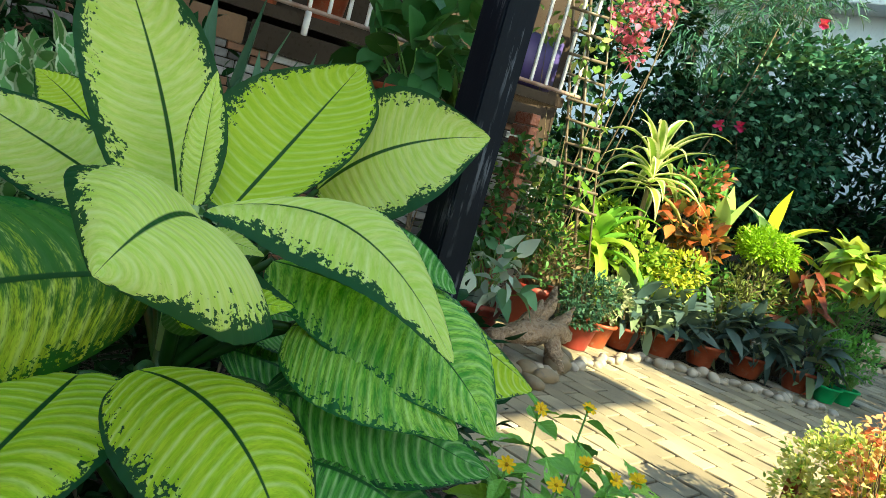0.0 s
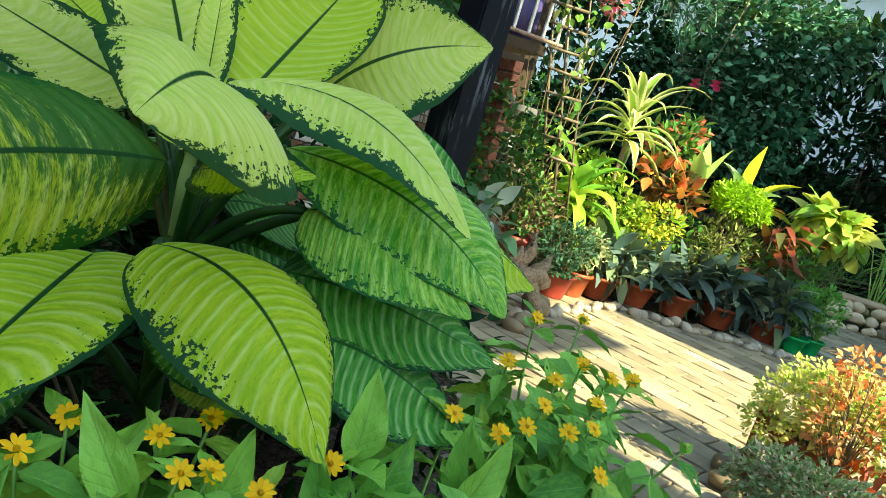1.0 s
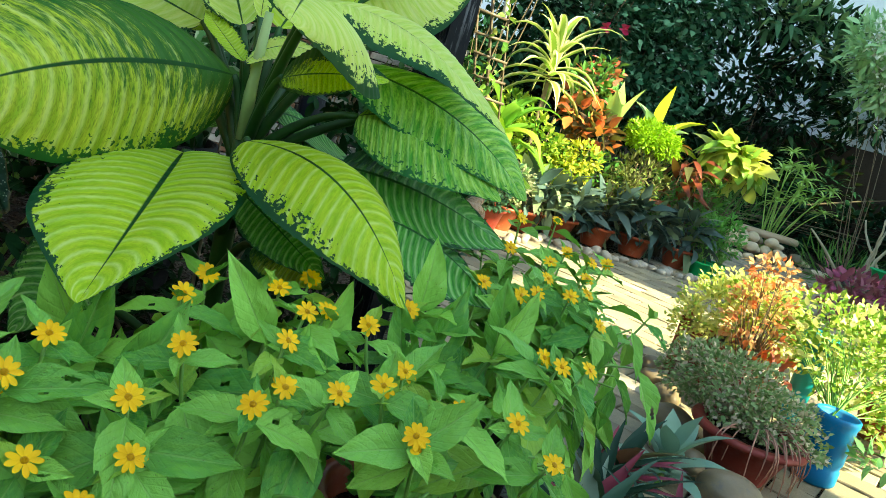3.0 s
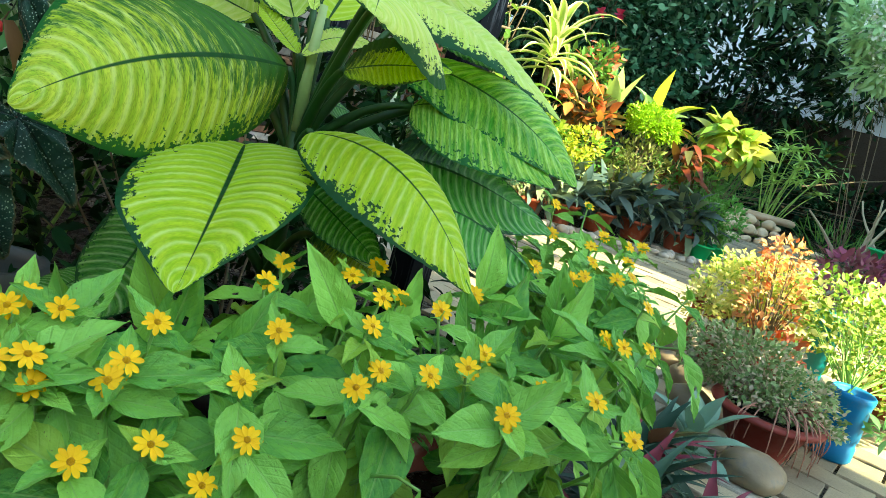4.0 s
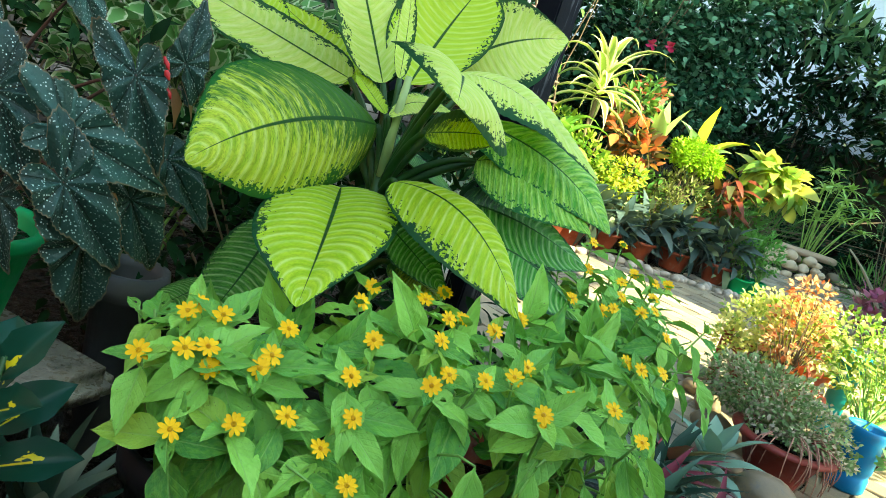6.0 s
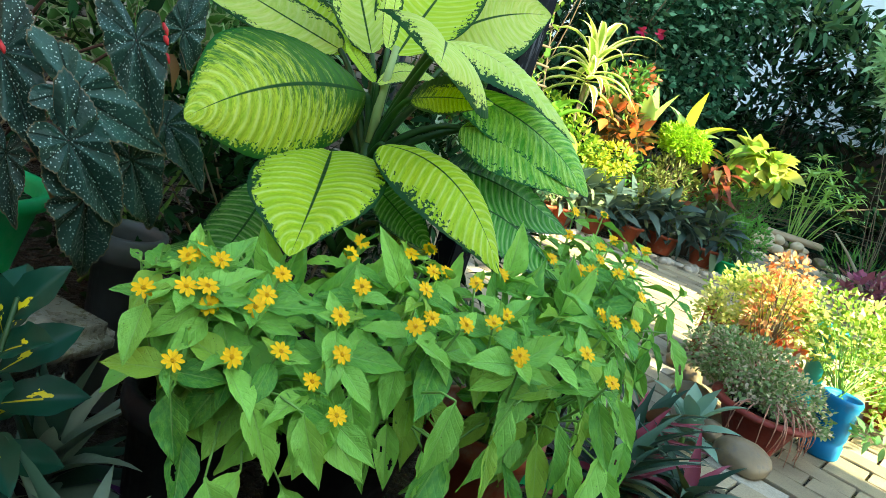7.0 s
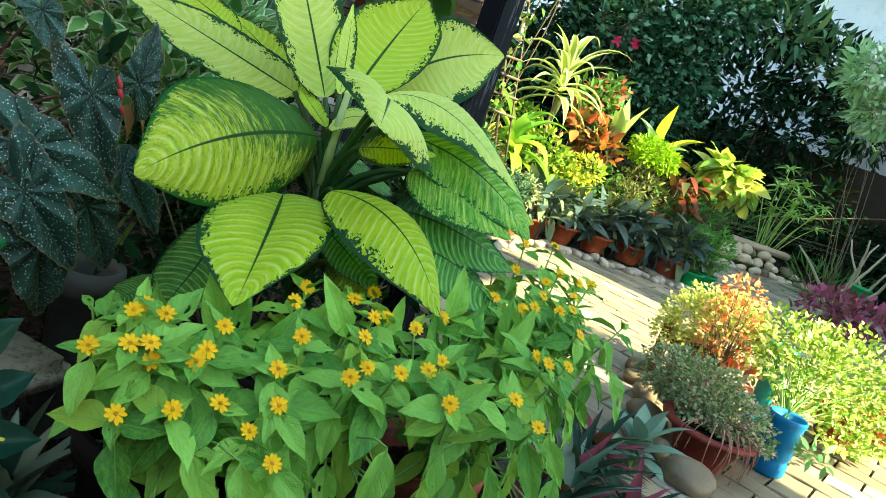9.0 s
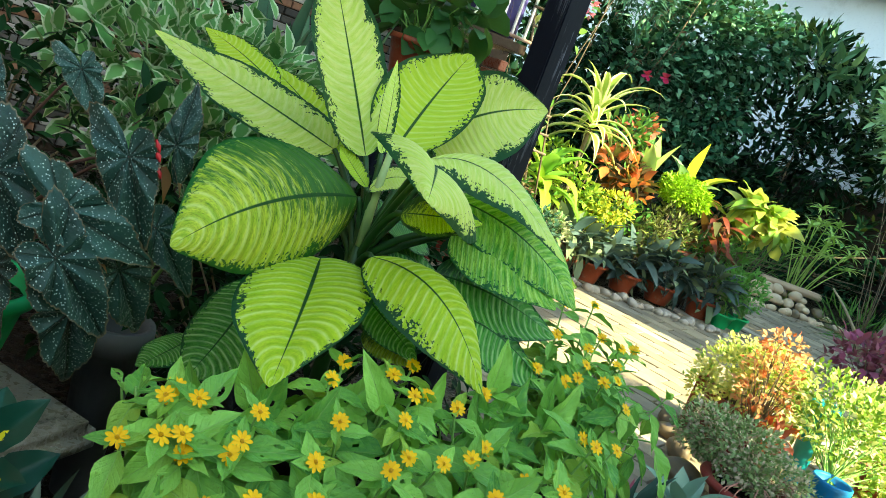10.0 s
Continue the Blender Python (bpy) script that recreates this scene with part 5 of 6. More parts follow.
build_side_plants()
build_low_plants()

# ---- potted group beside the path ----


def stone(name_m, p, r, seed, squash=0.7):
    bm = bmesh.new()
    bmesh.ops.create_icosphere(bm, subdivisions=3, radius=1.0)
    rng = random.Random(seed)
    sx, sy, sz = r * rng.uniform(0.9, 1.4), r * rng.uniform(0.75, 1.1), r * squash * rng.uniform(0.85, 1.15)
    off = Vector((seed * 3.7, seed * 1.3, 0))
    for v in bm.verts:
        v.co *= 1 + 0.22 * noise.noise(v.co * 0.9 + off) + 0.05 * noise.noise(v.co * 2.6 + off)
        v.co = Vector((v.co.x * sx, v.co.y * sy, v.co.z * sz))
    m = Matrix.Translation((p[0], p[1], p[2] + sz * 0.72)) @ Euler((rng.uniform(-0.2, 0.2), rng.uniform(-0.2, 0.2), rng.uniform(0, 3))).to_matrix().to_4x4()
    bmesh.ops.transform(bm, matrix=m, verts=bm.verts[:])
    return from_bm(name_m, bm, RIVER if r > 0.045 else PEBBLE)


def build_near_group():
    for k, (x, y, r) in enumerate(((1.27, 2.17, 0.05), (1.12, 1.86, 0.062), (1.18, 2.02, 0.05), (1.0, 1.66, 0.062), (0.9, 1.42, 0.05), (0.9, 1.26, 0.075), (0.87, 1.52, 0.045))):
        tagged(stone("river_stone", (x, y, 0), r, k + 3), "rounded brown river stone beside the potted plants", "stone", "stones round the pots")
    GREY = foliage_mat("grey_trailing_leaf", (0.13, 0.25, 0.08), (0.38, 0.47, 0.22), (0.6, 0.5, 0.36), 0.24, 0.55, 0.2)
    t = thing("trailing_plant", "grey-green trailing plant spilling over a red bowl", "potted plant")
    flower_pot(t, (1.08, 1.44, 0.0), 0.135, 0.135, RED_GLAZE, "chipped red bowl", 0.026, base=0.62)
    shrub("", "", [(1.08, 1.55, 0.21, 0.15, 0.16, 0.11), (1.15, 1.44, 0.17, 0.14, 0.12, 0.09), (1.05, 1.68, 0.2, 0.12, 0.12, 0.1), (1.2, 1.35, 0.1, 0.07, 0.06, 0.07)],
          5200, 0.016, 0.01, GREY, (1.1, 1.45, 0.12), TWIG_PALE, 41, 0.3, r0=0.003, nstems=60, parent=t)
    rng = np.random.default_rng(77)
    hang = []
    for i in range(34):
        az = rng.uniform(-2.9, 0.5)
        p = Vector((1.08 + 0.1 * math.cos(az), 1.44 + 0.1 * math.sin(az), 0.15 + rng.uniform(0, 0.04)))
        e = Vector((1.08 + 0.17 * math.cos(az), 1.44 + 0.17 * math.sin(az), rng.uniform(0.01, 0.09)))
        m = Vector((1.08 + 0.18 * math.cos(az), 1.44 + 0.18 * math.sin(az), 0.17)) + Vector((rng.normal() * 0.02, rng.normal() * 0.02, 0))
        hang.append(tube_data(curve(p, m, e, 7), taper(0.0025, 0.0015, 7), 5))
    v, f = merge(hang)
    obj("trailing_stem_mass", v, f, plain("pinkish_stem", (0.4, 0.2, 0.14), 0.7), t, "thin pinkish stems hanging over the rim", kind="stuff")
    YEL = foliage_mat("gold_shrub_leaf", (0.66, 0.66, 0.16), (0.85, 0.8, 0.36), (0.3, 0.46, 0.1), 0.2, 0.5, 0.45)
    PINK = foliage_mat("coppery_leaf", (0.6, 0.26, 0.12), (0.75, 0.46, 0.22), (0.6, 0.14, 0.06), 0.25, 0.5, 0.35)
    RED = foliage_mat("red_leaf", (0.6, 0.08, 0.03), (0.7, 0.16, 0.06), (0.4, 0.1, 0.08), 0.3, 0.5, 0.3)
    YGR = foliage_mat("variegated_shrub_leaf", (0.06, 0.19, 0.025), (0.3, 0.44, 0.06), (0.8, 0.76, 0.3), 0.34, 0.5, 0.3)
    t = thing("gold_shrub", "golden small-leaved shrub in a clay pot", "potted plant")
    flower_pot(t, (1.5, 2.12, 0), 0.13, 0.2, TERRACOTTA)
    shrub("", "", [(1.4, 2.1, 0.31, 0.15, 0.13, 0.1), (1.52, 2.08, 0.37, 0.2, 0.15, 0.1), (1.56, 2.0, 0.28, 0.18, 0.15, 0.13), (1.26, 2.05, 0.25, 0.08, 0.08, 0.08), (1.46, 1.95, 0.42, 0.12, 0.1, 0.07)], 3300, 0.022, 0.014, YEL, (1.5, 2.1, 0.15), TWIG, 42, 0.5, nstems=30, r0=0.004, parent=t)
    t = thing("coppery_shrub", "coppery red shrub with thin stems in a pot", "potted plant")
    flower_pot(t, (1.38, 1.85, 0), 0.1, 0.16, RED_GLAZE)
    shrub("", "", [(1.38, 1.88, 0.52, 0.1, 0.09, 0.05), (1.36, 1.85, 0.36, 0.13, 0.1, 0.13)], 560, 0.024, 0.014, PINK, (1.38, 1.85, 0.14), TWIG, 43, 0.3, nstems=40, r0=0.003, parent=t)
    shrub("", "", [(1.37, 1.75, 0.22, 0.08, 0.07, 0.04)], 50, 0.05, 0.025, RED, (1.38, 1.8, 0.14), TWIG, 44, 0.5, nstems=6, r0=0.003, parent=t)
    t = thing("variegated_shrub", "yellow-green variegated shrub in a blue plastic pot", "potted plant")
    lathe("pot", [(0.058, 0), (0.064, 0.008), (0.064, 0.05), (0.06, 0.056), (0.06, 0.07), (0.064, 0.076), (0.063, 0.19), (0.067, 0.2), (0.067, 0.215), (0.062, 0.22), (0.057, 0.21), (0.055, 0.17)], (1.4, 1.46, 0), BLUE_PLASTIC, t, "bright blue plastic pot")
    shrub("", "", [(1.55, 1.62, 0.36, 0.2, 0.18, 0.15), (1.72, 1.6, 0.33, 0.22, 0.2, 0.17), (1.6, 1.8, 0.4, 0.2, 0.16, 0.12)], 1900, 0.025, 0.015, YGR, (1.43, 1.5, 0.18), STEM_FRESH, 45, 0.4, nstems=40, r0=0.003, parent=t)
    shrub("", "", [(1.45, 1.34, 0.12, 0.05, 0.05, 0.05)], 26, 0.05, 0.02, foliage_mat("fresh_shoot_leaf", (0.12, 0.34, 0.1), (0.25, 0.46, 0.18)), (1.43, 1.45, 0.12), STEM_FRESH, 46, 0.3, nstems=4, r0=0.003, parent=t)
    t = thing("variegated_shrub", "sunlit cream and green shrub with orange leaves", "potted plant")
    flower_pot(t, (2.08, 1.82, 0), 0.11, 0.15, TERRACOTTA)
    shrub("", "", [(1.98, 1.8, 0.36, 0.22, 0.2, 0.16), (2.15, 1.75, 0.24, 0.2, 0.2, 0.18), (1.95, 1.55, 0.2, 0.14, 0.13, 0.14), (2.05, 1.62, 0.11, 0.2, 0.1, 0.1), (1.75, 1.5, 0.14, 0.12, 0.1, 0.1)], 2300, 0.025, 0.015, YGR, (2.05, 1.75, 0.12), STEM_FRESH, 47, 0.4, nstems=30, r0=0.003, parent=t)
    shrub("", "", [(2.1, 1.58, 0.2, 0.12, 0.1, 0.1), (2.2, 1.65, 0.3, 0.1, 0.08, 0.06)], 130, 0.045, 0.025, RED, (2.05, 1.7, 0.12), TWIG, 48, 0.4, nstems=6, r0=0.003, parent=t)
    t = thing("teal_pot", "small teal plastic pot among the shrubs", "pot")
    flower_pot(t, (1.69, 1.88, 0.0), 0.05, 0.35, plain("teal_plastic", (0.01, 0.3, 0.36), 0.4))


build_near_group()
tagged(from_bm("clay_shard", box_bm((0.055, 0.025, 0.3), Matrix.Translation((1.335, 2.16, 0.13)) @ Euler((0.06, -0.1, 0.4)).to_matrix().to_4x4(), 0.006, 2), TERRACOTTA), "broken terracotta shard standing beside the golden shrub", "shard")

# ---- planted bed behind the path ----


def build_bed():
    for k in range(44):
        t = k / 43
        x = 0.86 + 2.1 * t
        y = 3.5 + 0.8 * min(1, t * 2.4) - 0.22 * max(0, t - 0.45) / 0.55 + 0.04 * math.sin(k * 1.7)
        tagged(stone("pebble", (x, y, -0.005), 0.028 + 0.016 * ((k * 37) % 10) / 10, 40 + k, 0.75), "small rounded pebble edging the paving", "stone", "pebbles along the bed")
    for k, (x, y, r) in enumerate(((1.03, 3.66, 0.085), (1.08, 3.82, 0.075), (0.83, 3.5, 0.07), (0.9, 3.44, 0.055), (0.7, 3.42, 0.06), (0.8, 3.3, 0.05))):
        tagged(stone("boulder", (x, y, -0.01), r, 100 + k), "large grey rounded boulder by the driftwood", "stone", "boulders by the driftwood")
    drift = thing("driftwood", "gnarled pale driftwood stump with branching arms", "driftwood")
    parts = []
    for path, r in ((((0.62, 3.6, 0.1), (0.74, 3.62, 0.15), (0.88, 3.68, 0.17), (1.0, 3.72, 0.19), (1.1, 3.78, 0.16)), (0.05, 0.062, 0.066, 0.055, 0.03)),
                    (((0.86, 3.7, 0.17), (0.9, 3.74, 0.26), (0.95, 3.77, 0.34), (0.96, 3.8, 0.4)), (0.055, 0.04, 0.026, 0.008)),
                    (((0.8, 3.66, 0.17), (0.86, 3.7, 0.27), (0.88, 3.74, 0.33)), (0.045, 0.03, 0.01)),
                    (((0.95, 3.7, 0.18), (1.04, 3.76, 0.25), (1.1, 3.82, 0.3)), (0.045, 0.03, 0.01)),
                    (((0.68, 3.6, 0.12), (0.64, 3.56, 0.04), (0.62, 3.52, -0.02)), (0.045, 0.04, 0.03)),
                    (((0.96, 3.7, 0.16), (1.0, 3.64, 0.08), (1.02, 3.6, 0.0)), (0.045, 0.038, 0.025))):
        fine, rad = [], []
        for k in range(len(path) - 1):
            for q in range(5):
                fine.append(Vector(path[k]).lerp(Vector(path[k + 1]), q / 5))
                rad.append(r[k] + (r[k + 1] - r[k]) * q / 5)
        v, f = tube_data(fine + [Vector(path[-1])], rad + [r[-1]], 14)
        v = [p + Vector(noise.noise_vector(p * 9)) * 0.022 + Vector(noise.noise_vector(p * 34)) * 0.008 for p in v]
        parts.append((v, f))
    v, f = merge(parts)
    obj("trunk", v, f, DRIFT, drift)

    DUSK = foliage_mat("dusky_leaf", (0.025, 0.06, 0.055), (0.1, 0.15, 0.135), (0.2, 0.27, 0.15), 0.25, 0.4, 0.12)
    pots = ((1.72, 4.52, 0.12), (2.02, 4.6, 0.13), (2.32, 4.58, 0.12), (2.64, 4.56, 0.13), (2.98, 4.48, 0.125))
    for k, (x, y, r) in enumerate(pots):
        t = thing("dusky_pot_plant", "dusky dark green leafy plant in a low terracotta pot", "potted plant", group="pots along the bed")
        flower_pot(t, (x, y, 0), r, 0.15, TERRACOTTA, "", 0.012)
        shrub("", "", [(x, y, 0.29, 0.16, 0.13, 0.1), (x + 0.03, y - 0.07, 0.22, 0.14, 0.08, 0.07)], 95, 0.155, 0.062, DUSK, (x, y, 0.13), TWIG, 60 + k, 0.35, nstems=16, r0=0.004, parent=t, shape=OVAL, droop=0.5)
    FRESH = foliage_mat("fresh_green_leaf", (0.08, 0.28, 0.05), (0.18, 0.42, 0.09), through_light=0.3)
    for k, x in enumerate((3.1, 3.27)):
        t = thing("green_pot_plant", "bright green fine-leaved plant in a green plastic pot", "potted plant", group="green pots")
        flower_pot(t, (x, 4.35 + 0.05 * k, 0), 0.085, 0.11, GREEN_PLASTIC, "", 0.008)
        shrub("", "", [(x + 0.02, 4.42, 0.3, 0.14, 0.13, 0.17)], 520, 0.035, 0.016, FRESH, (x, 4.37, 0.1), STEM_FRESH, 70 + k, 0.6, nstems=25, r0=0.003, parent=t)
    WHITEY = foliage_mat("silver_leaf", (0.3, 0.42, 0.36), (0.5, 0.6, 0.52), (0.12, 0.28, 0.14), 0.3, 0.45, 0.2)
    t = thing("silver_leaf_plant", "plant with silvery white arrow-shaped leaves in a red pot", "potted plant")
    flower_pot(t, (0.6, 3.9, 0.0), 0.14, 0.22, RED_GLAZE)
    shrub("", "", [(0.58, 3.85, 0.4, 0.2, 0.16, 0.14), (0.68, 3.7, 0.36, 0.1, 0.08, 0.1)], 60, 0.12, 0.075, WHITEY, (0.62, 3.95, 0.2), STEM_FRESH, 71, 0.1, nstems=30, r0=0.004, parent=t, droop=0.5)
    BRONZE = foliage_mat("bronze_leaf", (0.09, 0.06, 0.03), (0.18, 0.13, 0.07), (0.08, 0.2, 0.05), 0.4, 0.5, 0.2)
    t = thing("bronze_shrub", "bronze small-leaved shrub in a red pot", "potted plant")
    flower_pot(t, (1.05, 4.45, 0), 0.14, 0.28, RED_GLAZE)
    shrub("", "", [(0.98, 4.4, 0.55, 0.25, 0.2, 0.16), (1.12, 4.4, 0.42, 0.2, 0.16, 0.14)], 900, 0.04, 0.018, BRONZE, (1.05, 4.45, 0.25), TWIG, 72, 0.3, nstems=40, r0=0.004, parent=t)
    DARKG = foliage_mat("dark_small_leaf", (0.02, 0.06, 0.04), (0.05, 0.12, 0.07), through_light=0.15, gloss=0.1)
    t = thing("dark_bush", "compact dark grey-green bush in a pot", "potted plant")
    flower_pot(t, (1.32, 4.25, 0), 0.11, 0.16, RED_GLAZE)
    shrub("", "", [(1.3, 4.2, 0.32, 0.17, 0.14, 0.14), (1.25, 4.12, 0.2, 0.13, 0.1, 0.1)], 1100, 0.028, 0.016, DARKG, (1.32, 4.25, 0.16), TWIG, 73, 0.3, nstems=20, r0=0.003, parent=t)
    CREAM = foliage_mat("cream_small_leaf", (0.26, 0.3, 0.16), (0.46, 0.46, 0.3), (0.15, 0.27, 0.1), 0.35, 0.5, 0.3)
    t = thing("cream_bush", "cream and green variegated bush in a pot", "potted plant")
    flower_pot(t, (1.5, 4.4, 0), 0.1, 0.16, TERRACOTTA)
    shrub("", "", [(1.5, 4.35, 0.32, 0.13, 0.11, 0.13)], 600, 0.03, 0.017, CREAM, (1.5, 4.4, 0.14), TWIG, 74, 0.4, nstems=20, r0=0.003, parent=t)
    # strap-leaved plants
    CORD = foliage_mat("cordyline_leaf", (0.25, 0.45, 0.05), (0.5, 0.65, 0.1), (0.15, 0.36, 0.05), 0.3, 0.35, 0.4)
    t = thing("cordyline", "yellow-green cordyline rosette on a short stem", "plant")
    v, f = tube_data([(1.42, 4.8, -0.03), (1.42, 4.8, 0.3), (1.45, 4.8, 0.5)], [0.022, 0.02, 0.016], 8)
    obj("stem", v, f, TWIG, t)
    rosette(t, (1.45, 4.72, 0.5), 19, 0.56, 0.1, (CORD,), 81, (0.1, 1.25), 3.2, 0.25, 0.45, 0.12)
    DRAC = foliage_mat("dracaena_leaf", (0.16, 0.32, 0.05), (0.4, 0.5, 0.1), through_light=0.3, edge=(0.78, 0.76, 0.42), edge_from=0.5)
    t = thing("dracaena", "cream-striped dracaena with arching strap leaves", "plant")
    v, f = tube_data([(1.82, 5.0, -0.03), (1.81, 5.0, 0.5), (1.8, 5.0, 1.1)], [0.024, 0.02, 0.016], 8)
    obj("stem", v, f, TWIG, t)
    rosette(t, (1.8, 5.0, 1.0), 30, 0.52, 0.07, (DRAC,), 82, (-0.05, 1.35), 2.5, 0.25, 0.4, 0.2)
    # shrubs by colour
    LIME = foliage_mat("lime_leaf", (0.2, 0.36, 0.05), (0.42, 0.52, 0.08), (0.1, 0.25, 0.04), 0.25, 0.45, 0.35)
    GOLD = foliage_mat("gold_leaf", (0.36, 0.42, 0.04), (0.66, 0.62, 0.1), (0.16, 0.32, 0.04), 0.25, 0.45, 0.35)
    ORANGE = foliage_mat("orange_croton_leaf", (0.4, 0.03, 0.025), (0.85, 0.34, 0.1), (0.09, 0.06, 0.03), 0.5, 0.35, 0.25)
    IXORA = foliage_mat("red_tip_leaf", (0.05, 0.16, 0.04), (0.12, 0.3, 0.06), (0.6, 0.13, 0.09), 0.22, 0.45, 0.25)
    CONIF = foliage_mat("bright_conifer", (0.16, 0.36, 0.02), (0.36, 0.56, 0.04), through_light=0.3)
    CONID = foliage_mat("brown_conifer", (0.07, 0.1, 0.03), (0.16, 0.15, 0.06), (0.2, 0.26, 0.06), 0.3, 0.6, 0.15)
    FERN = foliage_mat("fern_leaf", (0.2, 0.36, 0.11), (0.45, 0.6, 0.18), through_light=0.3)
    shrub("lime_shrub", "lime green leafy shrub in the bed", [(1.8, 4.9, 0.6, 0.17, 0.16, 0.16), (1.66, 5.1, 0.78, 0.14, 0.12, 0.1), (1.9, 4.8, 0.48, 0.16, 0.15, 0.16)], 800, 0.055, 0.028, LIME, (1.75, 4.9, -0.02), TWIG, 83, 0.4)
    shrub("gold_shrub", "golden yellow small-leaved shrub in the bed", [(2.1, 4.72, 0.56, 0.15, 0.13, 0.13), (2.02, 4.75, 0.44, 0.16, 0.13, 0.12)], 700, 0.042, 0.024, GOLD, (2.08, 4.8, -0.02), TWIG, 84, 0.4)
    shrub("orange_croton", "croton with orange, red and dark bronze leaves", [(2.1, 4.95, 0.86, 0.15, 0.13, 0.1), (2.25, 4.9, 0.76, 0.18, 0.14, 0.1)], 190, 0.1, 0.062, ORANGE, (2.2, 4.98, -0.02), TWIG, 85, 0.5)
    shrub("red_tipped_shrub", "green shrub with red-pink shoot tips", [(2.28, 5.3, 1.08, 0.2, 0.18, 0.15), (2.42, 5.35, 1.22, 0.13, 0.12, 0.1)], 420, 0.07, 0.035, IXORA, (2.2, 5.35, -0.02), TWIG, 86, 0.5)
    t = thing("conifer_shrub", "bright green rounded conifer on brownish lower branches", "shrub")
    shrub("", "", [(2.68, 4.85, 0.86, 0.2, 0.17, 0.11), (2.6, 4.8, 0.82, 0.14, 0.12, 0.08), (2.78, 4.8, 0.8, 0.12, 0.12, 0.09)], 3800, 0.03, 0.013, CONIF, (2.68, 4.9, 0.4), TWIG, 87, 0.4, parent=t, nstems=10)
    shrub("", "", [(2.64, 4.8, 0.52, 0.24, 0.18, 0.22), (2.5, 4.75, 0.42, 0.17, 0.15, 0.17)], 1500, 0.045, 0.014, CONID, (2.66, 4.88, -0.02), TWIG, 88, 0.5, parent=t, nstems=30)
    t = thing("fern_palm", "upright grey-green feathery cycad fronds", "plant")
    rng = random.Random(12)
    for i in range(9):
        v, f, uv = strap_data((2.52, 5.2, 0.75), (rng.uniform(-0.35, 0.25), rng.uniform(-0.3, 0.3), 1), rng.uniform(0.35, 0.5), 0.13, 0.8, 0.15, 10, 1.0, 0.5)
        obj("frond", v, f, FERN, t, "", uv)
    v, f = tube_data([(2.52, 5.2, -0.03), (2.52, 5.2, 0.78)], [0.03, 0.025], 8)
    obj("stem", v, f, TWIG, t)
    NEST = foliage_mat("pale_broad_leaf", (0.16, 0.34, 0.15), (0.32, 0.48, 0.24), (0.6, 0.66, 0.05), 0.4, 0.4, 0.35)
    t = thing("broad_leaf_plant", "plant with upright pale green and yellow broad leaves", "plant")
    for i, (dx, dy, dz, ln) in enumerate(((0.02, -0.1, 1, 0.5), (0.5, -0.1, 0.6, 0.5), (0.8, -0.2, 0.25, 0.45), (-0.4, -0.2, 0.8, 0.35), (0.2, -0.4, 0.5, 0.35), (-0.2, 0.3, 0.9, 0.4), (0.6, -0.4, -0.1, 0.3))):
        v, f, uv = strap_data((2.85, 5.1, 0.78), (dx, dy, dz), ln, 0.12, 0.8 + i * 0.25, 0.3, 10, 0.9, 0.55)
        obj("leaf", v, f, NEST, t, "", uv)
    v, f = tube_data([(2.85, 5.1, -0.03), (2.85, 5.1, 0.8)], [0.025, 0.02], 8)
    obj("stem", v, f, STEM_GREEN, t)
    MAROON = foliage_mat("maroon_leaf", (0.1, 0.02, 0.015), (0.25, 0.065, 0.03), (0.12, 0.12, 0.04), 0.2, 0.35, 0.2)
    shrub("maroon_croton", "croton with curled maroon and brown leaves", [(3.06, 4.8, 0.72, 0.13, 0.12, 0.14), (3.0, 4.75, 0.5, 0.12, 0.1, 0.14)], 70, 0.15, 0.05, MAROON, (3.04, 4.82, -0.02), TWIG, 89, 0.4, droop=0.8)
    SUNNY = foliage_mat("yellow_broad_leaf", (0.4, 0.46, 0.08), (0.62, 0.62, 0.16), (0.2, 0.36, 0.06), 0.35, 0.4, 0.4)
    shrub("yellow_leaf_shrub", "shrub with broad sunlit yellow-green leaves", [(3.36, 4.8, 0.9, 0.18, 0.15, 0.09), (3.5, 4.78, 0.8, 0.14, 0.13, 0.12)], 170, 0.13, 0.085, SUNNY, (3.35, 4.85, -0.02), TWIG, 90, 0.15, droop=0.7, shape=ROUND)
    shrub("green_shrub", "mid-green leafy shrub in the bed", [(3.2, 4.75, 0.5, 0.2, 0.16, 0.2), (2.35, 4.85, 0.45, 0.2, 0.15, 0.2), (1.4, 5.0, 0.35, 0.2, 0.15, 0.2), (2.85, 4.85, 0.42, 0.2, 0.15, 0.2)], 900, 0.06, 0.028, foliage_mat("mid_green_leaf", (0.05, 0.16, 0.03), (0.11, 0.28, 0.06)), (2.4, 4.95, -0.02), TWIG, 91, 0.4, nstems=24)


build_bed()


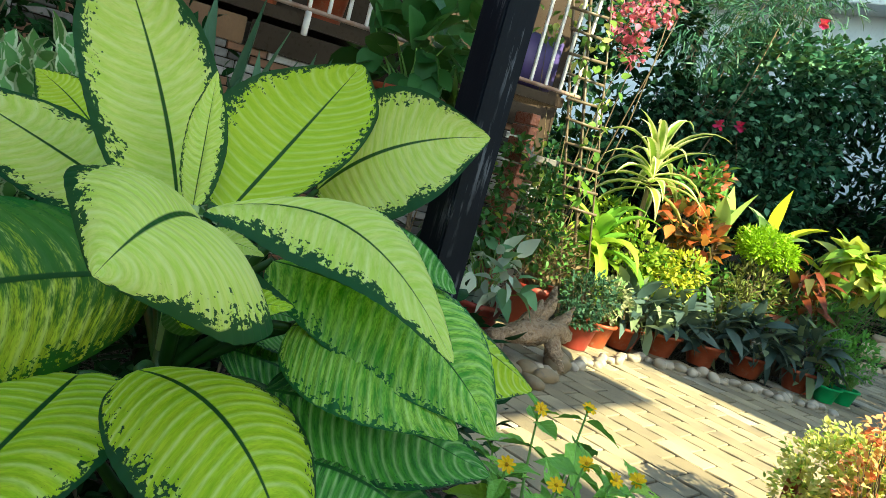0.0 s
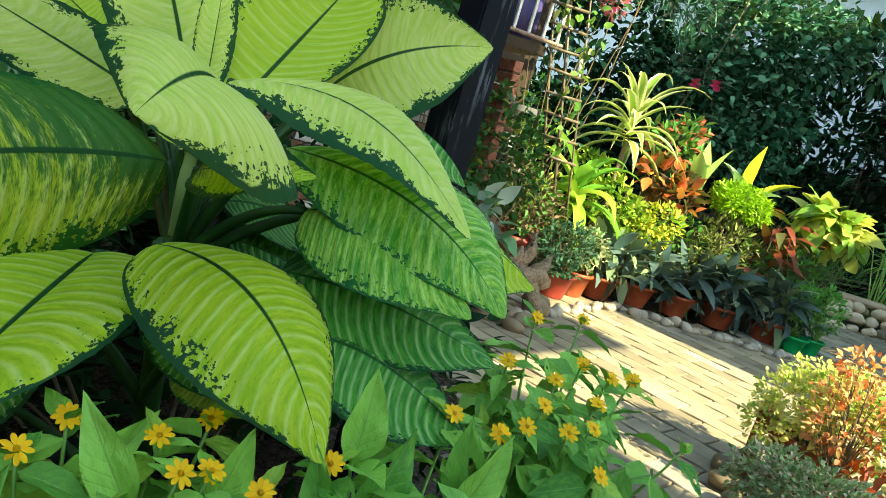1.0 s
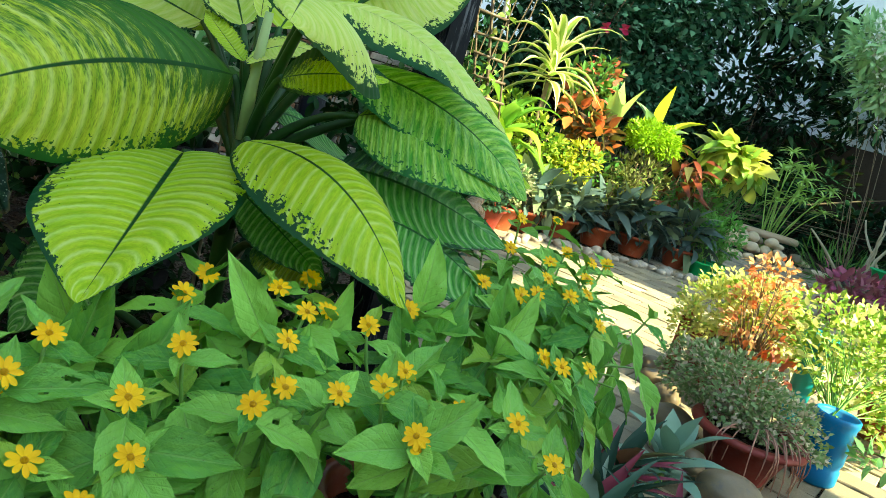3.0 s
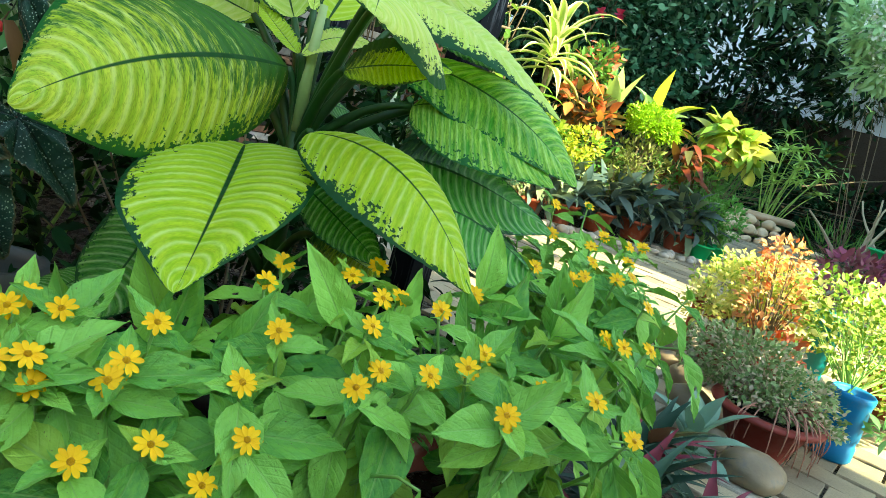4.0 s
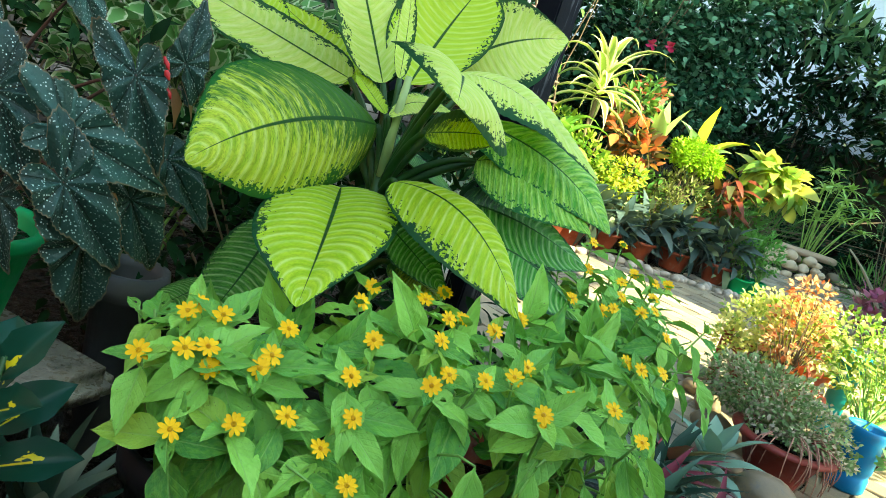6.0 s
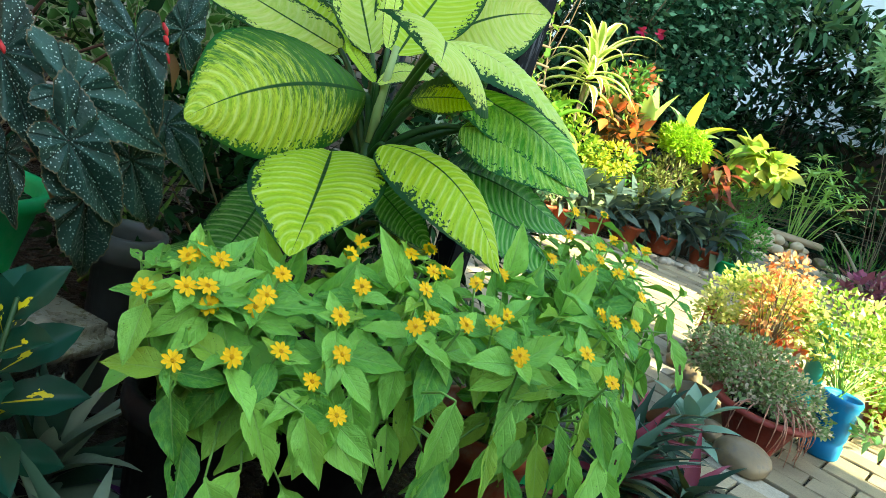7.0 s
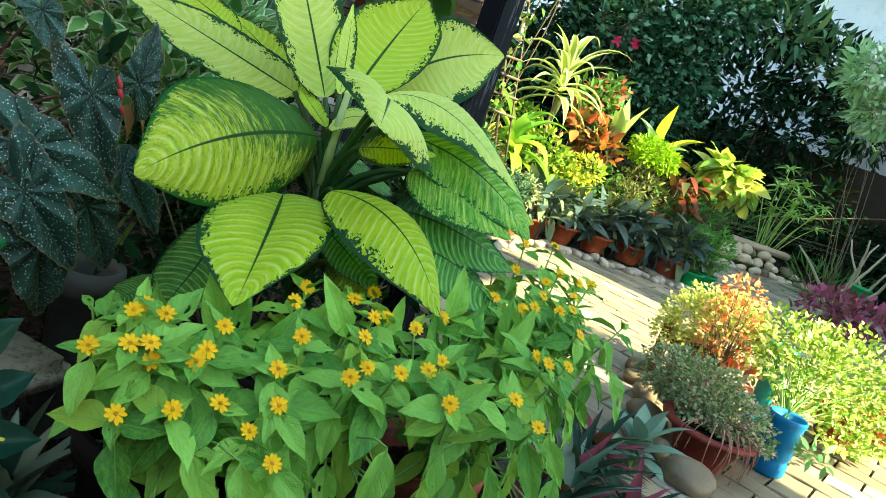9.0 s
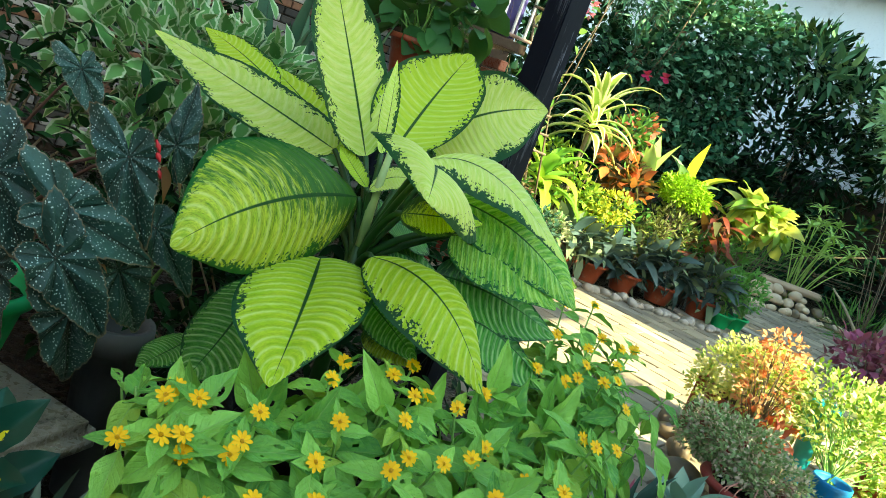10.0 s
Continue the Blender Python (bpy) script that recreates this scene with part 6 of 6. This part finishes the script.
def build_far():
    # rock edging with a clay coping and papyrus
    SANDY = surface("cream_rock", (0.52, 0.37, 0.22), (0.76, 0.59, 0.4), 6, 50, 0.8, 0.3, 0.005)
    k = 0
    rng = random.Random(31)
    for row, (n, z) in enumerate(((12, -0.015), (10, 0.07), (6, 0.15))):
        for i in range(n):
            k += 1
            x = 4.72 + 0.095 * i + 0.06 * row + rng.uniform(-0.03, 0.03)
            r = rng.uniform(0.045, 0.08) * (1.15 - 0.03 * i)
            rock = tagged(stone("edging_rock", (x, 5.98 + 0.08 * row - 0.02 * i + rng.uniform(-0.03, 0.03), z + rng.uniform(-0.015, 0.01)), r, 200 + k, 0.75), "cream rounded rock stacked as bed edging", "stone", "stacked edging rocks")
            rock.data.materials[0] = SANDY if rng.random() < 0.8 else RIVER
    m = Matrix.Translation((5.24, 6.16, 0.25)) @ Matrix.Rotation(radians(-18), 4, "Z")
    tagged(from_bm("planter_coping", box_bm((0.66, 0.14, 0.07), m, 0.015, 3), surface("sandstone", (0.5, 0.33, 0.2), (0.62, 0.45, 0.3), 6, 60)), "orange sandstone coping on the edging rocks", "coping")
    PAP = foliage_mat("papyrus_green", (0.4, 0.62, 0.14), (0.6, 0.76, 0.24), through_light=0.3)
    t = thing("papyrus", "papyrus clump with thin stems and umbrella heads", "plant")
    rng = random.Random(5)
    for i in range(16):
        b = Vector((5.4 + rng.uniform(-0.07, 0.07), 6.3 + rng.uniform(-0.05, 0.05), 0.0))
        e = b + Vector((rng.uniform(-0.32, 0.45), rng.uniform(-0.25, 0.1), rng.uniform(0.6, 1.15)))
        v, f = tube_data(curve(b, b.lerp(e, 0.5) + Vector((-0.03, 0, 0.12)), e, 6), taper(0.008, 0.005, 6), 5)
        st = obj("stalk", v, f, PAP, t)
        hd = []
        for j in range(13):
            a = j * 0.483 + rng.uniform(-0.1, 0.1)
            vv, ff, uv = strap_data(e, (math.cos(a), math.sin(a), rng.uniform(-0.3, 1.1)), rng.uniform(0.14, 0.21), 0.032, 3.5, 0.2, 6)
            hd.append((vv, ff))
        v, f = merge(hd)
        obj("head", v, f, PAP, st, kind="stuff")
    PURP = foliage_mat("purple_leaf", (0.22, 0.03, 0.09), (0.45, 0.12, 0.22), (0.4, 0.14, 0.2), 0.2, 0.5, 0.25)
    shrub("purple_coleus", "low purple-leaved coleus clump", [(3.9, 3.75, 0.2, 0.3, 0.22, 0.17), (4.2, 3.7, 0.2, 0.25, 0.22, 0.18)], 480, 0.08, 0.04, PURP, (4.0, 3.75, -0.02), TWIG, 92, 0.4)
    GRASS = foliage_mat("grass_tuft", (0.05, 0.14, 0.03), (0.12, 0.28, 0.05))
    shrub("grass_tuft", "tufts of grass-like dark green foliage", [(5.4, 5.3, 0.15, 0.45, 0.25, 0.2), (5.3, 6.9, 0.3, 0.5, 0.3, 0.3), (4.5, 6.6, 0.25, 0.5, 0.3, 0.25)], 1100, 0.18, 0.012, GRASS, (5.3, 5.3, -0.02), TWIG, 93, 1.0, shape=LANCE, nstems=0)
    t = thing("bare_shrub", "pale bare twisting stems of an old shrub", "shrub")
    rng = np.random.default_rng(6)
    limbs = []
    for i in range(7):
        p = Vector((4.78 + 0.04 * i, 4.55 + rng.normal() * 0.05, -0.03))
        way, path = Vector((-0.3 + rng.normal() * 0.2, rng.normal() * 0.2, 1.0)), []
        for k in range(9):
            path.append(p.copy())
            way = (way + Vector((-0.1 + rng.normal() * 0.4, rng.normal() * 0.3, 0.3))).normalized()
            p = p + way * 0.105
        limbs.append(tube_data(path, taper(0.024 - 0.001 * i, 0.007, 9), 7))
    v, f = merge(limbs)
    obj("twig_mass", v, f, TWIG_PALE, t, kind="stuff")
    tagged(flower_pot(None, (4.72, 4.3, 0.28), 0.07, 0.1, GREEN_PLASTIC, name="hanging_pot"), "small green plastic pot in the bare shrub", "pot")
    # hedge
    HIB = foliage_mat("hibiscus_leaf", (0.006, 0.04, 0.02), (0.045, 0.15, 0.075), (0.14, 0.3, 0.17), 0.34, 0.45, 0.08, gloss=0.1)
    # darker copy of the hibiscus leaf, with the hedge's shade in its colour
    HEDGE_SHADE = foliage_mat("hedge_shade_leaf", (0.003, 0.016, 0.008), (0.014, 0.05, 0.024), (0.05, 0.13, 0.06), 0.1, 0.45, 0.03, gloss=0.04)
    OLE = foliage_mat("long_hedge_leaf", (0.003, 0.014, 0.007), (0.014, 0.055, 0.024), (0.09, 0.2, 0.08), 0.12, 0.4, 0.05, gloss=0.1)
    FROST = foliage_mat("feathery_leaf", (0.025, 0.09, 0.055), (0.07, 0.18, 0.11), through_light=0.12)
    t = thing("hibiscus_tree", "tall dark green hibiscus hedge with pink flowers", "tree")
    shrub("", "", [(3.8, 8.35, 2.04, 0.73, 0.53, 0.46), (4.39, 8.49, 2.64, 0.79, 0.59, 0.59), (4.92, 8.62, 1.84, 0.66, 0.53, 0.53), (4, 8.49, 1.45, 0.66, 0.53, 0.4), (5.32, 8.62, 2.77, 0.66, 0.53, 0.59), (4.66, 8.49, 1.18, 0.79, 0.53, 0.4)],
          9500, 0.092, 0.068, HIB, (4.39, 8.62, -0.02), TWIG, 94, 0.1, parent=t, nstems=14, r0=0.018, shell=0.35)
    shrub("dark_shrub", "tall shrub between the trellis and the hedge, leaves darkened for shade", [(1.77, 7.0, 1.15, 0.3, 0.25, 0.4), (1.95, 7.05, 2.2, 0.3, 0.25, 0.25), (1.72, 7.0, 1.9, 0.25, 0.2, 0.3), (2.15, 7.1, 1.05, 0.35, 0.25, 0.35), (2.48, 7.96, 0.72, 0.53, 0.4, 0.66), (3.07, 8.09, 0.99, 0.46, 0.4, 0.59), (2.31, 7.83, 2.31, 0.18, 0.16, 0.21), (1.95, 7.83, 2.9, 0.4, 0.26, 0.4), (3.27, 7.96, 1.05, 0.53, 0.4, 0.59), (1.89, 7.43, 0.66, 0.4, 0.26, 0.66), (3.01, 8.09, 2.04, 0.33, 0.26, 0.53), (2.81, 8.09, 2.83, 0.4, 0.33, 0.33), (2.48, 7.96, 1.78, 0.26, 0.16, 0.16)],
          6200, 0.098, 0.062, HEDGE_SHADE, (2.55, 8.09, -0.02), TWIG, 105, 0.1, nstems=12, r0=0.012, shell=0.35)
    # backing layer added so that openings in the hedge read black
    shrub("dark_shrub", "filler foliage added behind the hedge to blacken its gaps", [(4.2, 9.2, 1.5, 1.0, 0.3, 0.8), (5.4, 9.3, 1.5, 0.9, 0.3, 0.8), (3.2, 9.0, 1.2, 0.6, 0.3, 0.8), (6.6, 9.5, 0.9, 0.9, 0.3, 0.7)],
          4200, 0.12, 0.075, HEDGE_SHADE, (4.5, 9.2, -0.02), TWIG, 106, 0.1, nstems=12, r0=0.012, shell=0.2)
    PINKP = foliage_mat("hibiscus_petal", (0.72, 0.02, 0.12), (0.8, 0.06, 0.22), through_light=0.25)
    for k, p in enumerate(((3.6, 7.85, 1.87), (3.84, 7.85, 1.92), (4.42, 7.9, 3.2), (4.2, 7.9, 3.55), (2.75, 7.85, 2.75))):
        v, f = [], []
        for i in range(5):
            a = i * 1.257 + k
            vv, ff, uv = strap_data(p, (math.cos(a), -0.5, math.sin(a)), 0.075, 0.095, 2.0, 0.1, 6, 1.6, 0.6)
            o = len(v)
            v += vv
            f += [tuple(q + o for q in x) for x in ff]
        obj("flower", v, f, PINKP, t, "bright pink hibiscus flower")
    t = thing("feathery_tree", "blue-green feathery shrub rising beside the hedge", "tree")
    shrub("", "", [(3.07, 7.83, 2.83, 0.59, 0.46, 0.53), (3.6, 7.96, 3.3, 0.66, 0.53, 0.46), (4.26, 8.22, 3.63, 0.66, 0.53, 0.4)], 2600, 0.17, 0.018, FROST, (2.94, 8.35, -0.02), TWIG, 95, 0.3, parent=t, nstems=8, r0=0.014, shape=LANCE, shell=0.3)
    t = thing("hedge_tree", "tall hedge tree with long glossy dark leaves", "tree")
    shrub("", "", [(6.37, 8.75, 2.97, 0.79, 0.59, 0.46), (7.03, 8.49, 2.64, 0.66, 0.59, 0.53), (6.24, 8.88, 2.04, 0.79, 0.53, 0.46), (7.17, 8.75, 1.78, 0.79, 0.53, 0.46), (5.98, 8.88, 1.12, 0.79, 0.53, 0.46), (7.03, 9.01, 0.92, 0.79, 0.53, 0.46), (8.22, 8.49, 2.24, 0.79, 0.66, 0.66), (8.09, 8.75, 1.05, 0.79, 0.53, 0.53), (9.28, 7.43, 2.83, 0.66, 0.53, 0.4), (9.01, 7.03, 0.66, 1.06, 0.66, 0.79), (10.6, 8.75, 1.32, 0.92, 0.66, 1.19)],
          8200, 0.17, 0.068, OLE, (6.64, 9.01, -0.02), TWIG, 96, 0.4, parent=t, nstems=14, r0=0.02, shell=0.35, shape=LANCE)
    # longer leaves in a lighter green round the crown
    shrub("", "", [(6.2, 8.3, 2.8, 0.5, 0.35, 0.28), (6.9, 8.1, 2.65, 0.5, 0.35, 0.3), (7.4, 8.0, 2.4, 0.35, 0.35, 0.3)], 330, 0.24, 0.075,
          foliage_mat("lighter_hedge_leaf", (0.03, 0.1, 0.045), (0.1, 0.22, 0.1), (0.22, 0.34, 0.12), 0.2, 0.4, 0.15), (6.64, 9.01, 2.0), TWIG, 107, 0.8, parent=t, nstems=6, r0=0.012, shell=0.4, shape=LANCE)
    shrub("low_hedge", "low undergrowth at the foot of the hedge, shade put into its colour", [(4.66, 8.35, 0.33, 1.06, 0.46, 0.66), (3.34, 8.22, 0.52, 0.79, 0.46, 0.79), (6.24, 9.15, 0.33, 1.06, 0.46, 0.66), (7.83, 9.01, 0.39, 1.06, 0.53, 0.66), (8.62, 7.96, 0.26, 0.92, 0.53, 0.59), (8.88, 7.03, 0.39, 0.66, 0.66, 0.73), (7.56, 8.49, 0.19, 0.66, 0.4, 0.53), (2.41, 8.22, 0.52, 0.66, 0.46, 0.79)],
          9500, 0.11, 0.062, HEDGE_SHADE, (4.92, 8.49, -0.02), TWIG, 97, 0.2, nstems=50)
    t = thing("white_flowering_shrub", "light green shrub with clusters of white flowers", "tree")
    shrub("", "", [(4.65, 5.1, 2.1, 0.26, 0.25, 0.25), (4.95, 5.1, 1.85, 0.32, 0.26, 0.22), (5.1, 5.1, 2.3, 0.35, 0.3, 0.28)], 2100, 0.095, 0.036, foliage_mat("light_green_leaf", (0.26, 0.48, 0.2), (0.48, 0.66, 0.38)), (5.15, 5.0, -0.02), TWIG, 98, 0.3, parent=t, nstems=6, r0=0.005)
    shrub("", "", [(4.6, 4.95, 2.15, 0.22, 0.15, 0.22), (4.85, 4.95, 1.9, 0.25, 0.15, 0.2)], 420, 0.038, 0.038, foliage_mat("white_petal", (0.75, 0.78, 0.72), (0.85, 0.85, 0.8), through_light=0.2), (5.1, 5.0, 1.5), TWIG_PALE, 99, 0.3, parent=t, nstems=0, shape=ROUND)
    BOUG = foliage_mat("bougainvillea_bract", (0.6, 0.1, 0.2), (0.75, 0.22, 0.33), (0.05, 0.16, 0.05), 0.25, 0.5, 0.3)
    shrub("bougainvillea", "pink bougainvillea clump hanging by the trellis", [(1.48, 5.4, 2.1, 0.16, 0.14, 0.13), (1.62, 5.4, 2.25, 0.17, 0.14, 0.12), (1.56, 5.4, 1.92, 0.1, 0.1, 0.1)], 520, 0.045, 0.035, BOUG, (1.5, 5.9, -0.02), TWIG, 101, 0.1, nstems=4, r0=0.009)
    # trellis ladder with a climber
    t = thing("bamboo_ladder_trellis", "narrow bamboo ladder trellis carrying a climber", "trellis")
    for x0, x1, r in ((1.27, 0.67, 0.009), (1.35, 0.78, 0.011), (1.43, 0.92, 0.007)):
        v, f = tube_data([(x0, 4.4, -0.03), (x1, 4.45, 2.4)], [r, r * 0.8], 8)
        obj("upright", v, f, BAMBOO, t)
    for i in range(13):
        z = 0.78 + 0.122 * i
        x = 1.27 - 0.247 * z
        v, f = tube_data([(x - 0.03, 4.4, z + 0.006 * (-1) ** i), (x + 0.2, 4.4, z - 0.004)], [0.009, 0.009], 7)
        obj("rung", v, f, BAMBOO, t)
    VINE = foliage_mat("climber_leaf", (0.06, 0.17, 0.03), (0.18, 0.32, 0.06), (0.6, 0.62, 0.2), 0.16, 0.45, 0.3)
    shrub("climber", "yellow-green climber on the bamboo trellis", [(0.95, 4.36, 1.85, 0.09, 0.06, 0.35), (1.12, 4.34, 1.52, 0.05, 0.05, 0.16), (1.12, 4.36, 1.05, 0.07, 0.05, 0.28), (0.72, 4.5, 1.85, 0.14, 0.08, 0.2)], 150, 0.05, 0.035, VINE, (1.08, 4.5, -0.02), TWIG, 102, -0.2, nstems=5, r0=0.004)
    shrub("climber", "green climber over the stone wall", [(0.62, 4.05, 0.75, 0.15, 0.1, 0.35), (0.85, 4.2, 0.7, 0.18, 0.12, 0.3), (0.45, 3.9, 0.6, 0.15, 0.1, 0.25), (0.9, 4.7, 0.7, 0.25, 0.15, 0.5)], 1700, 0.05, 0.03, foliage_mat("climber_green", (0.012, 0.06, 0.018), (0.04, 0.15, 0.035), (0.4, 0.5, 0.1), 0.04), (0.6, 4.0, -0.02), TWIG, 103, 0.0, nstems=14)
    shrub("climber", "broad-leaved climber at the porch railing", [(0.1, 3.95, 1.45, 0.18, 0.1, 0.3), (0.25, 4.0, 1.15, 0.14, 0.08, 0.2)], 170, 0.1, 0.08, foliage_mat("broad_climber_leaf", (0.012, 0.06, 0.02), (0.045, 0.15, 0.045)), (0.2, 4.0, -0.02), TWIG, 104, -0.2, nstems=8, shape=ROUND)


build_far()

# ---- paving and stone cladding, piece by piece ----


def paver_mesh():
    """A wavy-sided concrete paver, 236 by 116 mm."""
    n = 8
    top = []
    for i in range(n + 1):
        x = -0.117 + 0.234 * i / n
        top.append((x, -0.0565 + 0.006 * math.sin(2 * math.pi * i / n)))
    for i in range(n, -1, -1):
        x = -0.117 + 0.234 * i / n
        top.append((x, 0.0565 + 0.006 * math.sin(2 * math.pi * i / n)))
    k = len(top)
    verts = [(x * 0.97, y * 0.945, 0.0) for x, y in top] + [(x * 0.988, y * 0.978, -0.004) for x, y in top] + [(x * 0.988, y * 0.978, -0.03) for x, y in top]
    faces = [tuple(range(k))]
    for r in range(2):
        for i in range(k):
            q = (i + 1) % k
            faces.append((r * k + q, r * k + i, (r + 1) * k + i, (r + 1) * k + q))
    return verts, faces


def build_paving():
    floor = thing("pavement", "garden path of wavy grey-buff concrete pavers", "paving", kind="structure")
    v, f = paver_mesh()
    me = bpy.data.meshes.new("paver")
    me.from_pydata(v, [], f)
    me.materials.append(PAVER)
    rng = random.Random(2)
    yaw = math.atan2(ALONG.y, ALONG.x)
    near, rest = [], []
    for r in range(5, 60):
        n = 0.7 + 0.12 * r
        for c in range(-40, 20):
            a = 0.24 * (c + 0.5 * (r % 2))
            p = plan(a, n)
            if p.x < 0.3 or p.x > 8 or p.y < -2.6 or p.y > 6.6:
                continue
            if p.y > 4.5 and p.x < 3.4 or p.y > 5.9 and p.x < 5.6:
                continue
            m = Matrix.Translation(p + Vector((0, 0, rng.uniform(-0.003, 0.002)))) @ Euler((rng.uniform(-0.008, 0.008), rng.uniform(-0.008, 0.008), yaw + rng.uniform(-0.012, 0.012))).to_matrix().to_4x4()
            (near if 2.0 < n < 4.4 and 0.7 < p.x < 2.9 and p.y > 1.6 else rest).append(m)
    for m in near[:300]:
        share("paver", me, m, floor)
    vs, fs = merge([([m @ Vector(q) for q in v], f) for m in near[300:] + rest])
    obj("pavers", vs, fs, PAVER, floor, "", None, False, "stuff")


def build_cladding():
    wall = bpy.data.objects["wall_west"]
    meshes = []
    for ln in (0.1, 0.17, 0.24, 0.32):
        bm = box_bm((ln - 0.006, 0.03, 0.038), None, 0.004, 1)
        me = bpy.data.meshes.new("stone_strip")
        bm.to_mesh(me)
        bm.free()
        me.materials.append(STONE_STRIP)
        meshes.append((ln, me))
    rng = random.Random(9)
    for row in range(26):
        x = -1.9 + rng.uniform(0, 0.1)
        while x < 1.45:
            ln, me = meshes[rng.randrange(4)]
            m = HOUSE @ Matrix.Translation((x + ln / 2, 0.012 + rng.uniform(-0.009, 0.007), 0.05 + 0.0435 * row))
            share("stone_strip", me, m, wall)
            x += ln
    col = thing("brick_pier", "red brick pier at the end of the porch", "pier", kind="structure")
    bm = box_bm((0.055, 0.2, 0.062), None, 0.005, 1)
    me = bpy.data.meshes.new("brick")
    bm.to_mesh(me)
    bm.free()
    me.materials.append(RED_BRICK)
    for i in range(18):
        share("brick", me, Matrix.Translation((0.66, 4.2, 0.01 + 0.07 * i)) @ Matrix.Rotation(radians(15 + rng.uniform(-2, 2)), 4, "Z"), col)


build_paving()
build_cladding()
